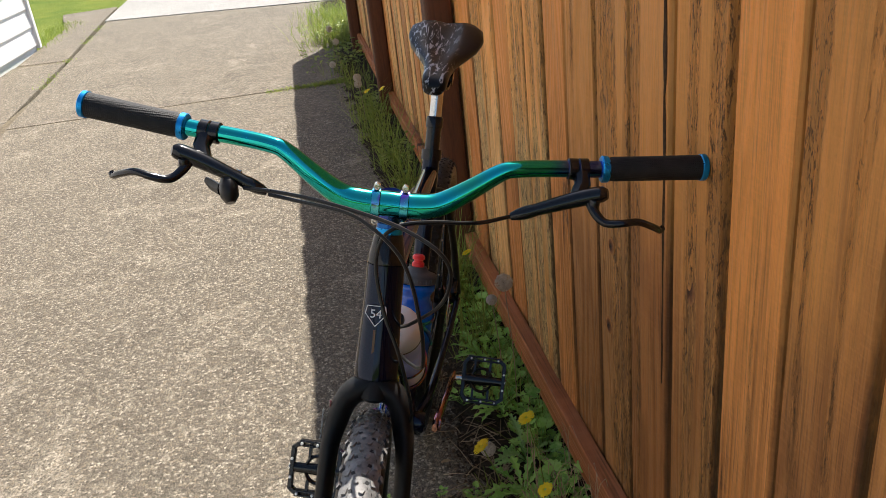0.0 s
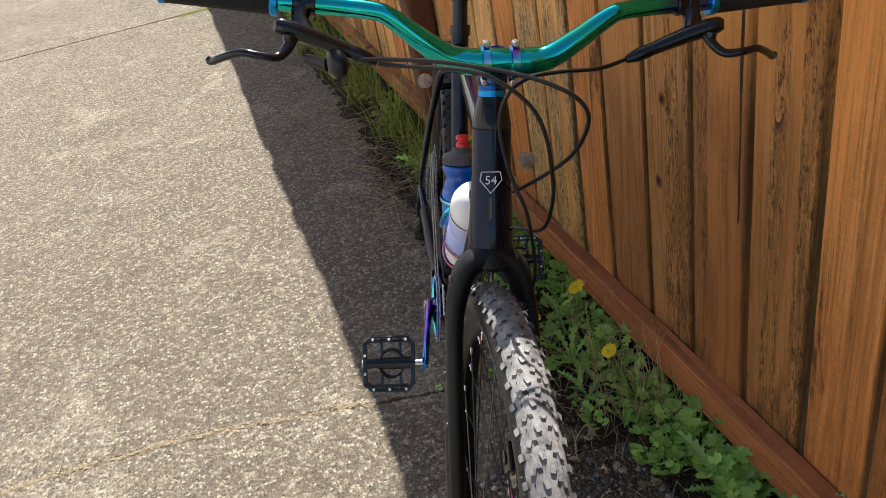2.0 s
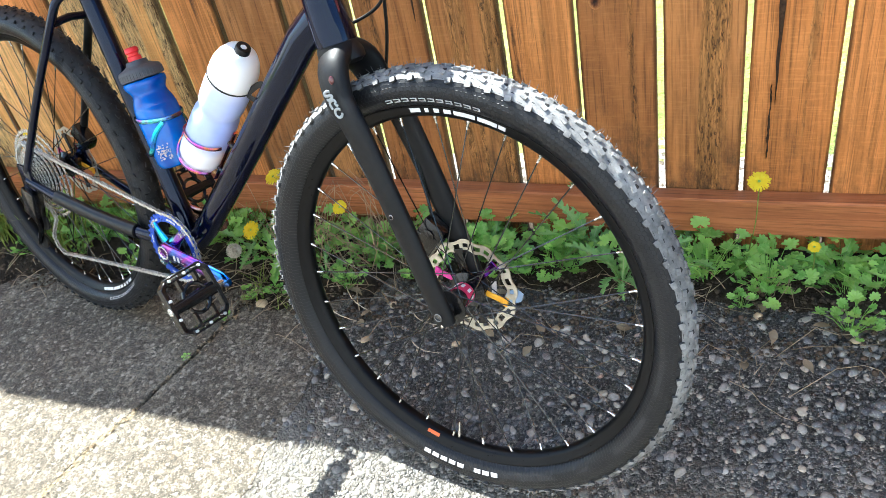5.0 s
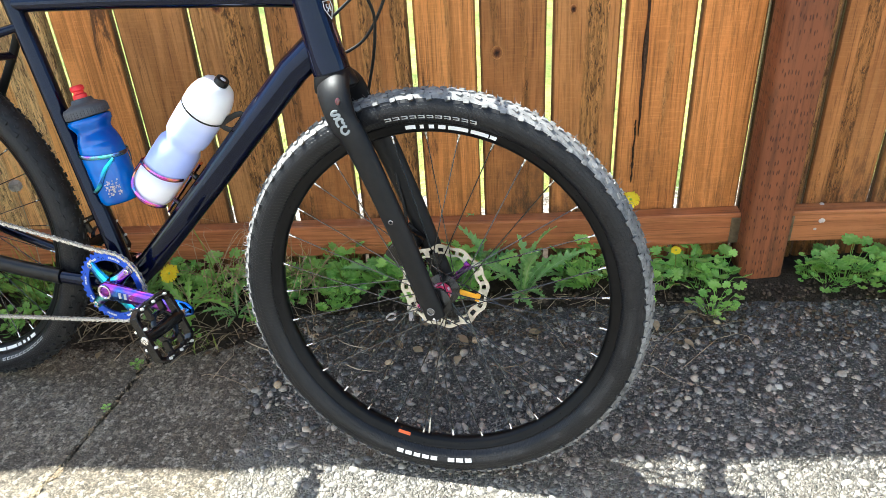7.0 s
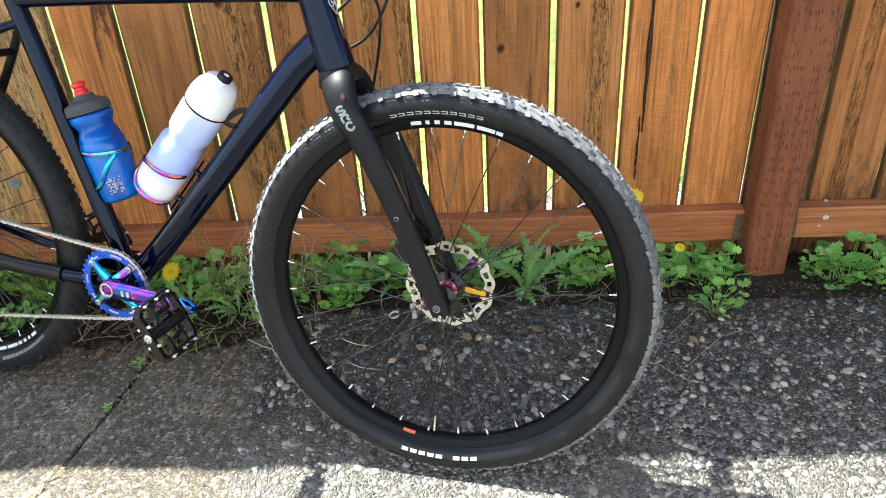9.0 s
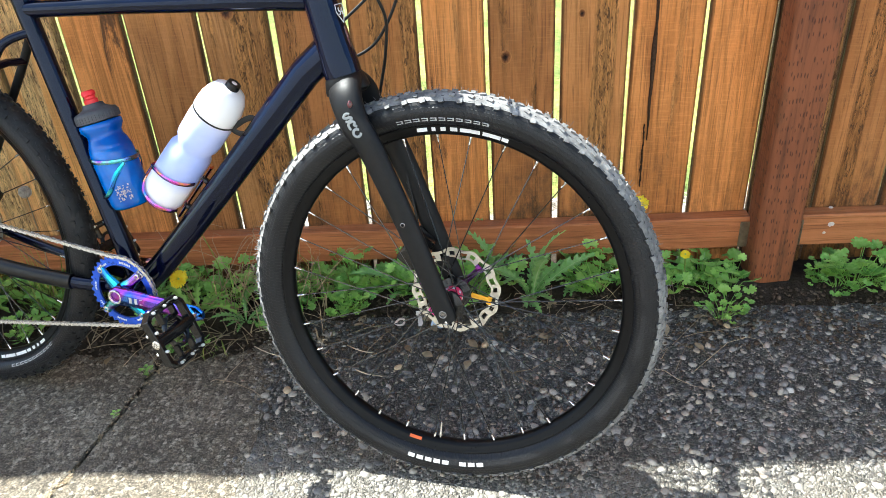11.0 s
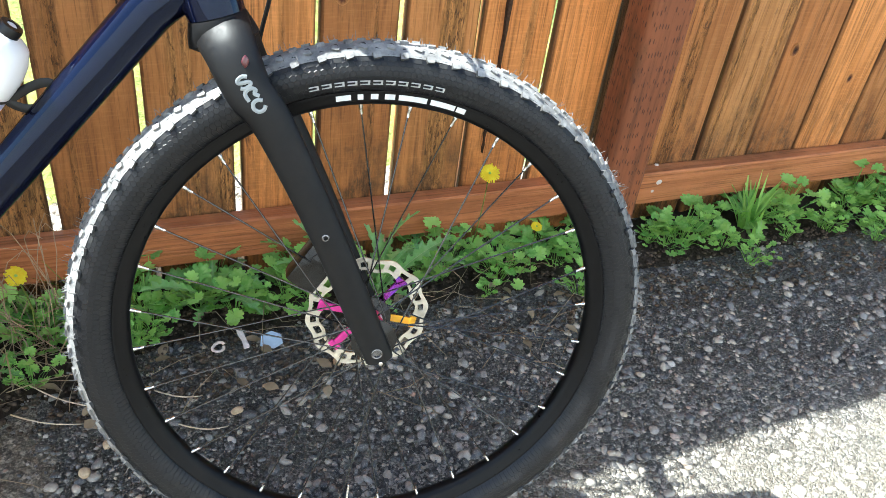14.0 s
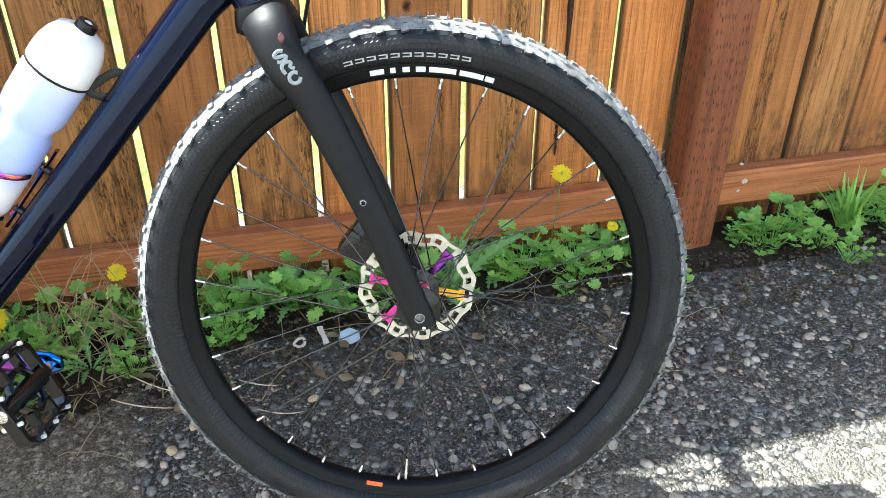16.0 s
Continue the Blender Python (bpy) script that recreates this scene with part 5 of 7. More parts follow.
for s in (-1, 1):
    bm = bmesh.new()
    lathe(bm, [(0.0182, -0.006), (0.0205, -0.005), (0.0205, 0.005), (0.0182, 0.006)], 28, Matrix.Translation(BAR_MID + Vector((0, s * 0.0185, 0))) @ TO_Y)
    part("clamp_band", bm, oil_cyan, stem, "oil-slick clamp band")
    for dz in (-1, 1):
        bm = bmesh.new()
        lathe(bm, [(0.0044, -0.006), (0.0044, 0.004), (0.0024, 0.0042), (0.002, 0.002)], 12, along(BAR_MID + Vector((0.004, s * 0.0185, dz * 0.0245)), BAR_MID + Vector((0.02, s * 0.0185, dz * 0.0265))))
        part("bolt", bm, steel, stem, "steel stem bolt")
half = [(-0.212, 0.0, 0.985), (-0.212, 0.035, 0.985), (-0.2125, 0.065, 0.991), (-0.2145, 0.100, 1.013), (-0.2185, 0.138, 1.040), (-0.2205, 0.158, 1.0465), (-0.226, 0.20, 1.050), (-0.232, 0.27, 1.0545), (-0.2425, 0.398, 1.067)]
bar_line = curve_points([(x, -y, z) for x, y, z in half[:0:-1]] + half, 5)
bar_r = [0.0111 + (0.0060 * max(0, 1 - max(0, abs(p.y) - 0.04) / 0.11)) for p in bar_line]
bm = bmesh.new()
sweep(bm, bar_line, bar_r, 24, (0, 0, 1))
bar = part("handlebar", bm, oil_green, bicycle, "teal-green oil-slick riser handlebar", STEER)


def on_bar(y):
    i = min(range(len(bar_line) - 1), key=lambda k: abs(bar_line[k].y - y) + abs(bar_line[k + 1].y - y))
    a, b = bar_line[i], bar_line[i + 1]
    t = (y - a.y) / (b.y - a.y)
    return a.lerp(b, t)


for s in (-1, 1):
    tube("grip", [on_bar(s * y) for y in (0.278, 0.285, 0.33, 0.37, 0.397)], [0.0150, 0.0162, 0.0160, 0.0163, 0.0165], 24, (0, 0, 1), grip_mat, bar, "black knurled rubber grip")
    for y0, y1 in ((0.268, 0.2775), (0.3975, 0.406)):
        a, b = on_bar(s * y0), on_bar(s * min(y1, 0.397)) if y1 < 0.4 else on_bar(s * 0.396) + (on_bar(s * 0.396) - on_bar(s * 0.35)).normalized() * 0.0095
        if y1 > 0.4:
            a = on_bar(s * 0.396) + (b - on_bar(s * 0.396)) * 0.1
        tube("lock_ring", [a, a.lerp(b, 0.15), a.lerp(b, 0.85), b], [0.0160, 0.0176, 0.0176, 0.0162], 28, (0, 0, 1), blue_anod, bar, "blue anodised grip lock ring")
    bm = bmesh.new()
    for y0 in (0.2245, 0.2385):
        sweep(bm, [on_bar(s * y0), on_bar(s * (y0 + 0.001)), on_bar(s * (y0 + 0.0118)), on_bar(s * (y0 + 0.0128))], [0.0132, 0.0142, 0.0142, 0.0132], 20, (0, 0, 1))
    c = on_bar(s * 0.238)
    sweep(bm, [c + Vector((0.006, s * 0.004, -0.004)), c + Vector((0.020, s * 0.006, -0.014)), Vector((-0.190, s * 0.236, 1.028))], [(0.011, 0.012), (0.009, 0.011), (0.008, 0.011)], 12, (0, 1, 0))
    part("brake_lever", bm, black_metal, bar, "black hydraulic brake lever clamp")
    bm = bmesh.new()
    pts = curve_points([(-0.181, s * 0.272, 1.040), (-0.185, s * 0.262, 1.037), (-0.187, s * 0.235, 1.027), (-0.187, s * 0.205, 1.015), (-0.186, s * 0.178, 1.004), (-0.185, s * 0.155, 0.995)], 3)
    sweep(bm, pts, [(0.004, 0.006), (0.0075, 0.0085), (0.010, 0.010), (0.0108, 0.0105), (0.0112, 0.0108), (0.0112, 0.0108), (0.0110, 0.0105), (0.0105, 0.0100), (0.0100, 0.0095), (0.0095, 0.0090), (0.0088, 0.0085), (0.0080, 0.0080), (0.0088, 0.0088), (0.0084, 0.0084), (0.0070, 0.0070), (0.0045, 0.0045)], 14)
    part("lever_body", bm, black_metal, bar, "black brake master cylinder")
    bm = bmesh.new()
    pts = curve_points([(-0.186, s * 0.250, 1.030), (-0.170, s * 0.258, 1.018), (-0.158, s * 0.270, 1.011), (-0.152, s * 0.290, 1.015), (-0.157, s * 0.310, 1.017), (-0.171, s * 0.335, 1.006), (-0.181, s * 0.346, 0.999), (-0.185, s * 0.351, 1.001)], 4)
    m = len(pts)
    sweep(bm, pts, [(0.0072 - 0.0024 * min(1, k / 14), 0.0060 - 0.0014 * min(1, k / 14)) if k < m - 2 else (0.0040, 0.0038) for k in range(m)], 12)
    lathe(bm, [(0.0068, -0.007), (0.0074, -0.006), (0.0074, 0.006), (0.0068, 0.007)], 16, Matrix.Translation((-0.178, s * 0.256, 1.026)))
    part("lever_blade", bm, black_metal, bar, "curved black lever blade")
bm = bmesh.new()
sweep(bm, [(-0.188, -0.205, 1.008), (-0.182, -0.203, 0.998), (-0.176, -0.200, 0.988), (-0.172, -0.198, 0.981)], [(0.009, 0.012), (0.0120, 0.020), (0.0115, 0.019), (0.006, 0.012)], 18)
sweep(bm, [(-0.186, -0.215, 0.992), (-0.205, -0.232, 0.990), (-0.211, -0.240, 0.993)], [(0.0035, 0.008), (0.0028, 0.008), (0.002, 0.005)], 10)
part("shifter", bm, black_plastic, bar, "black gear shifter pod")
bm = bmesh.new()
box(bm, -0.0015, 0.0015, -0.010, 0.010, -0.007, 0.007, Matrix.Translation((-0.196, -0.200, 1.010)) @ Matrix.Rotation(radians(-25), 4, "Y"))
bevelled(bm, 0.0008)
part("release_tab", bm, steel, bar, "small silver release tab")
hoses = [
    [(-0.186, 0.158, 0.996), (-0.172, 0.121, 0.989), (-0.152, 0.067, 0.992), (-0.141, 0.031, 0.989), (-0.140, 0.008, 0.971), (-0.145, -0.001, 0.936), (-0.140, 0.004, 0.899), (-0.130, 0.018, 0.857), (-0.122, 0.036, 0.818), (-0.130, 0.050, 0.76), (-0.142, 0.058, 0.71), (-0.146, 0.056, 0.685)],
    [(-0.184, -0.153, 0.993), (-0.165, -0.115, 0.996), (-0.135, -0.041, 1.0), (-0.120, -0.004, 0.990), (-0.110, 0.030, 0.965), (-0.105, 0.049, 0.931), (-0.110, 0.061, 0.882), (-0.120, 0.068, 0.836), (-0.155, 0.066, 0.775), (-0.205, 0.045, 0.745), (-0.25, 0.026, 0.728)],
    [(-0.178, -0.183, 1.001), (-0.160, -0.130, 1.006), (-0.140, -0.072, 1.009), (-0.120, 0.003, 1.003), (-0.105, 0.047, 0.995), (-0.095, 0.083, 0.978), (-0.100, 0.097, 0.947), (-0.130, 0.086, 0.890), (-0.190, 0.045, 0.821), (-0.235, 0.024, 0.785)],
]
for h in hoses:
    pts = curve_points([STEER @ Vector(h[0])] + h[1:], 7)
    bm = bmesh.new()
    sweep(bm, pts, 0.0026, 8, (0.3, 0.2, 1))
    part("cable", bm, black_plastic, bicycle, "black cable housing loop")

# seatpost and saddle
tube("seatpost", [SEAT(0.848), SEAT(0.900), SEAT(0.901), SEAT(0.918), SEAT(0.922)], [0.0152, 0.0152, 0.0175, 0.0175, 0.0150], 24, mat=black_metal, parent=bicycle, label="black dropper seatpost")
tube("stanchion", [SEAT(0.920), SEAT(1.004)], 0.0125, 24, mat=steel, parent=bicycle, label="polished seatpost stanchion")
rows = []
bm = bmesh.new()
for x, w, top, low in ((-0.738, 0.010, 1.012, 1.000), (-0.744, 0.021, 1.020, 0.988), (-0.765, 0.0245, 1.025, 0.986), (-0.81, 0.026, 1.026, 0.990), (-0.85, 0.034, 1.026, 0.994), (-0.885, 0.052, 1.029, 0.996), (-0.92, 0.070, 1.034, 1.000), (-0.955, 0.079, 1.041, 1.004), (-0.985, 0.076, 1.047, 1.010), (-1.005, 0.060, 1.048, 1.018), (-1.013, 0.030, 1.044, 1.026)):
    ring = []
    for k in range(24):
        a = k * math.tau / 24
        y, z = math.cos(a), math.sin(a)
        dip = 0.010 * math.exp(-((w * y) / 0.014) ** 2) * (1 if w > 0.045 else 0.4)
        mid = (top + low) / 2 + 0.004
        hh = (top - mid) if z > 0 else (mid - low)
        ring.append(bm.verts.new((x, w * math.copysign(abs(y) ** 0.8, y), mid + hh * math.copysign(abs(z) ** 0.7, z) - (dip if z > 0.2 else 0))))
    rows.append(ring)
for a, b in zip(rows, rows[1:]):
    for k in range(24):
        bm.faces.new((a[k], a[(k + 1) % 24], b[(k + 1) % 24], b[k]))
bm.faces.new(rows[0][::-1])
bm.faces.new(rows[-1])
saddle = part("saddle", bm, saddle_mat, bicycle, "black saddle with a white splash pattern", Matrix.Translation((-0.745, 0, 0.992)) @ Matrix.Rotation(radians(8), 4, "Y") @ Matrix.Translation((0.745, 0, -0.992)), smooth=180)
for s in (-1, 1):
    tube("saddle_rail", curve_points([(-0.775, s * 0.012, 0.998), (-0.81, s * 0.022, 0.978), (-0.90, s * 0.022, 0.978), (-0.96, s * 0.03, 1.004)], 4), 0.0035, 8, mat=black_metal, parent=saddle)
bm = bmesh.new()
box(bm, -0.883, -0.843, -0.028, 0.028, 0.968, 0.988)
bevelled(bm, 0.004, 2)
part("saddle_clamp", bm, black_metal, saddle)

# cranks, chainring, chain, cassette, derailleur
BB = Vector((-0.643, 0, 0.301))
bm = bmesh.new()
n = 36
outer = []
for k in range(n * 4):
    a = k * math.tau / (n * 4)
    r = 0.0745 if k % 4 in (1, 2) else 0.0700
    outer.append([bm.verts.new((BB.x + q * math.cos(a), y, BB.z + q * math.sin(a))) for q, y in ((r, -0.0505), (r, -0.0485), (0.0555, -0.0475), (0.0555, -0.0515))])
for p, q in zip(outer, outer[1:] + outer[:1]):
    for k in range(4):
        bm.faces.new((p[k], q[k], q[(k + 1) % 4], p[(k + 1) % 4]))
chainring = part("chainring", bm, ring_blue, bicycle, "blue anodised toothed chainring")
for k in range(4):
    a = radians(44 + 90 * k)
    way = Vector((math.cos(a), 0, math.sin(a)))
    tube("spider_arm", [BB + way * 0.016 + Vector((0, -0.056, 0)), BB + way * 0.040 + Vector((0, -0.055, 0)), BB + way * 0.060 + Vector((0, -0.053, 0))], [(0.0150, 0.006), (0.0100, 0.005), (0.0095, 0.0045)], 10, mat=oil_cyan, parent=chainring, label="oil-slick spider arm")
    bm = bmesh.new()
    lathe(bm, [(0.0055, 0), (0.0055, 0.003), (0.003, 0.0034), (0.0026, 0.001)], 12, along(BB + way * 0.058 + Vector((0, -0.0555, 0)), BB + way * 0.058 + Vector((0, -0.07, 0))))
    part("chainring_bolt", bm, steel, chainring, "silver chainring bolt")
    bm = bmesh.new()
    box(bm, 0.0505, 0.0665, -0.0536, -0.0518, -0.0080, 0.0080)
    bevelled(bm, 0.0008)
    part("mount_tab", bm, cassette_steel, chainring, "bare silver mounting tab", Matrix.Translation(BB) @ Matrix.Rotation(-a, 4, "Y"))
for a0, count in ((66, 7), (118, 5), (168, 5), (205, 4), (248, 6), (292, 5), (345, 6)):
    bm = bmesh.new()
    for k in range(count):
        arc_block(bm, 0.0600, 0.0640, a0 + 3.4 * k, a0 + 3.4 * k + 2.2, (-0.0517, -0.0514), 0.0004, 1)
    part("ring_print", bm, white_print, chainring, "small white print bars", Matrix.Translation(BB))
for s, tip, mat, look_ in ((-1, (-0.460, -0.081, 0.298), oil_violet, "violet-blue oil-slick crank arm"), (1, (-0.832, 0.088, 0.296), oil_gold, "gold oil-slick crank arm")):
    t = Vector(tip)
    root = Vector((BB.x, s * 0.067, BB.z))
    arm = tube("crank_arm", [root - (t - root) * 0.085, root, root.lerp(t, 0.5), t, t + (t - root) * 0.075], [(0.011, 0.006), (0.0205, 0.0090), (0.0160, 0.0070), (0.0155, 0.0070), (0.008, 0.004)], 18, (0, 1, 0), mat, bicycle, look_)
    bm = bmesh.new()
    lathe(bm, [(0.0145, 0), (0.0145, 0.004), (0.0125, 0.0045), (0.0105, 0.003), (0.0105, -0.002)], 22, along(root + Vector((0, s * 0.006, 0)), root + Vector((0, s * 0.05, 0))))
    part("crank_cap", bm, oil_gold if s > 0 else cassette_steel, arm, "ring-shaped crank preload cap")
    if s < 0:
        for k in range(3):
            bm = bmesh.new()
            box(bm, -0.0030, 0.0030, -0.0006, 0.0004, -0.0058, 0.0058)
            part("print", bm, pale_print, arm, "pale printed bar", Matrix.Translation(root.lerp(t, 0.20 + 0.065 * k) + Vector((0, -0.0082 + 0.0007 * k, 0))))
    # pedal: open platform with a spindle and pins
    way = Vector((0.043, 0, -0.085)).normalized() if s < 0 else Vector((0.5, 0, -0.86)).normalized()
    across = Vector((0, s, 0))
    nrm = way.cross(across)
    cen = t + across * 0.070
    pm = Matrix((way, across, nrm)).transposed().to_4x4()
    pm.translation = cen
    bm = bmesh.new()
    corner = [(-0.049, -0.036), (-0.049, 0.034), (-0.040, 0.047), (0.040, 0.047), (0.049, 0.034), (0.049, -0.036), (0.038, -0.046), (-0.038, -0.046)]
    for (x0, y0), (x1, y1) in zip(corner, corner[1:] + corner[:1]):
        a, b = Vector((x0, y0, 0)), Vector((x1, y1, 0))
        d = (b - a).normalized()
        m = Matrix(((d.x, -d.y, 0, (a.x + b.x) / 2), (d.y, d.x, 0, (a.y + b.y) / 2), (0, 0, 1, 0), (0, 0, 0, 1)))
        reach = (b - a).length / 2 + 0.002
        if abs(x0 - x1) < 0.001:
            for dy in (-0.0042, 0.0042):
                box(bm, -reach, reach, dy - 0.0019, dy + 0.0019, -0.0085, 0.0085, m)
            for dx in (-reach + 0.004, 0.0, reach - 0.004):
                box(bm, dx - 0.0045, dx + 0.0045, -0.0058, 0.0058, -0.0086, 0.0086, m)
        else:
            box(bm, -reach, reach, -0.0042, 0.0042, -0.0080, 0.0080, m)
    bevelled(bm, 0.0009)
    sweep(bm, [(0, -0.050, 0), (0, -0.030, 0), (0, 0.020, 0), (0, 0.047, 0)], [(0.0115, 0.0095), (0.0130, 0.0085), (0.0105, 0.0075), (0.0095, 0.0075)], 14)
    for g0 in (-70, 110):
        arc = [(0.027 * math.cos(radians(g)), -0.004 + 0.024 * math.sin(radians(g)), 0) for g in range(g0, g0 + 141, 14)]
        sweep(bm, arc, [(0.0036, 0.0062)] * len(arc), 8)
    for sx in (-1, 1):
        for sy in (-0.022, 0.014):
            box(bm, min(sx * 0.022, sx * 0.049), max(sx * 0.022, sx * 0.049), sy - 0.0026, sy + 0.0026, -0.006, 0.006)
    pedal = part("pedal", bm, black_metal, bicycle, "black open platform pedal with silver pins", pm)
    for px, py in ((-0.049, -0.032), (-0.049, 0.0), (-0.049, 0.031), (0.049, -0.032), (0.049, 0.0), (0.049, 0.031), (-0.018, 0.047), (0.018, 0.047)):
        bm = bmesh.new()
        sweep(bm, [(px, py, -0.0136), (px, py, -0.0130), (px, py, 0.0130), (px, py, 0.0136)], [0.0020, 0.0027, 0.0027, 0.0020], 8)
        part("pin", bm, bright_pin, pedal)
    bm = bmesh.new()
    lathe(bm, [(0.0078, 0.0475), (0.0078, 0.0525), (0.0062, 0.0535), (0.0036, 0.0535), (0.003, 0.0515)], 18, TO_Y)
    part("bearing_cap", bm, cassette_steel, pedal, "small silver bearing cap")
    tube("pedal_spindle", [(0, -0.070, 0), (0, -0.046, 0)], 0.0065, 12, (1, 0, 0), steel, pedal)
RH = Vector((-1.100, 0, 0.358))
bm = bmesh.new()
lathe(bm, [(0.012, -0.067), (0.022, -0.064), (0.060, -0.034), (0.012, -0.030)], 20, Matrix.Translation(RH) @ TO_Y)
cassette = part("cassette", bm, black_metal, bicycle, "wide-range silver cassette")
for k in range(11):
    teeth = (11, 13, 15, 18, 21, 24, 28, 33, 39, 45, 51)[k]
    r = teeth * 0.0127 / math.tau
    y = -0.0655 + 0.0033 * k
    bm = bmesh.new()
    ring = []
    for j in range(teeth * 2):
        a = j * math.tau / (teeth * 2)
        rr = r + (0.0024 if j % 2 else -0.0022)
        ring.append([bm.verts.new((RH.x + q * math.cos(a), yy, RH.z + q * math.sin(a))) for q, yy in ((rr, y - 0.0008), (rr, y + 0.0008), (max(0.012, r - 0.0068), y + 0.0008), (max(0.012, r - 0.0068), y - 0.0008))])
    for p, q in zip(ring, ring[1:] + ring[:1]):
        for i in range(4):
            bm.faces.new((p[i], q[i], q[(i + 1) % 4], p[(i + 1) % 4]))
    part("sprocket", bm, cassette_steel, cassette, "", smooth=20)


def chain_run(points, name="chain"):
    """Links along a line: pairs of side plates, joined."""
    bm = bmesh.new()
    pts = [Vector(p) for p in points]
    total = sum((b - a).length for a, b in zip(pts, pts[1:]))
    count = int(total / 0.0127)
    at = lambda d: next_point(pts, d)
    for k in range(count):
        a, b = at(k * 0.0127), at((k + 1) * 0.0127)
        wide = 0.0030 if k % 2 else 0.0019
        way = (b - a).normalized()
        nrm = way.cross(Vector((0, 1, 0))).normalized()
        for s in (-1, 1):
            m = Matrix((way, Vector((0, 1, 0)), nrm)).transposed().to_4x4()
            m.translation = (a + b) / 2 + Vector((0, s * wide, 0))
            ring = []
            for q in range(12):
                g = q * math.tau / 12
                cx = 0.00635 * (1 if math.cos(g) > 0 else -1)
                pinch = 0.0045 if abs(math.cos(g)) > 0.3 else 0.0022
                ring.append((cx * (1 if abs(math.cos(g)) > 0.3 else 0.2) + 0.0030 * math.cos(g), pinch * math.sin(g)))
            lo = [bm.verts.new(m @ Vector((x, -0.0006, z))) for x, z in ring]
            hi = [bm.verts.new(m @ Vector((x, 0.0006, z))) for x, z in ring]
            bm.faces.new(lo[::-1])
            bm.faces.new(hi)
            for q in range(12):
                bm.faces.new((lo[q], lo[(q + 1) % 12], hi[(q + 1) % 12], hi[q]))
    part(name, bm, silver_chain, bicycle, "silver roller chain", smooth=30)


def next_point(pts, d):
    for a, b in zip(pts, pts[1:]):
        step = (b - a).length
        if d <= step:
            return a.lerp(b, d / step)
        d -= step
    return pts[-1]


ring_arc = [(BB.x + 0.0728 * math.cos(radians(a)), -0.0495, BB.z + 0.0728 * math.sin(radians(a))) for a in range(100, -91, -10)]
top_end = [(RH.x + 0.078 * math.cos(radians(a)), -0.043, RH.z + 0.078 * math.sin(radians(a))) for a in range(190, 100, -15)]
low_pts = [(-0.70, -0.049, 0.219), (-1.055, -0.046, 0.168), (-1.10, -0.045, 0.160), (-1.12, -0.045, 0.175), (-1.125, -0.045, 0.20), (-1.10, -0.045, 0.235), (-1.085, -0.044, 0.255), (-1.10, -0.043, 0.275), (-1.155, -0.043, 0.300)]
chain_run(top_end + ring_arc + low_pts)
bm = bmesh.new()
box(bm, -0.022, 0.022, -0.014, 0.014, -0.035, 0.035)
bevelled(bm, 0.006, 2)
sweep(bm, [(0.0, 0, -0.03), (0.012, 0.004, -0.06), (-0.004, 0.004, -0.125)], [(0.010, 0.006), (0.010, 0.004), (0.008, 0.004)], 10)
derailleur = part("derailleur", bm, black_metal, bicycle, "black rear derailleur", pose(-1.120, -0.066, 0.298, 0, 18, 0))
for dx, dz in ((0.010, -0.058), (-0.004, -0.122)):
    bm = bmesh.new()
    lathe(bm, [(0.010, -0.004), (0.020, -0.0025), (0.020, 0.0025), (0.010, 0.004)], 22, Matrix.Translation((dx, 0.012, dz)) @ TO_Y)
    part("jockey_wheel", bm, black_plastic, derailleur)

# bottle cages and bottles
BLUE_LOW, BLUE_WAY = Vector((-0.629, 0, 0.462)), Vector((-0.29, 0, 0.957)).normalized()
WHITE_WAY = Vector((0.628, 0, 0.778)).normalized()
WHITE_LOW = Vector((-0.571, 0, 0.478)) + WHITE_WAY * 0.006


def cage(low, way, radius, back, bands, metal):
    """Flat bands that wrap a bottle from the frame tube (180) to its front (0), and a spine along the tube; bands: rows of (angle, height)."""
    side = Vector((0, 1, 0))
    out = way.cross(side).normalized() * back
    bm = bmesh.new()
    spot = lambda a, h: low + way * h + (out * math.cos(radians(a)) + side * math.sin(radians(a))) * (radius + 0.0030)
    for band in bands:
        line = curve_points([(a, h, 0) for a, h in band], 8)
        sweep(bm, [spot(q.x, q.y) for q in line], [(0.0015, 0.0044)] * len(line), 8, way)
    sweep(bm, [low - out * (radius + 0.008) + way * d for d in (0.0, 0.05, 0.13)], [(0.0025, 0.006)] * 3, 8, side)
    c = part("bottle_cage", bm, metal, bicycle, "oil-slick bottle cage of flat bands")
    for d in (0.03, 0.10):
        bm = bmesh.new()
        base = low - out * (radius + 0.010) + way * d
        lathe(bm, [(0.0055, 0.0), (0.0055, 0.012), (0.003, 0.013)], 12, along(base - out * 0.006, base + out * 0.02))
        part("bolt", bm, black_metal, c)


BLUE_BANDS = [[(-165, 0.103), (-120, 0.101), (-60, 0.092), (0, 0.087), (60, 0.092), (120, 0.101), (165, 0.103)]] + [[(s * 32, 0.085), (s * 62, 0.066), (s * 92, 0.040), (s * 125, 0.030), (s * 165, 0.027)] for s in (-1, 1)]
WHITE_BANDS = [[(-165, 0.084), (-110, 0.077), (-60, 0.070), (-25, 0.057), (0, 0.050), (25, 0.057), (60, 0.070), (110, 0.077), (165, 0.084)], [(-165, 0.012), (-110, 0.012), (-60, 0.018), (-25, 0.030), (0, 0.036), (25, 0.030), (60, 0.018), (110, 0.012), (165, 0.012)]] + [[(s * 20, 0.054), (s * 22, 0.044), (s * 20, 0.032)] for s in (-1, 1)]
cage(BLUE_LOW, BLUE_WAY, 0.0400, -1, BLUE_BANDS, oil_cyan)
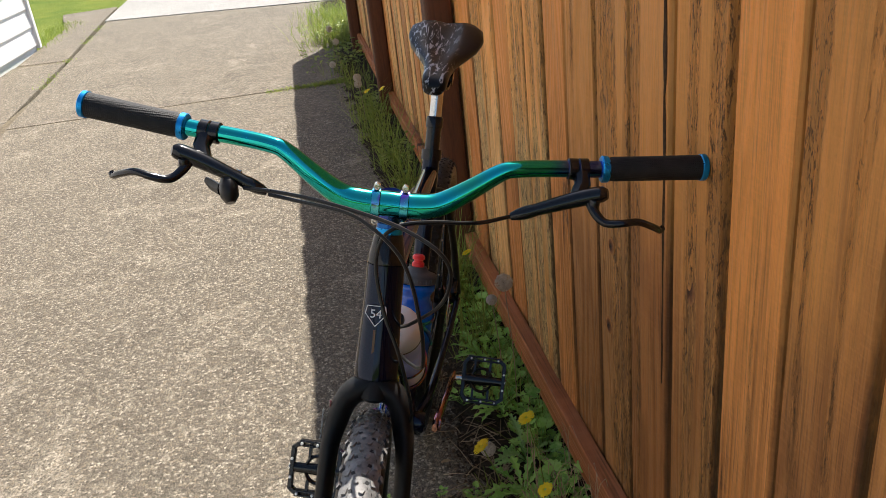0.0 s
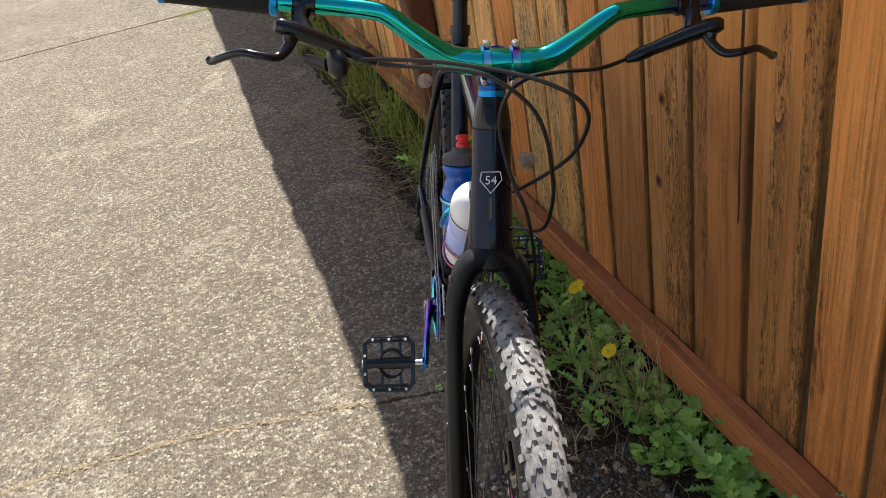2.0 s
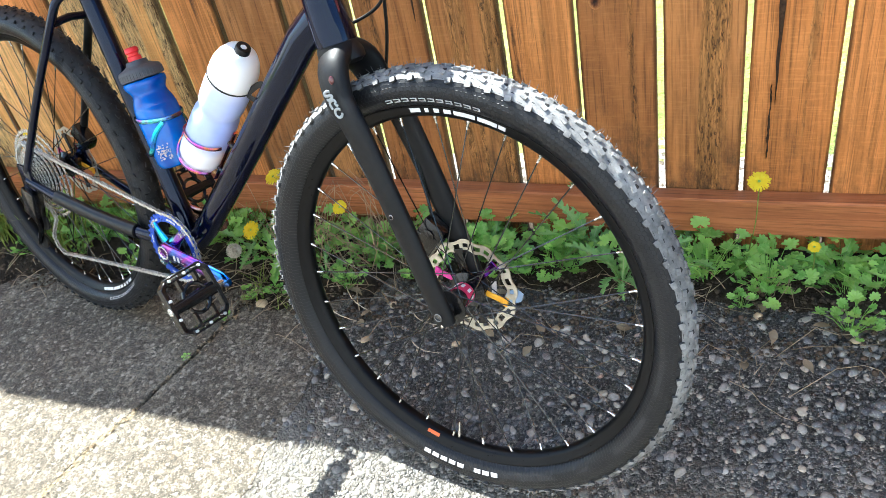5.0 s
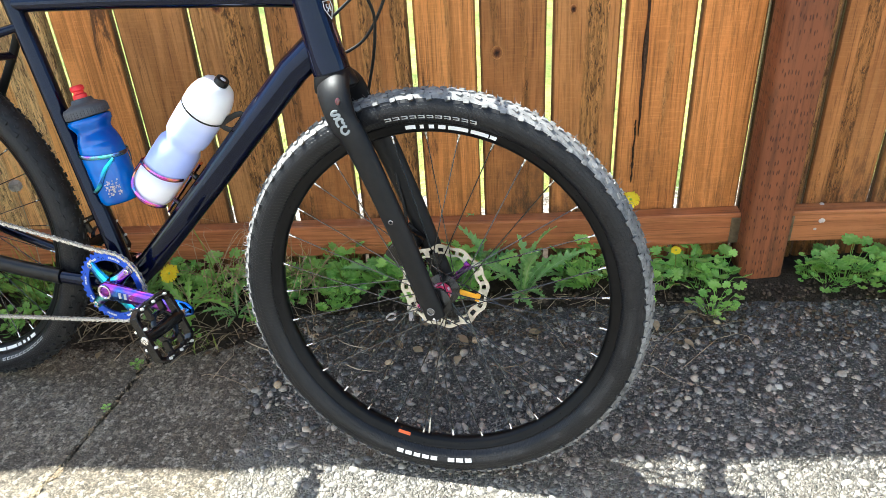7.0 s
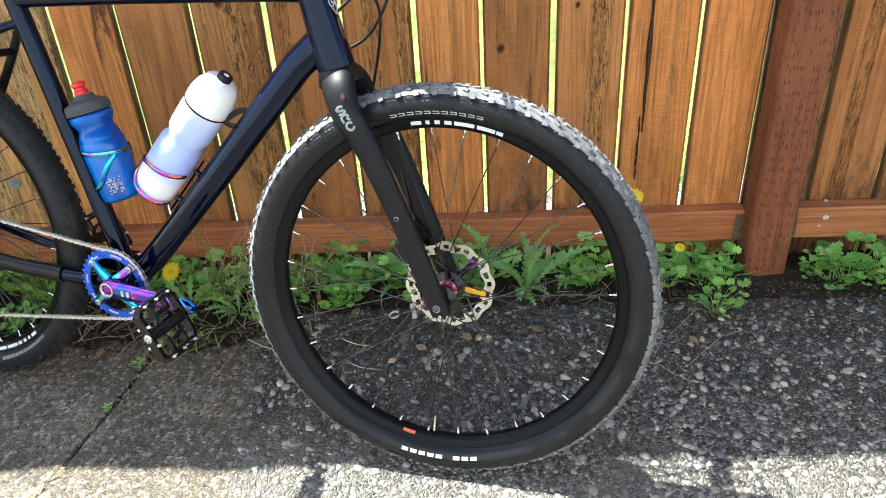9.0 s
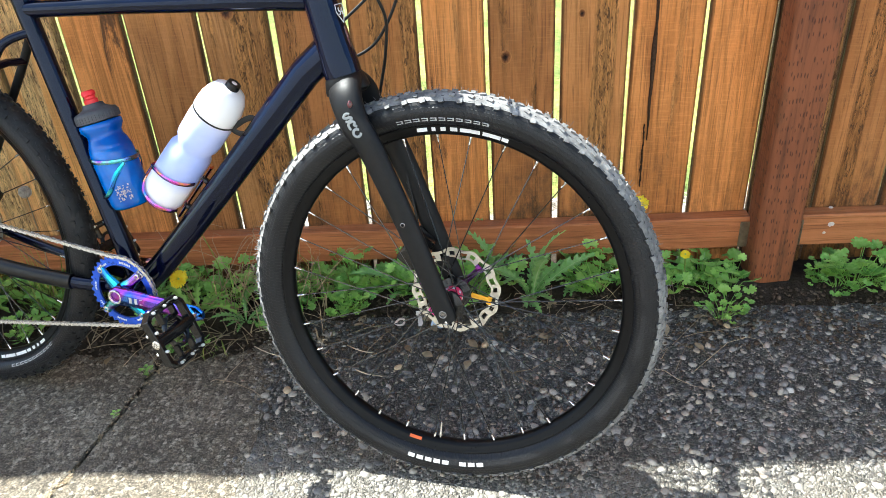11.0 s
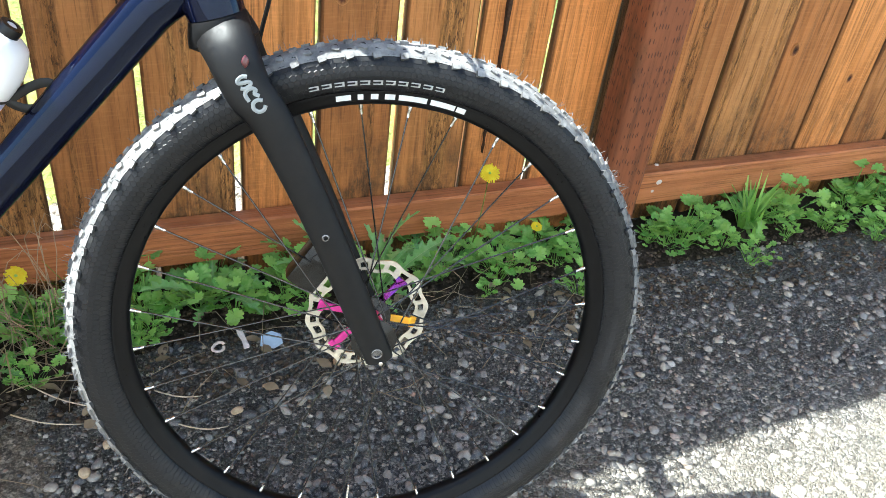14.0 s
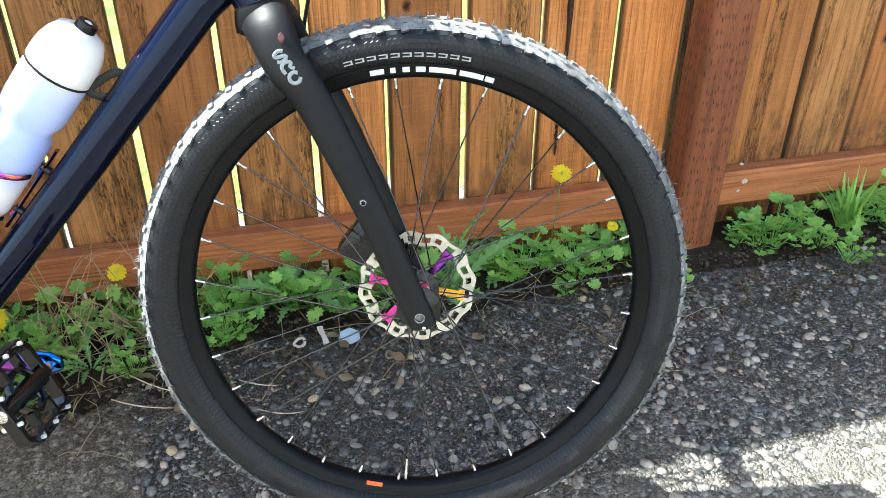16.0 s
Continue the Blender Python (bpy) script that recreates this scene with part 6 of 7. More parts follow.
cage(WHITE_LOW, WHITE_WAY, 0.0402, 1, WHITE_BANDS, oil_pink)


def bottle(name, label, low, way, body, body_mat, body_label, cap, cap_mat, nozzle, noz_mat):
    ob = thing(name, label, "water bottle", BIKE @ along(low, low + way))
    bm = bmesh.new()
    lathe(bm, body, 40)
    part("body", bm, body_mat, ob, body_label, smooth=60)
    bm = bmesh.new()
    lathe(bm, cap, 40)
    part("cap", bm, cap_mat, ob, "screw cap", smooth=50)
    bm = bmesh.new()
    lathe(bm, nozzle, 24)
    part("nozzle", bm, noz_mat, ob, "pull-up drinking nozzle", smooth=50)
    return ob


blue_bottle = bottle("water_bottle", "translucent blue squeeze bottle with grey cap and red nozzle", BLUE_LOW, BLUE_WAY,
    [(0.029, 0.0), (0.036, 0.004), (0.0385, 0.012), (0.0400, 0.050), (0.0404, 0.085), (0.0402, 0.104), (0.0396, 0.1135), (0.0386, 0.1150), (0.0388, 0.1165), (0.0362, 0.126), (0.0328, 0.134), (0.0316, 0.139), (0.0322, 0.143), (0.0358, 0.149), (0.0388, 0.154), (0.0394, 0.160), (0.0380, 0.164), (0.034, 0.165)], bottle_blue, "blue plastic body",
    [(0.034, 0.1655), (0.0394, 0.167), (0.0396, 0.180), (0.0372, 0.185), (0.028, 0.188), (0.0205, 0.192), (0.0185, 0.1985), (0.014, 0.199)], cap_grey,
    [(0.0125, 0.1985), (0.0125, 0.206), (0.0095, 0.208), (0.0095, 0.212), (0.0125, 0.214), (0.0125, 0.220), (0.009, 0.223)], red_silicone)
bm = bmesh.new()
for k in range(40):
    a = k * math.tau / 40
    sweep(bm, [(0.0394 * math.cos(a), 0.0394 * math.sin(a), 0.168), (0.0394 * math.cos(a), 0.0394 * math.sin(a), 0.179)], 0.0009, 5)
part("cap_rib", bm, cap_grey, blue_bottle, "grey grip ribs")
facing = along(BLUE_LOW, BLUE_LOW + BLUE_WAY).inverted().to_3x3() @ Vector((0.35, -1, 0))
turn0 = math.atan2(facing.y, facing.x)
q = random.Random(61)
bm = bmesh.new()
for k in range(58):
    a = turn0 + radians(q.uniform(-8, 32))
    z, w, h = q.uniform(0.018, 0.046), q.uniform(0.0005, 0.0016), q.uniform(0.0006, 0.0018)
    box(bm, -w, w, -0.0004, 0.0004, z - h, z + h, Matrix.Translation((0.0402 * math.cos(a), 0.0402 * math.sin(a), 0)) @ Matrix.Rotation(a + math.pi / 2 + q.uniform(-0.05, 0.05), 4, "Z"))
part("print", bm, pale_print, blue_bottle, "worn silvery print")
white_bottle = bottle("water_bottle", "frosted white squeeze bottle with white cap and strap", WHITE_LOW, WHITE_WAY,
    [(0.025, 0.0), (0.035, 0.004), (0.0390, 0.014), (0.0400, 0.030), (0.0404, 0.082), (0.0402, 0.112), (0.0394, 0.126), (0.0356, 0.1335), (0.0332, 0.139), (0.0338, 0.145), (0.0384, 0.154), (0.0396, 0.164), (0.0400, 0.196), (0.0396, 0.212), (0.0380, 0.2185)], bottle_white, "frosted bluish-white body",
    [(0.0386, 0.2190), (0.0402, 0.2205), (0.0402, 0.233), (0.0390, 0.246), (0.0352, 0.260), (0.0282, 0.273), (0.017, 0.279), (0.013, 0.280)], cap_white,
    [(0.0125, 0.2795), (0.0125, 0.287), (0.0115, 0.290), (0.006, 0.2905), (0.0055, 0.288)], black_plastic)
bm = bmesh.new()
lathe(bm, [(0.0052, 0.284), (0.0052, 0.2895), (0.0035, 0.2905)], 14)
part("nozzle_tip", bm, cap_white, white_bottle, "white nozzle centre")
bm = bmesh.new()
lathe(bm, [(0.0380, 0.2170), (0.0408, 0.2173), (0.0408, 0.2197), (0.0380, 0.2200)], 40)
tube_side = along(WHITE_LOW, WHITE_LOW + WHITE_WAY).inverted().to_3x3() @ Vector((0.778, 0, -0.628))
strap = curve_points([tube_side * d + Vector((0, 0, h)) for d, h in ((0.0395, 0.2200), (0.044, 0.236), (0.051, 0.254), (0.060, 0.264), (0.069, 0.261), (0.071, 0.246), (0.062, 0.228), (0.050, 0.2205), (0.0395, 0.2185))], 5)
sweep(bm, strap, [(0.0050, 0.0010)] * len(strap), 8, tube_side.cross(Vector((0, 0, 1))))
part("strap", bm, black_plastic, white_bottle, "black retaining strap loop")

# ---- gravel ----
def ico(sub):
    bm = bmesh.new()
    bmesh.ops.create_icosphere(bm, subdivisions=sub, radius=1.0)
    v = np.array([q.co[:] for q in bm.verts])
    f = np.array([[q.index for q in g.verts] for g in bm.faces])
    bm.free()
    return v, f


def stone_points(base, r, rng):
    """An uneven rounded stone: a squashed ball with a few flattened sides."""
    v = base.copy()
    for _ in range(6):
        d = rng.normal(size=3)
        d /= np.linalg.norm(d)
        h = v @ d
        cut = rng.uniform(0.48, 0.82)
        over = np.maximum(h - cut, 0)
        v = v - np.outer(over * 0.8, d)
    v = v * np.array([rng.uniform(0.85, 1.35), rng.uniform(0.7, 1.05), rng.uniform(0.45, 0.75)]) * r
    a = rng.uniform(0, math.tau)
    c, s = math.cos(a), math.sin(a)
    tilt = rng.normal(0, 0.22)
    x, y, z = v.T
    x, z = x * math.cos(tilt) + z * math.sin(tilt), z * math.cos(tilt) - x * math.sin(tilt)
    return np.stack([x * c - y * s, x * s + y * c, z], 1)


def gravel(name, label, x0, x1, y0, y1, count, sizes, seed, sub_large, material=None, category="gravel"):
    rng = np.random.default_rng(seed)
    small, large = ico(1), ico(2)
    verts, faces, total = [], [], 0
    for _ in range(count):
        x, y = rng.uniform(x0, x1), rng.uniform(y0, y1)
        if material:
            base = small
            r = float(np.clip(rng.lognormal(math.log(sizes[0]), 0.5), sizes[1], sizes[2]))
            lift = 0.010 * min(1, max(0, (y - 0.27) / 0.15)) + 0.006 * noise.noise((x * 5, y * 5, 2.0))
            p = stone_points(base[0], r, rng) + (x, y, lift)
            verts.append(p)
            faces.append(base[1] + total)
            total += len(p)
            continue
        over = -0.40 + 0.03 * math.sin(y * 23) - x
        if over > 0 and y < 0.34 and rng.random() > 0.5 * math.exp(-over / 0.03):
            continue
        if y > 0.455 + 0.03 * math.sin(x * 7.0):
            continue
        r = float(np.clip(rng.lognormal(math.log(sizes[0]), 0.52), sizes[1], sizes[2]))
        base = large if r > sub_large else small
        p = stone_points(base[0], r, rng) + (x, y, (-0.0042 if over <= 0 else -0.003) - r * (0.30 - 0.26 * min(1.0, max(0.0, (y + 0.12) / 0.14))))
        verts.append(p)
        faces.append(base[1] + total)
        total += len(p)
    me = bpy.data.meshes.new(name)
    me.from_pydata(np.concatenate(verts).tolist(), [], [q for f in faces for q in f.tolist()])
    me.materials.append(material or gravel_mat)
    me.shade_smooth()
    return tagged(new(name, me), label, category, kind="stuff")


gravel("gravel", "small rounded grey and tan river pebbles", -0.55, 1.75, -0.75, 0.49, 26000, (0.0038, 0.0018, 0.0120), 11, 0.0075)
gravel("leaf_litter", "dark crumbs of soil and leaf litter by the fence", -2.2, 2.2, 0.27, 0.56, 9000, (0.0034, 0.0015, 0.008), 12, 1.0, litter_mat, "soil")
rng = np.random.default_rng(21)
PEBBLES = []
for k in range(10):
    v, f = ico(2)
    me = bpy.data.meshes.new("pebble")
    me.from_pydata(stone_points(v, 1.0, rng).tolist(), [], f.tolist())
    me.materials.append(pebble_mat)
    me.shade_smooth()
    PEBBLES.append(me)
TAN_ME = []
for me in PEBBLES[:3]:
    me = me.copy()
    me.materials.clear()
    me.materials.append(tan_stone_mat)
    TAN_ME.append(me)
for k in range(280):
    x, y = rng.uniform(-0.38, 0.95), rng.uniform(-0.12, 0.38)
    r = 0.0055 + 0.0065 * rng.random() ** 2
    o = new("pebble", PEBBLES[k % 10])
    o.parent = gravel_bed
    o.matrix_basis = pose(x, y, -0.006 - r * 0.18, rng.uniform(-9, 9), rng.uniform(-9, 9), rng.uniform(0, 360)) @ Matrix.Scale(r, 4)

# ---- plants ----
def leaf_disc(radius, lobes, seed, cup=0.25):
    """A rounded lobed leaf, its stalk end at the origin, lying towards +x."""
    r = random.Random(seed)
    bm = bmesh.new()
    mid = bm.verts.new((radius * 0.25, 0, -radius * 0.08))
    n = lobes * 4
    ring = []
    for k in range(n + 1):
        a = radians(-150 + 300 * k / n)
        lobe = 0.86 + 0.16 * abs(math.sin(k * math.pi / 4)) + r.uniform(-0.03, 0.03)
        if k % 4 == 0:
            lobe -= 0.09
        rr = radius * lobe * (0.92 + 0.12 * math.cos(a))
        x, y = radius * 0.35 + rr * math.cos(a), rr * math.sin(a)
        ring.append((x, y, cup * (x * x + y * y) / radius * 0.5 + r.uniform(-0.05, 0.05) * radius))
    half = [bm.verts.new((0.6 * x + 0.4 * mid.co.x, 0.6 * y, 0.35 * z - radius * 0.02 * (i % 2))) for i, (x, y, z) in enumerate(ring)]
    full = [bm.verts.new(p) for p in ring]
    for k in range(n):
        bm.faces.new((mid, half[k], half[k + 1]))
        bm.faces.new((half[k], full[k], full[k + 1], half[k + 1]))
    return mesh_of("leaf", bm, leaf_green, 180)


def leaf_toothed(length, width, lobes, seed, material, arch=0.5, droop=0.6):
    """A long leaf cut into pointed lobes, rising from the origin towards +x and bending over."""
    r = random.Random(seed)
    bm = bmesh.new()
    n = lobes * 4
    rows = []
    for k in range(n + 1):
        t = k / n
        env = (math.sin(math.pi * min(1, t * 0.92 + 0.06)) ** 0.8) * (0.35 + 0.65 * t if t < 0.6 else 1.0)
        ph = k % 4
        cut = (0.36, 0.72, 1.0, 0.52)[ph]
        w = width * env * cut * r.uniform(0.85, 1.1)
        x = length * t
        z = length * (arch * t - droop * t * t)
        back = length * 0.035 * (ph in (2,))
        lift = w * 0.35
        jig = lambda: r.uniform(-0.06, 0.06) * width
        rows.append([bm.verts.new((x + back, -w, z + lift + jig())), bm.verts.new((x, -w * 0.45, z + lift * 0.3)), bm.verts.new((x, -0.045 * width * (1.15 - t), z - w * 0.05)), bm.verts.new((x, 0.045 * width * (1.15 - t), z - w * 0.05)), bm.verts.new((x, w * 0.45, z + lift * 0.3)), bm.verts.new((x + back, w, z + lift + jig()))])
    for a, b in zip(rows, rows[1:]):
        for k in range(5):
            bm.faces.new((a[k], b[k], b[k + 1], a[k + 1])).material_index = k == 2
    me = mesh_of("leaf", bm, material, 180)
    me.materials.append(leaf_rib)
    return me


ROUND = [leaf_disc(0.0190, 8, 1), leaf_disc(0.0235, 9, 2), leaf_disc(0.0140, 7, 3), leaf_disc(0.0205, 8, 4, 0.5)]
LONG = [leaf_toothed(0.16, 0.023, 9, 5, leaf_dark, 0.9, 0.75), leaf_toothed(0.20, 0.025, 11, 6, leaf_dark, 0.95, 0.60), leaf_toothed(0.13, 0.022, 9, 7, leaf_dark, 0.6, 0.7), leaf_toothed(0.12, 0.020, 5, 8, leaf_green, 0.7, 0.8), leaf_toothed(0.15, 0.022, 6, 9, leaf_green, 0.9, 0.9)]


def stalks(bm, base, tip, width):
    mid = (Vector(base) + Vector(tip)) / 2 + Vector((0, 0, 0.012))
    sweep(bm, [base, mid, tip], [width, width * 0.85, width * 0.7], 4)


def round_plant(seed, count, spread, height):
    r = random.Random(seed)
    ob = thing("geranium_weed", "low weed with round lobed bright green leaves by the fence", "weed", group="weeds along the fence")
    bm = bmesh.new()
    spots = []
    for k in range(count):
        a, d = r.uniform(0, math.tau), spread * math.sqrt(r.random())
        tip = Vector((d * math.cos(a), d * math.sin(a), height * r.uniform(0.25, 1.0) * (1.1 - 0.5 * d / spread)))
        stalks(bm, (0.2 * tip.x, 0.2 * tip.y, 0.0), tip, 0.0011)
        spots.append((tip, a))
    part("stem", bm, leaf_green, ob)["kind"] = "stuff"
    for tip, a in spots:
        part("leaf", ROUND[r.randrange(4)], None, ob, "", Matrix.Translation(tip) @ Matrix.Rotation(a + r.uniform(-0.8, 0.8), 4, "Z") @ Matrix.Rotation(r.uniform(-0.7, 0.25), 4, "Y") @ Matrix.Rotation(r.uniform(-0.4, 0.4), 4, "X") @ Matrix.Scale(r.uniform(0.75, 1.25), 4))
    return ob


def rosette(seed, count, kinds, lift, label, name="thistle"):
    r = random.Random(seed)
    ob = thing(name, label, "weed", group="weeds along the fence")
    bm = bmesh.new()
    lathe(bm, [(0.006, -0.01), (0.007, 0.004), (0.004, 0.014)], 8)
    part("crown", bm, leaf_dark, ob)
    for k in range(count):
        a = k * 2.4 + r.uniform(-0.3, 0.3)
        part("leaf", LONG[r.choice(kinds)], None, ob, "", Matrix.Rotation(a, 4, "Z") @ Matrix.Translation((0.004, 0, 0.006)) @ Matrix.Rotation(-radians(lift * r.uniform(0.3, 1.2)), 4, "Y") @ Matrix.Rotation(r.uniform(-0.3, 0.3), 4, "X") @ Matrix.Scale(r.uniform(0.7, 1.1), 4))
    return ob


def blade(bm, base, a, length, width, lean, droop):
    rows = []
    way = Vector((math.cos(a), math.sin(a), 0))
    side = Vector((-way.y, way.x, 0))
    for k in range(5):
        t = k / 4
        p = Vector(base) + way * (length * (lean * t + droop * t * t)) + Vector((0, 0, length * (t - 0.45 * droop * t * t)))
        w = width * (1 - t) ** 0.7 * 0.5 + 0.0002
        rows.append((bm.verts.new(p - side * w), bm.verts.new(p + side * w)))
    for p, q in zip(rows, rows[1:]):
        bm.faces.new((p[0], p[1], q[1], q[0]))


def grass_clump(seed, count, spread, height, material=None, wide=1.0):
    r = random.Random(seed)
    bm = bmesh.new()
    for k in range(count):
        a, d = r.uniform(0, math.tau), spread * r.random()
        blade(bm, (d * math.cos(a), d * math.sin(a), -0.005), r.uniform(0, math.tau), height * r.uniform(0.4, 1.0), wide * r.uniform(0.002, 0.0045), r.uniform(0.05, 0.45), r.uniform(0.0, 0.6))
    return tagged(new("grass_clump", mesh_of("grass_clump", bm, material or grass_mat, 180)), "clump of long green and yellowing grass blades", "grass", kind="stuff")


def dandelion(x, y, z, head=0.019, lean=(0, 0), seed=0, puff=False, base=None):
    r = random.Random(seed)
    foot = Vector(base or (x - lean[0], y - lean[1], -0.005))
    top = Vector((x, y, z))
    ob = thing("dandelion_clock" if puff else "dandelion", "pale seeded dandelion clock on a thin stalk" if puff else "yellow dandelion flower on a thin green stalk", "flower", Matrix.Translation(foot), group="dandelions")
    bm = bmesh.new()
    d = top - foot
    sweep(bm, curve_points([(0, 0, 0), d * 0.5 + Vector((0.008, 0.004, 0.01)), d], 5), 0.0013, 6, (0.2, 0.1, 1))
    part("stalk", bm, grass_mat if not puff else dry_mat, ob)
    bm = bmesh.new()
    tilt = Vector((r.uniform(-0.25, 0.15), -0.55 + r.uniform(-0.2, 0.2), 1)).normalized()
    if puff:
        for k in range(240):
            w = Vector((r.gauss(0, 1), r.gauss(0, 1), r.gauss(0, 1))).normalized()
            e = d + w * head * r.uniform(0.9, 1.05)
            sweep(bm, [d + w * head * 0.15, e], 0.00035, 3, w.orthogonal())
            u = w.orthogonal().normalized()
            t = w.cross(u)
            for j in range(5):
                b = r.uniform(0, math.tau)
                tip = e + (u * math.cos(b) + t * math.sin(b)) * 0.005 + w * 0.0015
                q = (u * -math.sin(b) + t * math.cos(b)) * 0.0009
                bm.faces.new([bm.verts.new(e), bm.verts.new(tip - q), bm.verts.new(tip + q)])
        part("seed_head", bm, fluff_mat, ob, "fluffy white seed head", smooth=0)
    else:
        m = along(d, d + tilt)
        for layer in range(4):
            n = (30, 26, 20, 14)[layer]
            reach = head * (1.0, 0.84, 0.62, 0.38)[layer]
            rise = (0.10, 0.28, 0.5, 0.8)[layer]
            for k in range(n):
                a = (k + 0.5 * layer) * math.tau / n + r.uniform(-0.06, 0.06)
                rr = reach * r.uniform(0.88, 1.08)
                w = 0.0017
                c, s = math.cos(a), math.sin(a)
                pts = [(0.15, 0.0), (0.6, rise * 0.75), (1.0, rise * (0.9 if layer else 0.6))]
                rows = []
                for t, h in pts:
                    p = Vector((c * rr * t, s * rr * t, 0.002 + h * rr))
                    q = Vector((-s, c, 0)) * w * (0.6 + 0.4 * t)
                    rows.append((bm.verts.new(m @ (p - q)), bm.verts.new(m @ (p + q))))
                for p, q in zip(rows, rows[1:]):
                    bm.faces.new((p[0], p[1], q[1], q[0]))
        part("flower_head", bm, petal_mat, ob, "many-petalled yellow flower head", smooth=0)
        bm = bmesh.new()
        lathe(bm, [(0.0015, -0.008), (0.006, -0.004), (0.0075, 0.003), (0.004, 0.004)], 10, m)
        part("sepal", bm, leaf_green, ob)
    return ob


ROUNDS = [round_plant(31, 22, 0.085, 0.12), round_plant(32, 26, 0.10, 0.15), round_plant(33, 17, 0.07, 0.09), round_plant(34, 24, 0.09, 0.175)]
spots = []
r = random.Random(44)
x = -1.55
while x < 2.6:
    dense = 1.0 if (-0.45 < x < 0.35 or 0.45 < x < 0.72 or x > 0.82) else 0.42
    if r.random() < dense and not 0.70 < x < 0.82:
        spots.append((x + r.uniform(-0.03, 0.03), r.uniform(0.43, 0.535), r.uniform(0.7, 1.1)))
    if r.random() < (0.5 if x > 0.8 else 0.28) * dense:
        spots.append((x + r.uniform(-0.04, 0.04), r.uniform(0.36, 0.43), r.uniform(0.45, 0.7)))
    if r.random() < 0.6 and not 0.70 < x < 0.82:
        spots.append((x + r.uniform(-0.03, 0.03), r.uniform(0.47, 0.54), r.uniform(0.8, 1.15)))
    x += 0.058
spots = [q for q in spots if math.hypot(q[0] - 0.185, q[1] - 0.44) > 0.095 and not 0.68 < q[0] < 0.84 and not 1.10 < q[0] < 1.24 and (q[0] < 0.45 or r.random() < 0.92) and not (-0.25 < q[0] < 0.42 and q[1] < 0.43)]
for k, (x, y, s) in enumerate(spots):
    m = pose(x, y, 0.004, 0, 0, r.uniform(0, 360)) @ Matrix.Scale(s, 4)
    if k < 4:
        ROUNDS[k].matrix_basis = m
    else:
        copy_thing(ROUNDS[k % 4], m)
for x, y, size in ((-0.690, 0.235, 0.26), (-0.712, 0.105, 0.17), (-0.655, 0.31, 0.45), (-0.60, 0.335, 0.5)):
    copy_thing(ROUNDS[2], pose(x, y, 0.0, 0, 0, r.uniform(0, 360)) @ Matrix.Scale(size, 4))
THISTLES = [rosette(51, 18, (0, 1, 1, 2), 52, "spiny dark green thistle with long toothed leaves"), rosette(52, 11, (0, 2, 2), 22, "spiny dark green thistle with long toothed leaves"), rosette(53, 12, (3, 4, 4), 28, "dandelion plant with toothed green leaves", "dandelion_plant")]
for k, (x, y, kind, s, turn) in enumerate(((0.185, 0.44, 0, 0.92, 10), (-0.12, 0.50, 1, 0.85, 60), (-0.62, 0.42, 2, 0.8, 0), (0.10, 0.52, 0, 0.85, 200), (0.60, 0.50, 2, 1.0, 140), (1.18, 0.49, 2, 1.15, 90), (-0.73, 0.46, 1, 0.9, 170), (-0.95, 0.45, 2, 1.0, 250), (-0.42, 0.47, 2, 0.8, 30), (0.30, 0.50, 1, 0.8, 300), (-1.2, 0.46, 2, 1.1, 60), (1.75, 0.5, 2, 1.0, 10), (-1.8, 0.45, 2, 1.2, 80), (-0.5, 0.40, 1, 0.6, 80))):
    m = pose(x, y, 0.008, 0, 0, turn) @ Matrix.Scale(s, 4)
    if k in (0, 1, 2):
        THISTLES[k].matrix_basis = m
    else:
        copy_thing(THISTLES[kind], m)
for k, (x, y, n, spread, h) in enumerate(((-1.0, 0.46, 60, 0.08, 0.22), (-1.3, 0.43, 60, 0.08, 0.28), (-0.76, 0.50, 40, 0.05, 0.20), (-1.55, 0.44, 80, 0.08, 0.30), (-2.25, 0.46, 120, 0.10, 0.36), (-2.75, 0.44, 130, 0.10, 0.38), (-3.2, 0.44, 130, 0.11, 0.40), (0.42, 0.53, 14, 0.03, 0.15), (1.6, 0.52, 30, 0.05, 0.16), (-1.66, 0.46, 190, 0.075, 0.42), (-1.95, 0.47, 70, 0.08, 0.24), (-1.38, 0.50, 50, 0.06, 0.26), (-1.15, 0.52, 40, 0.05, 0.20), (-0.86, 0.53, 26, 0.05, 0.16), (-0.33, 0.52, 16, 0.03, 0.22), (-0.24, 0.53, 12, 0.03, 0.17), (-3.75, 0.42, 150, 0.13, 0.34), (-4.2, 0.42, 140, 0.13, 0.36), (-5.2, 0.40, 80, 0.15, 0.25), (-5.7, 0.36, 90, 0.2, 0.22), (-2.6, 0.5, 50, 0.08, 0.16), (1.32, 0.52, 24, 0.04, 0.13), (-0.66, 0.33, 26, 0.04, 0.07), (-0.55, 0.31, 18, 0.04, 0.06))):
    g = grass_clump(60 + k, n, spread, h)
    g.location = (x, y, 0.0)
tuft = grass_clump(79, 46, 0.03, 0.17, leaf_green, 4.0)
tuft.location = (1.17, 0.49, 0.0)
tagged(tuft, "broad-bladed bright green tuft beside the fence rail", "grass", kind="stuff")
dry = grass_clump(80, 60, 0.16, 0.16, dry_mat)
dry.location = (-0.40, 0.44, 0.0)
tagged(dry, "dry brown grass stalks among the weeds", "grass")
bm = bmesh.new()
q = random.Random(83)
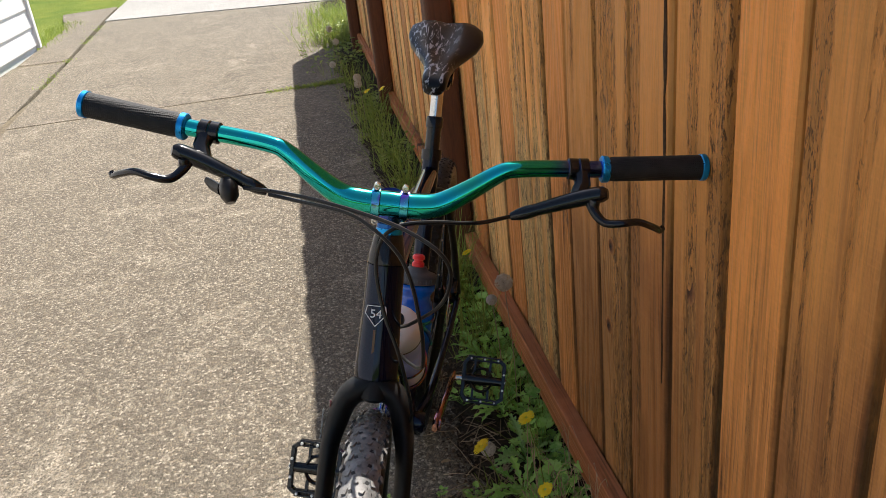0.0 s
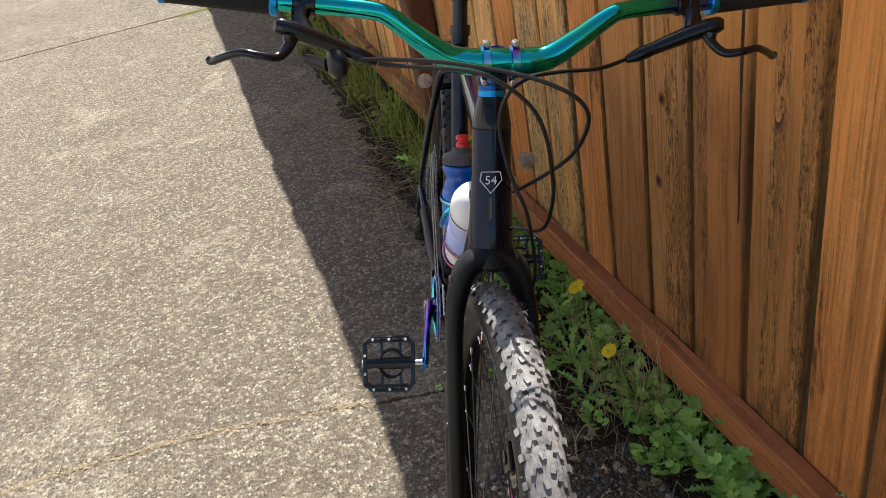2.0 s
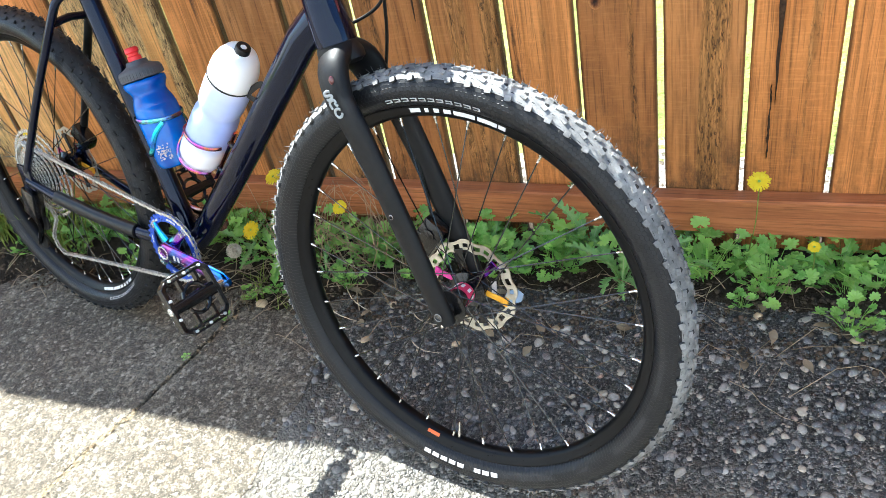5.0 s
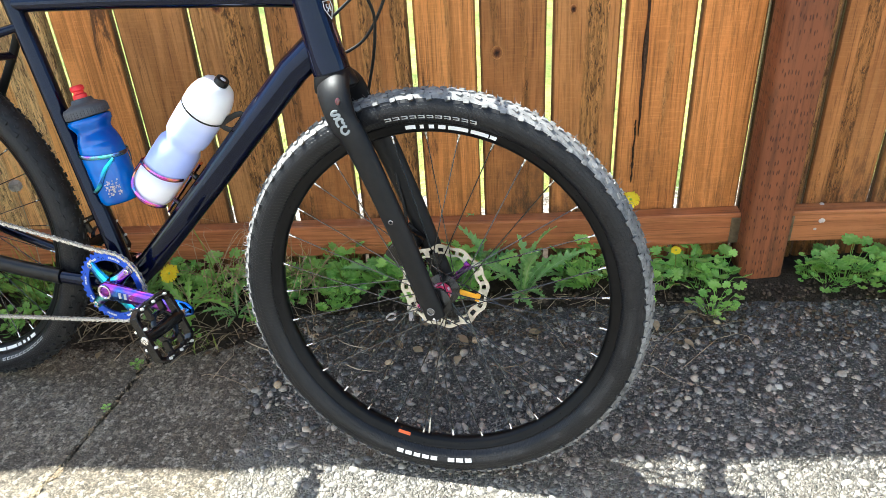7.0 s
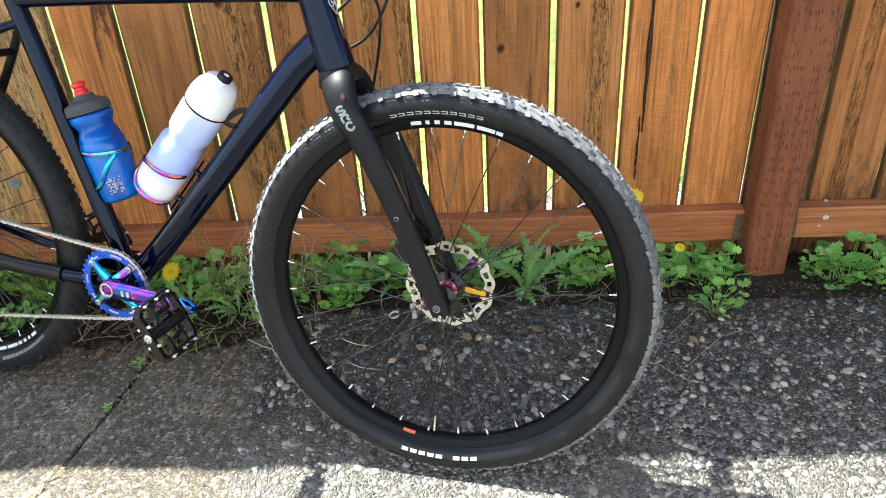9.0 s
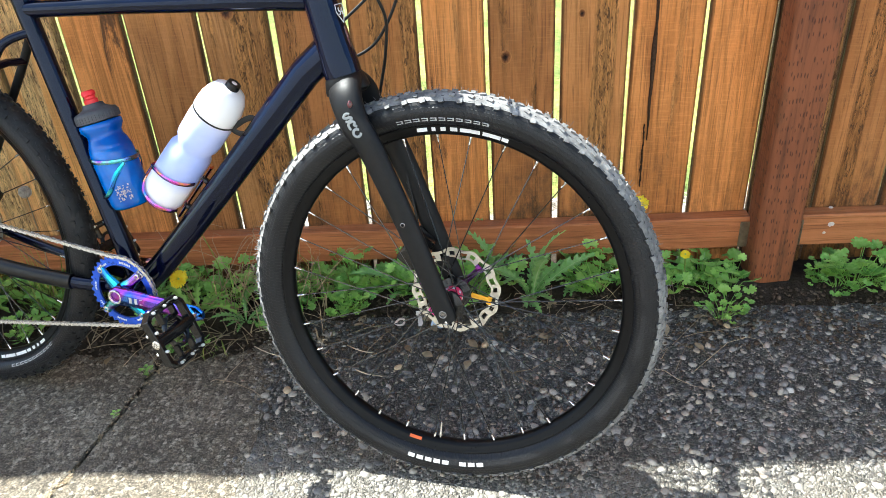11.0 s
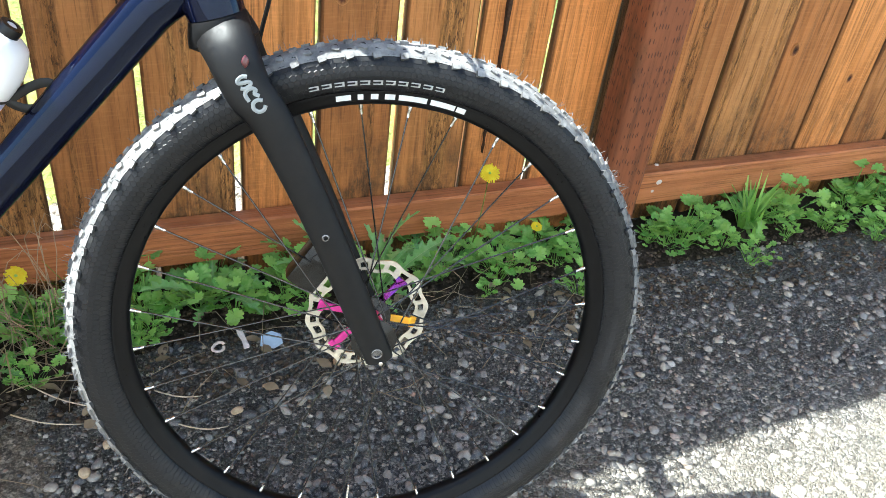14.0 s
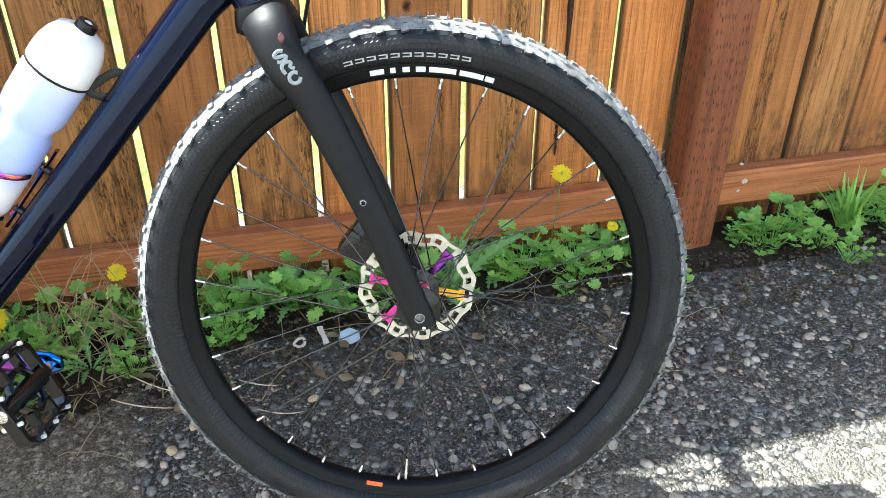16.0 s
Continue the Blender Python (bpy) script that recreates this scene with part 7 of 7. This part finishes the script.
for k in range(420):
    x, y = q.gauss(-1.95, 0.42), q.uniform(0.24, 0.47)
    if k % 3 == 0:
        x, y = q.gauss(-0.72, 0.2), q.uniform(0.30, 0.50)
    a, length = q.uniform(0, math.tau), q.uniform(0.03, 0.13)
    z = 0.006 + 0.012 * q.random() + 0.014 * max(0.0, (y - 0.3) / 0.2)
    tip = Vector((x + length * math.cos(a), min(0.53, y + length * math.sin(a)), z + q.uniform(0.0, 0.02)))
    sweep(bm, [Vector((x, y, z)), (Vector((x, y, z)) + tip) / 2 + Vector((0, 0, 0.006)), tip], [0.0011, 0.0011, 0.0006], 4)
tagged(new("straw_litter", mesh_of("straw_litter", bm, dry_mat, 180)), "bleached straw and dead stems littering the soil strip", "straw", kind="stuff")

for k, (x, y, z, head, lean) in enumerate(((0.440, 0.520, 0.228, 0.021, (0.02, 0.0)), (-0.600, 0.330, 0.190, 0.022, (0.02, -0.05)), (-0.570, 0.430, 0.265, 0.020, (-0.02, -0.03)), (-0.422, 0.424, 0.193, 0.017, (0.0, -0.05)), (-3.7, 0.47, 0.30, 0.022, (0.04, 0.02)), (-3.95, 0.40, 0.24, 0.022, (0.0, -0.04)), (0.545, 0.47, 0.115, 0.012, (0.01, 0)), (-1.25, 0.45, 0.36, 0.015, (0, 0)))):
    dandelion(x, y, z, head, lean, 90 + k)
for k, (x, y, z, head) in enumerate(((-0.88, 0.47, 0.44, 0.020), (-1.62, 0.45, 0.43, 0.022), (-3.9, 0.35, 0.34, 0.022), (-4.6, 0.24, 0.30, 0.020), (-5.1, 0.30, 0.36, 0.022), (-5.6, 0.28, 0.38, 0.024), (-0.70, 0.36, 0.10, 0.016), (-0.95, 0.45, 0.36, 0.012), (-4.1, 0.36, 0.26, 0.024))):
    dandelion(x, y, z, head, (0.05, -0.02), 120 + k, True)

# leafy belt further along the fence, and grass in the joints
bm = bmesh.new()
r = random.Random(9)
for k in range(2600):
    x = r.uniform(-7.6, -1.45)
    y = r.uniform(0.26, 0.55) if r.random() < 0.75 else r.uniform(0.05, 0.3) - 0.02
    if x > -5.0 and y < 0.36:
        continue
    if x > -2.7 and r.random() < 0.80:
        continue
    if noise.noise((x * 1.7, 0.3, 5.0)) < 0.02:
        continue
    h = r.uniform(0.02, 0.16)
    a = r.uniform(0, math.tau)
    s = r.uniform(0.014, 0.03)
    c, d = math.cos(a) * s, math.sin(a) * s
    t = r.uniform(-0.4, 0.4) * s
    z = h
    bm.faces.new([bm.verts.new(p) for p in ((x - c, y - d, z + t), (x + d * 0.6, y - c * 0.6, z + 0.3 * s), (x + c, y + d, z - t), (x - d * 0.6, y + c * 0.6, z + 0.3 * s))])
tagged(new("weed_belt", mesh_of("weed_belt", bm, grass_mat, 0)), "dense green weeds along the far part of the fence", "weeds", kind="stuff")
bm = bmesh.new()
for k in range(5200):
    u = r.random()
    pick = r.random()
    if pick < 0.30:
        x, y = -5.44 + r.gauss(0, 0.035), 0.35 - 0.62 * u**1.6
        h = 0.045 * (1 - 0.5 * u)
    elif pick < 0.60:
        x = -5.2 - 6.3 * u
        if math.sin(x * 5) + math.sin(x * 2.3) < 0.3:
            continue
        y, h = -2.2 + 0.065 * (x + 5.2) + r.gauss(0, 0.05), 0.026
    elif pick < 0.75:
        x, y, h = -9.6 - 2.3 * u, -3.15 + r.gauss(0, 0.14) - 0.1 * u, 0.07
    else:
        x, y, h = -6.8 - 2.6 * u, 0.42 + r.gauss(0, 0.16), 0.22
    blade(bm, (x, y, -0.01), r.uniform(0, math.tau), h * r.uniform(0.5, 1.2), 0.006, r.uniform(0.1, 0.6), r.uniform(0, 0.5))
tagged(new("joint_grass", mesh_of("joint_grass", bm, grass_mat, 180)), "grass growing in the driveway joints", "grass", kind="stuff")
bm = bmesh.new()
ribbon = [(x, y) for x, y in crack if y < -0.02]
rows = [(bm.verts.new((x - 0.008, y, -0.0030)), bm.verts.new((x, y, -0.0002 + 0.0012 * math.sin(40 * y))), bm.verts.new((x + 0.008, y, -0.0034))) for x, y in ribbon]
for p, q in zip(rows, rows[1:]):
    bm.faces.new((p[0], p[1], q[1], q[0]))
    bm.faces.new((p[1], p[2], q[2], q[1]))
tagged(new("crack_dirt", mesh_of("crack_dirt", bm, crack_mat, 180)), "pale yellowish dirt filling the driveway crack", "dirt", kind="stuff")
bm = bmesh.new()
for k in range(1500):
    i = r.randrange(len(crack) - 1)
    (x0, y0), (x1, y1) = crack[i], crack[i + 1]
    t = r.random()
    y = y0 + (y1 - y0) * t
    if y > -0.05 and r.random() < 0.8:
        continue
    p = Vector((x0 + (x1 - x0) * t + r.gauss(0, 0.006), y, -0.004))
    s = r.uniform(0.002, 0.005)
    a = r.uniform(0, math.tau)
    q = [bm.verts.new(p + Vector((s * math.cos(a + j * 2.1), s * math.sin(a + j * 2.1), r.uniform(0.001, 0.006)))) for j in range(3)]
    bm.faces.new(q)
tagged(new("crack_moss", mesh_of("crack_moss", bm, dry_mat, 0)), "dry yellowish moss in the driveway crack", "moss", kind="stuff")

# twigs, dead leaves and scraps on the ground
r = random.Random(15)
for k in range(48):
    x, y = r.uniform(-0.62, 0.55), r.uniform(0.18, 0.46)
    a = r.gauss(0.2, 0.7)
    length = r.uniform(0.05, 0.20)
    pts = [Vector((x + length * t * math.cos(a) + 0.02 * math.sin(5 * t + k), y + length * t * math.sin(a) + 0.012 * math.sin(4 * t + k * 2), 0.010 + (0.03 + 0.07 * (k % 3 == 0)) * math.sin(math.pi * t) * r.random())) for t in (0, 0.25, 0.5, 0.75, 1.0)]
    bm = bmesh.new()
    sweep(bm, pts, [0.0008, 0.0008, 0.0007, 0.0006, 0.0004], 5)
    tagged(new("dry_stalk", mesh_of("dry_stalk", bm, dry_mat, 180)), "thin pale dry plant stalk lying on gravel", "twig", group="dry stalks on the gravel")
for k in range(26):
    bm = bmesh.new()
    for j in range(6):
        t = j / 5
        w = 0.009 * math.sin(math.pi * min(0.97, t + 0.05))
        bm.verts.new((0.032 * t, -w, 0.004 * math.sin(3 * t)))
        bm.verts.new((0.032 * t, w, 0.004 * math.sin(3 * t + 1)))
    bm.verts.ensure_lookup_table()
    for j in range(5):
        bm.faces.new((bm.verts[2 * j], bm.verts[2 * j + 1], bm.verts[2 * j + 3], bm.verts[2 * j + 2]))
    bmesh.ops.solidify(bm, geom=bm.faces[:], thickness=0.0006)
    o = new("dead_leaf", mesh_of("dead_leaf", bm, dry_mat, 180))
    o.matrix_basis = pose(r.uniform(-0.8, 0.6), r.uniform(0.22, 0.46), 0.012, r.uniform(-20, 20), r.uniform(-15, 15), r.uniform(0, 360))
    tagged(o, "curled dry tan leaf on the ground", "leaf", group="dead leaves")
bm = bmesh.new()
ring = [(0.0, 0.0), (0.022, -0.012), (0.040, -0.004), (0.042, 0.016), (0.026, 0.026), (0.006, 0.020)]
bm.faces.new([bm.verts.new((x, y, 0.003 * math.sin(9 * x * 30))) for x, y in ring])
bmesh.ops.solidify(bm, geom=bm.faces[:], thickness=0.001)
o = new("plastic_scrap", mesh_of("plastic_scrap", bm, debris_blue, 180))
o.matrix_basis = pose(-0.055, 0.365, 0.012, 12, -6, 0)
tagged(o, "pale blue scrap of plastic among the weeds", "scrap")

# a ring-shaped scrap, a torn strip and a few tan stones
bm = bmesh.new()
ring = [(0.0105 * math.cos(radians(g)) * (1 + 0.1 * math.sin(radians(3 * g))), 0.0085 * math.sin(radians(g)), 0.0015 * math.sin(radians(2 * g))) for g in range(0, 346, 15)]
sweep(bm, ring, [(0.0028, 0.0022)] * len(ring), 8)
o = new("ring_scrap", mesh_of("ring_scrap", bm, shell_mat, 180))
o.matrix_basis = pose(-0.127, 0.378, 0.014, 18, -10, 20)
tagged(o, "pale pinkish ring-shaped scrap on the gravel", "scrap")
bm = bmesh.new()
for j in range(7):
    t = j / 6
    bm.verts.new((-0.006 + 0.001 * math.sin(5 * t), 0.040 * t - 0.02, 0.003 * math.sin(6 * t)))
    bm.verts.new((0.006 - 0.002 * t, 0.040 * t - 0.02, 0.002 * math.sin(5 * t + 1)))
bm.verts.ensure_lookup_table()
for j in range(6):
    bm.faces.new((bm.verts[2 * j], bm.verts[2 * j + 1], bm.verts[2 * j + 3], bm.verts[2 * j + 2]))
bmesh.ops.solidify(bm, geom=bm.faces[:], thickness=0.0008)
o = new("paper_scrap", mesh_of("paper_scrap", bm, shell_mat, 180))
o.matrix_basis = pose(-0.081, 0.388, 0.016, 28, 5, 12)
tagged(o, "torn pale strip of paper beside the blue scrap", "scrap")
for k, (x, y, size) in enumerate(((-0.121, 0.229, 0.011), (-0.322, 0.214, 0.013), (-0.359, 0.167, 0.010), (0.454, 0.386, 0.012), (-0.30, 0.33, 0.009), (0.07, 0.30, 0.010), (0.62, 0.34, 0.009), (-0.62, 0.29, 0.017))):
    o = new("tan_stone", TAN_ME[k % 3])
    o.matrix_basis = pose(x, y, 0.004, r.uniform(-10, 10), r.uniform(-10, 10), r.uniform(0, 360)) @ Matrix.Scale(size, 4)
    tagged(o, "smooth tan stone lying among darker gravel", "stone", group="tan stones")
for k, ((x0, y0), (x1, y1)) in enumerate((((-0.459, 0.307), (-0.350, 0.257)), ((-0.432, 0.366), (-0.336, 0.290)), ((-0.243, 0.302), (-0.170, 0.270)), ((-0.215, 0.218), (-0.141, 0.193)))):
    bm = bmesh.new()
    pts = [Vector((x0 + (x1 - x0) * t, y0 + (y1 - y0) * t - 0.02 * math.sin(math.pi * t), 0.012 + 0.012 * math.sin(math.pi * t))) for t in (0, 0.2, 0.4, 0.6, 0.8, 1.0)]
    sweep(bm, pts, [0.0013, 0.0013, 0.0012, 0.0011, 0.0010, 0.0007], 6)
    tagged(new("dry_stalk", mesh_of("dry_stalk", bm, straw_mat, 180)), "thin bleached plant stalk lying on gravel", "twig", group="dry stalks on the gravel")

# tangle of thin dry stems beside the front wheel
r = random.Random(77)
bm = bmesh.new()
for k in range(62):
    x, y = (r.uniform(-0.62, -0.33), r.uniform(0.42, 0.53)) if k < 54 else (r.uniform(0.2, 0.55), r.uniform(0.42, 0.50))
    a, high = r.uniform(0, math.tau), r.uniform(0.06, 0.24) if k < 54 else r.uniform(0.02, 0.08)
    lean, bend = r.uniform(0.05, 0.22), r.uniform(-0.06, 0.06)
    pts = [Vector((x + lean * t * math.cos(a) - bend * math.sin(a) * math.sin(3 * t), y + 0.35 * lean * t * math.sin(a), 0.004 + high * math.sin(1.9 * t))) for t in (0, 0.2, 0.4, 0.6, 0.8, 1.0)]
    pts = [Vector((p.x, min(p.y, 0.535), p.z)) for p in pts]
    sweep(bm, pts, [0.0010, 0.0009, 0.0008, 0.0007, 0.0006, 0.0004], 5)
tagged(new("dry_stems", mesh_of("dry_stems", bm, vine_mat, 180)), "tangle of thin dry reddish-brown stems among the weeds", "stems", kind="stuff")

# bird droppings on the rail
for k, (x, y, z, size) in enumerate(((0.902, 0.546, 0.138, 0.0075), (0.908, 0.577, 0.165, 0.0055), (0.890, 0.546, 0.115, 0.0040))):
    bm = bmesh.new()
    lathe(bm, [(1.0, -0.5), (1.05, 0.0), (0.8, 0.22), (0.35, 0.34), (0.05, 0.36)], 14)
    for v in bm.verts:
        v.co *= 1 + 0.25 * noise.noise(v.co * 2.0 + Vector((k * 5.0, 0, 0)))
    o = new("bird_dropping", mesh_of("bird_dropping", bm, shell_mat, 60))
    o.matrix_basis = Matrix.Translation((x, y, z)) @ Matrix.Rotation(radians(90 if k != 1 else 30), 4, "X") @ Matrix.Diagonal((size, size * 0.85, 0.004, 1))
    tagged(o, "small whitish bird dropping on the wooden rail", "dropping", group="bird droppings")
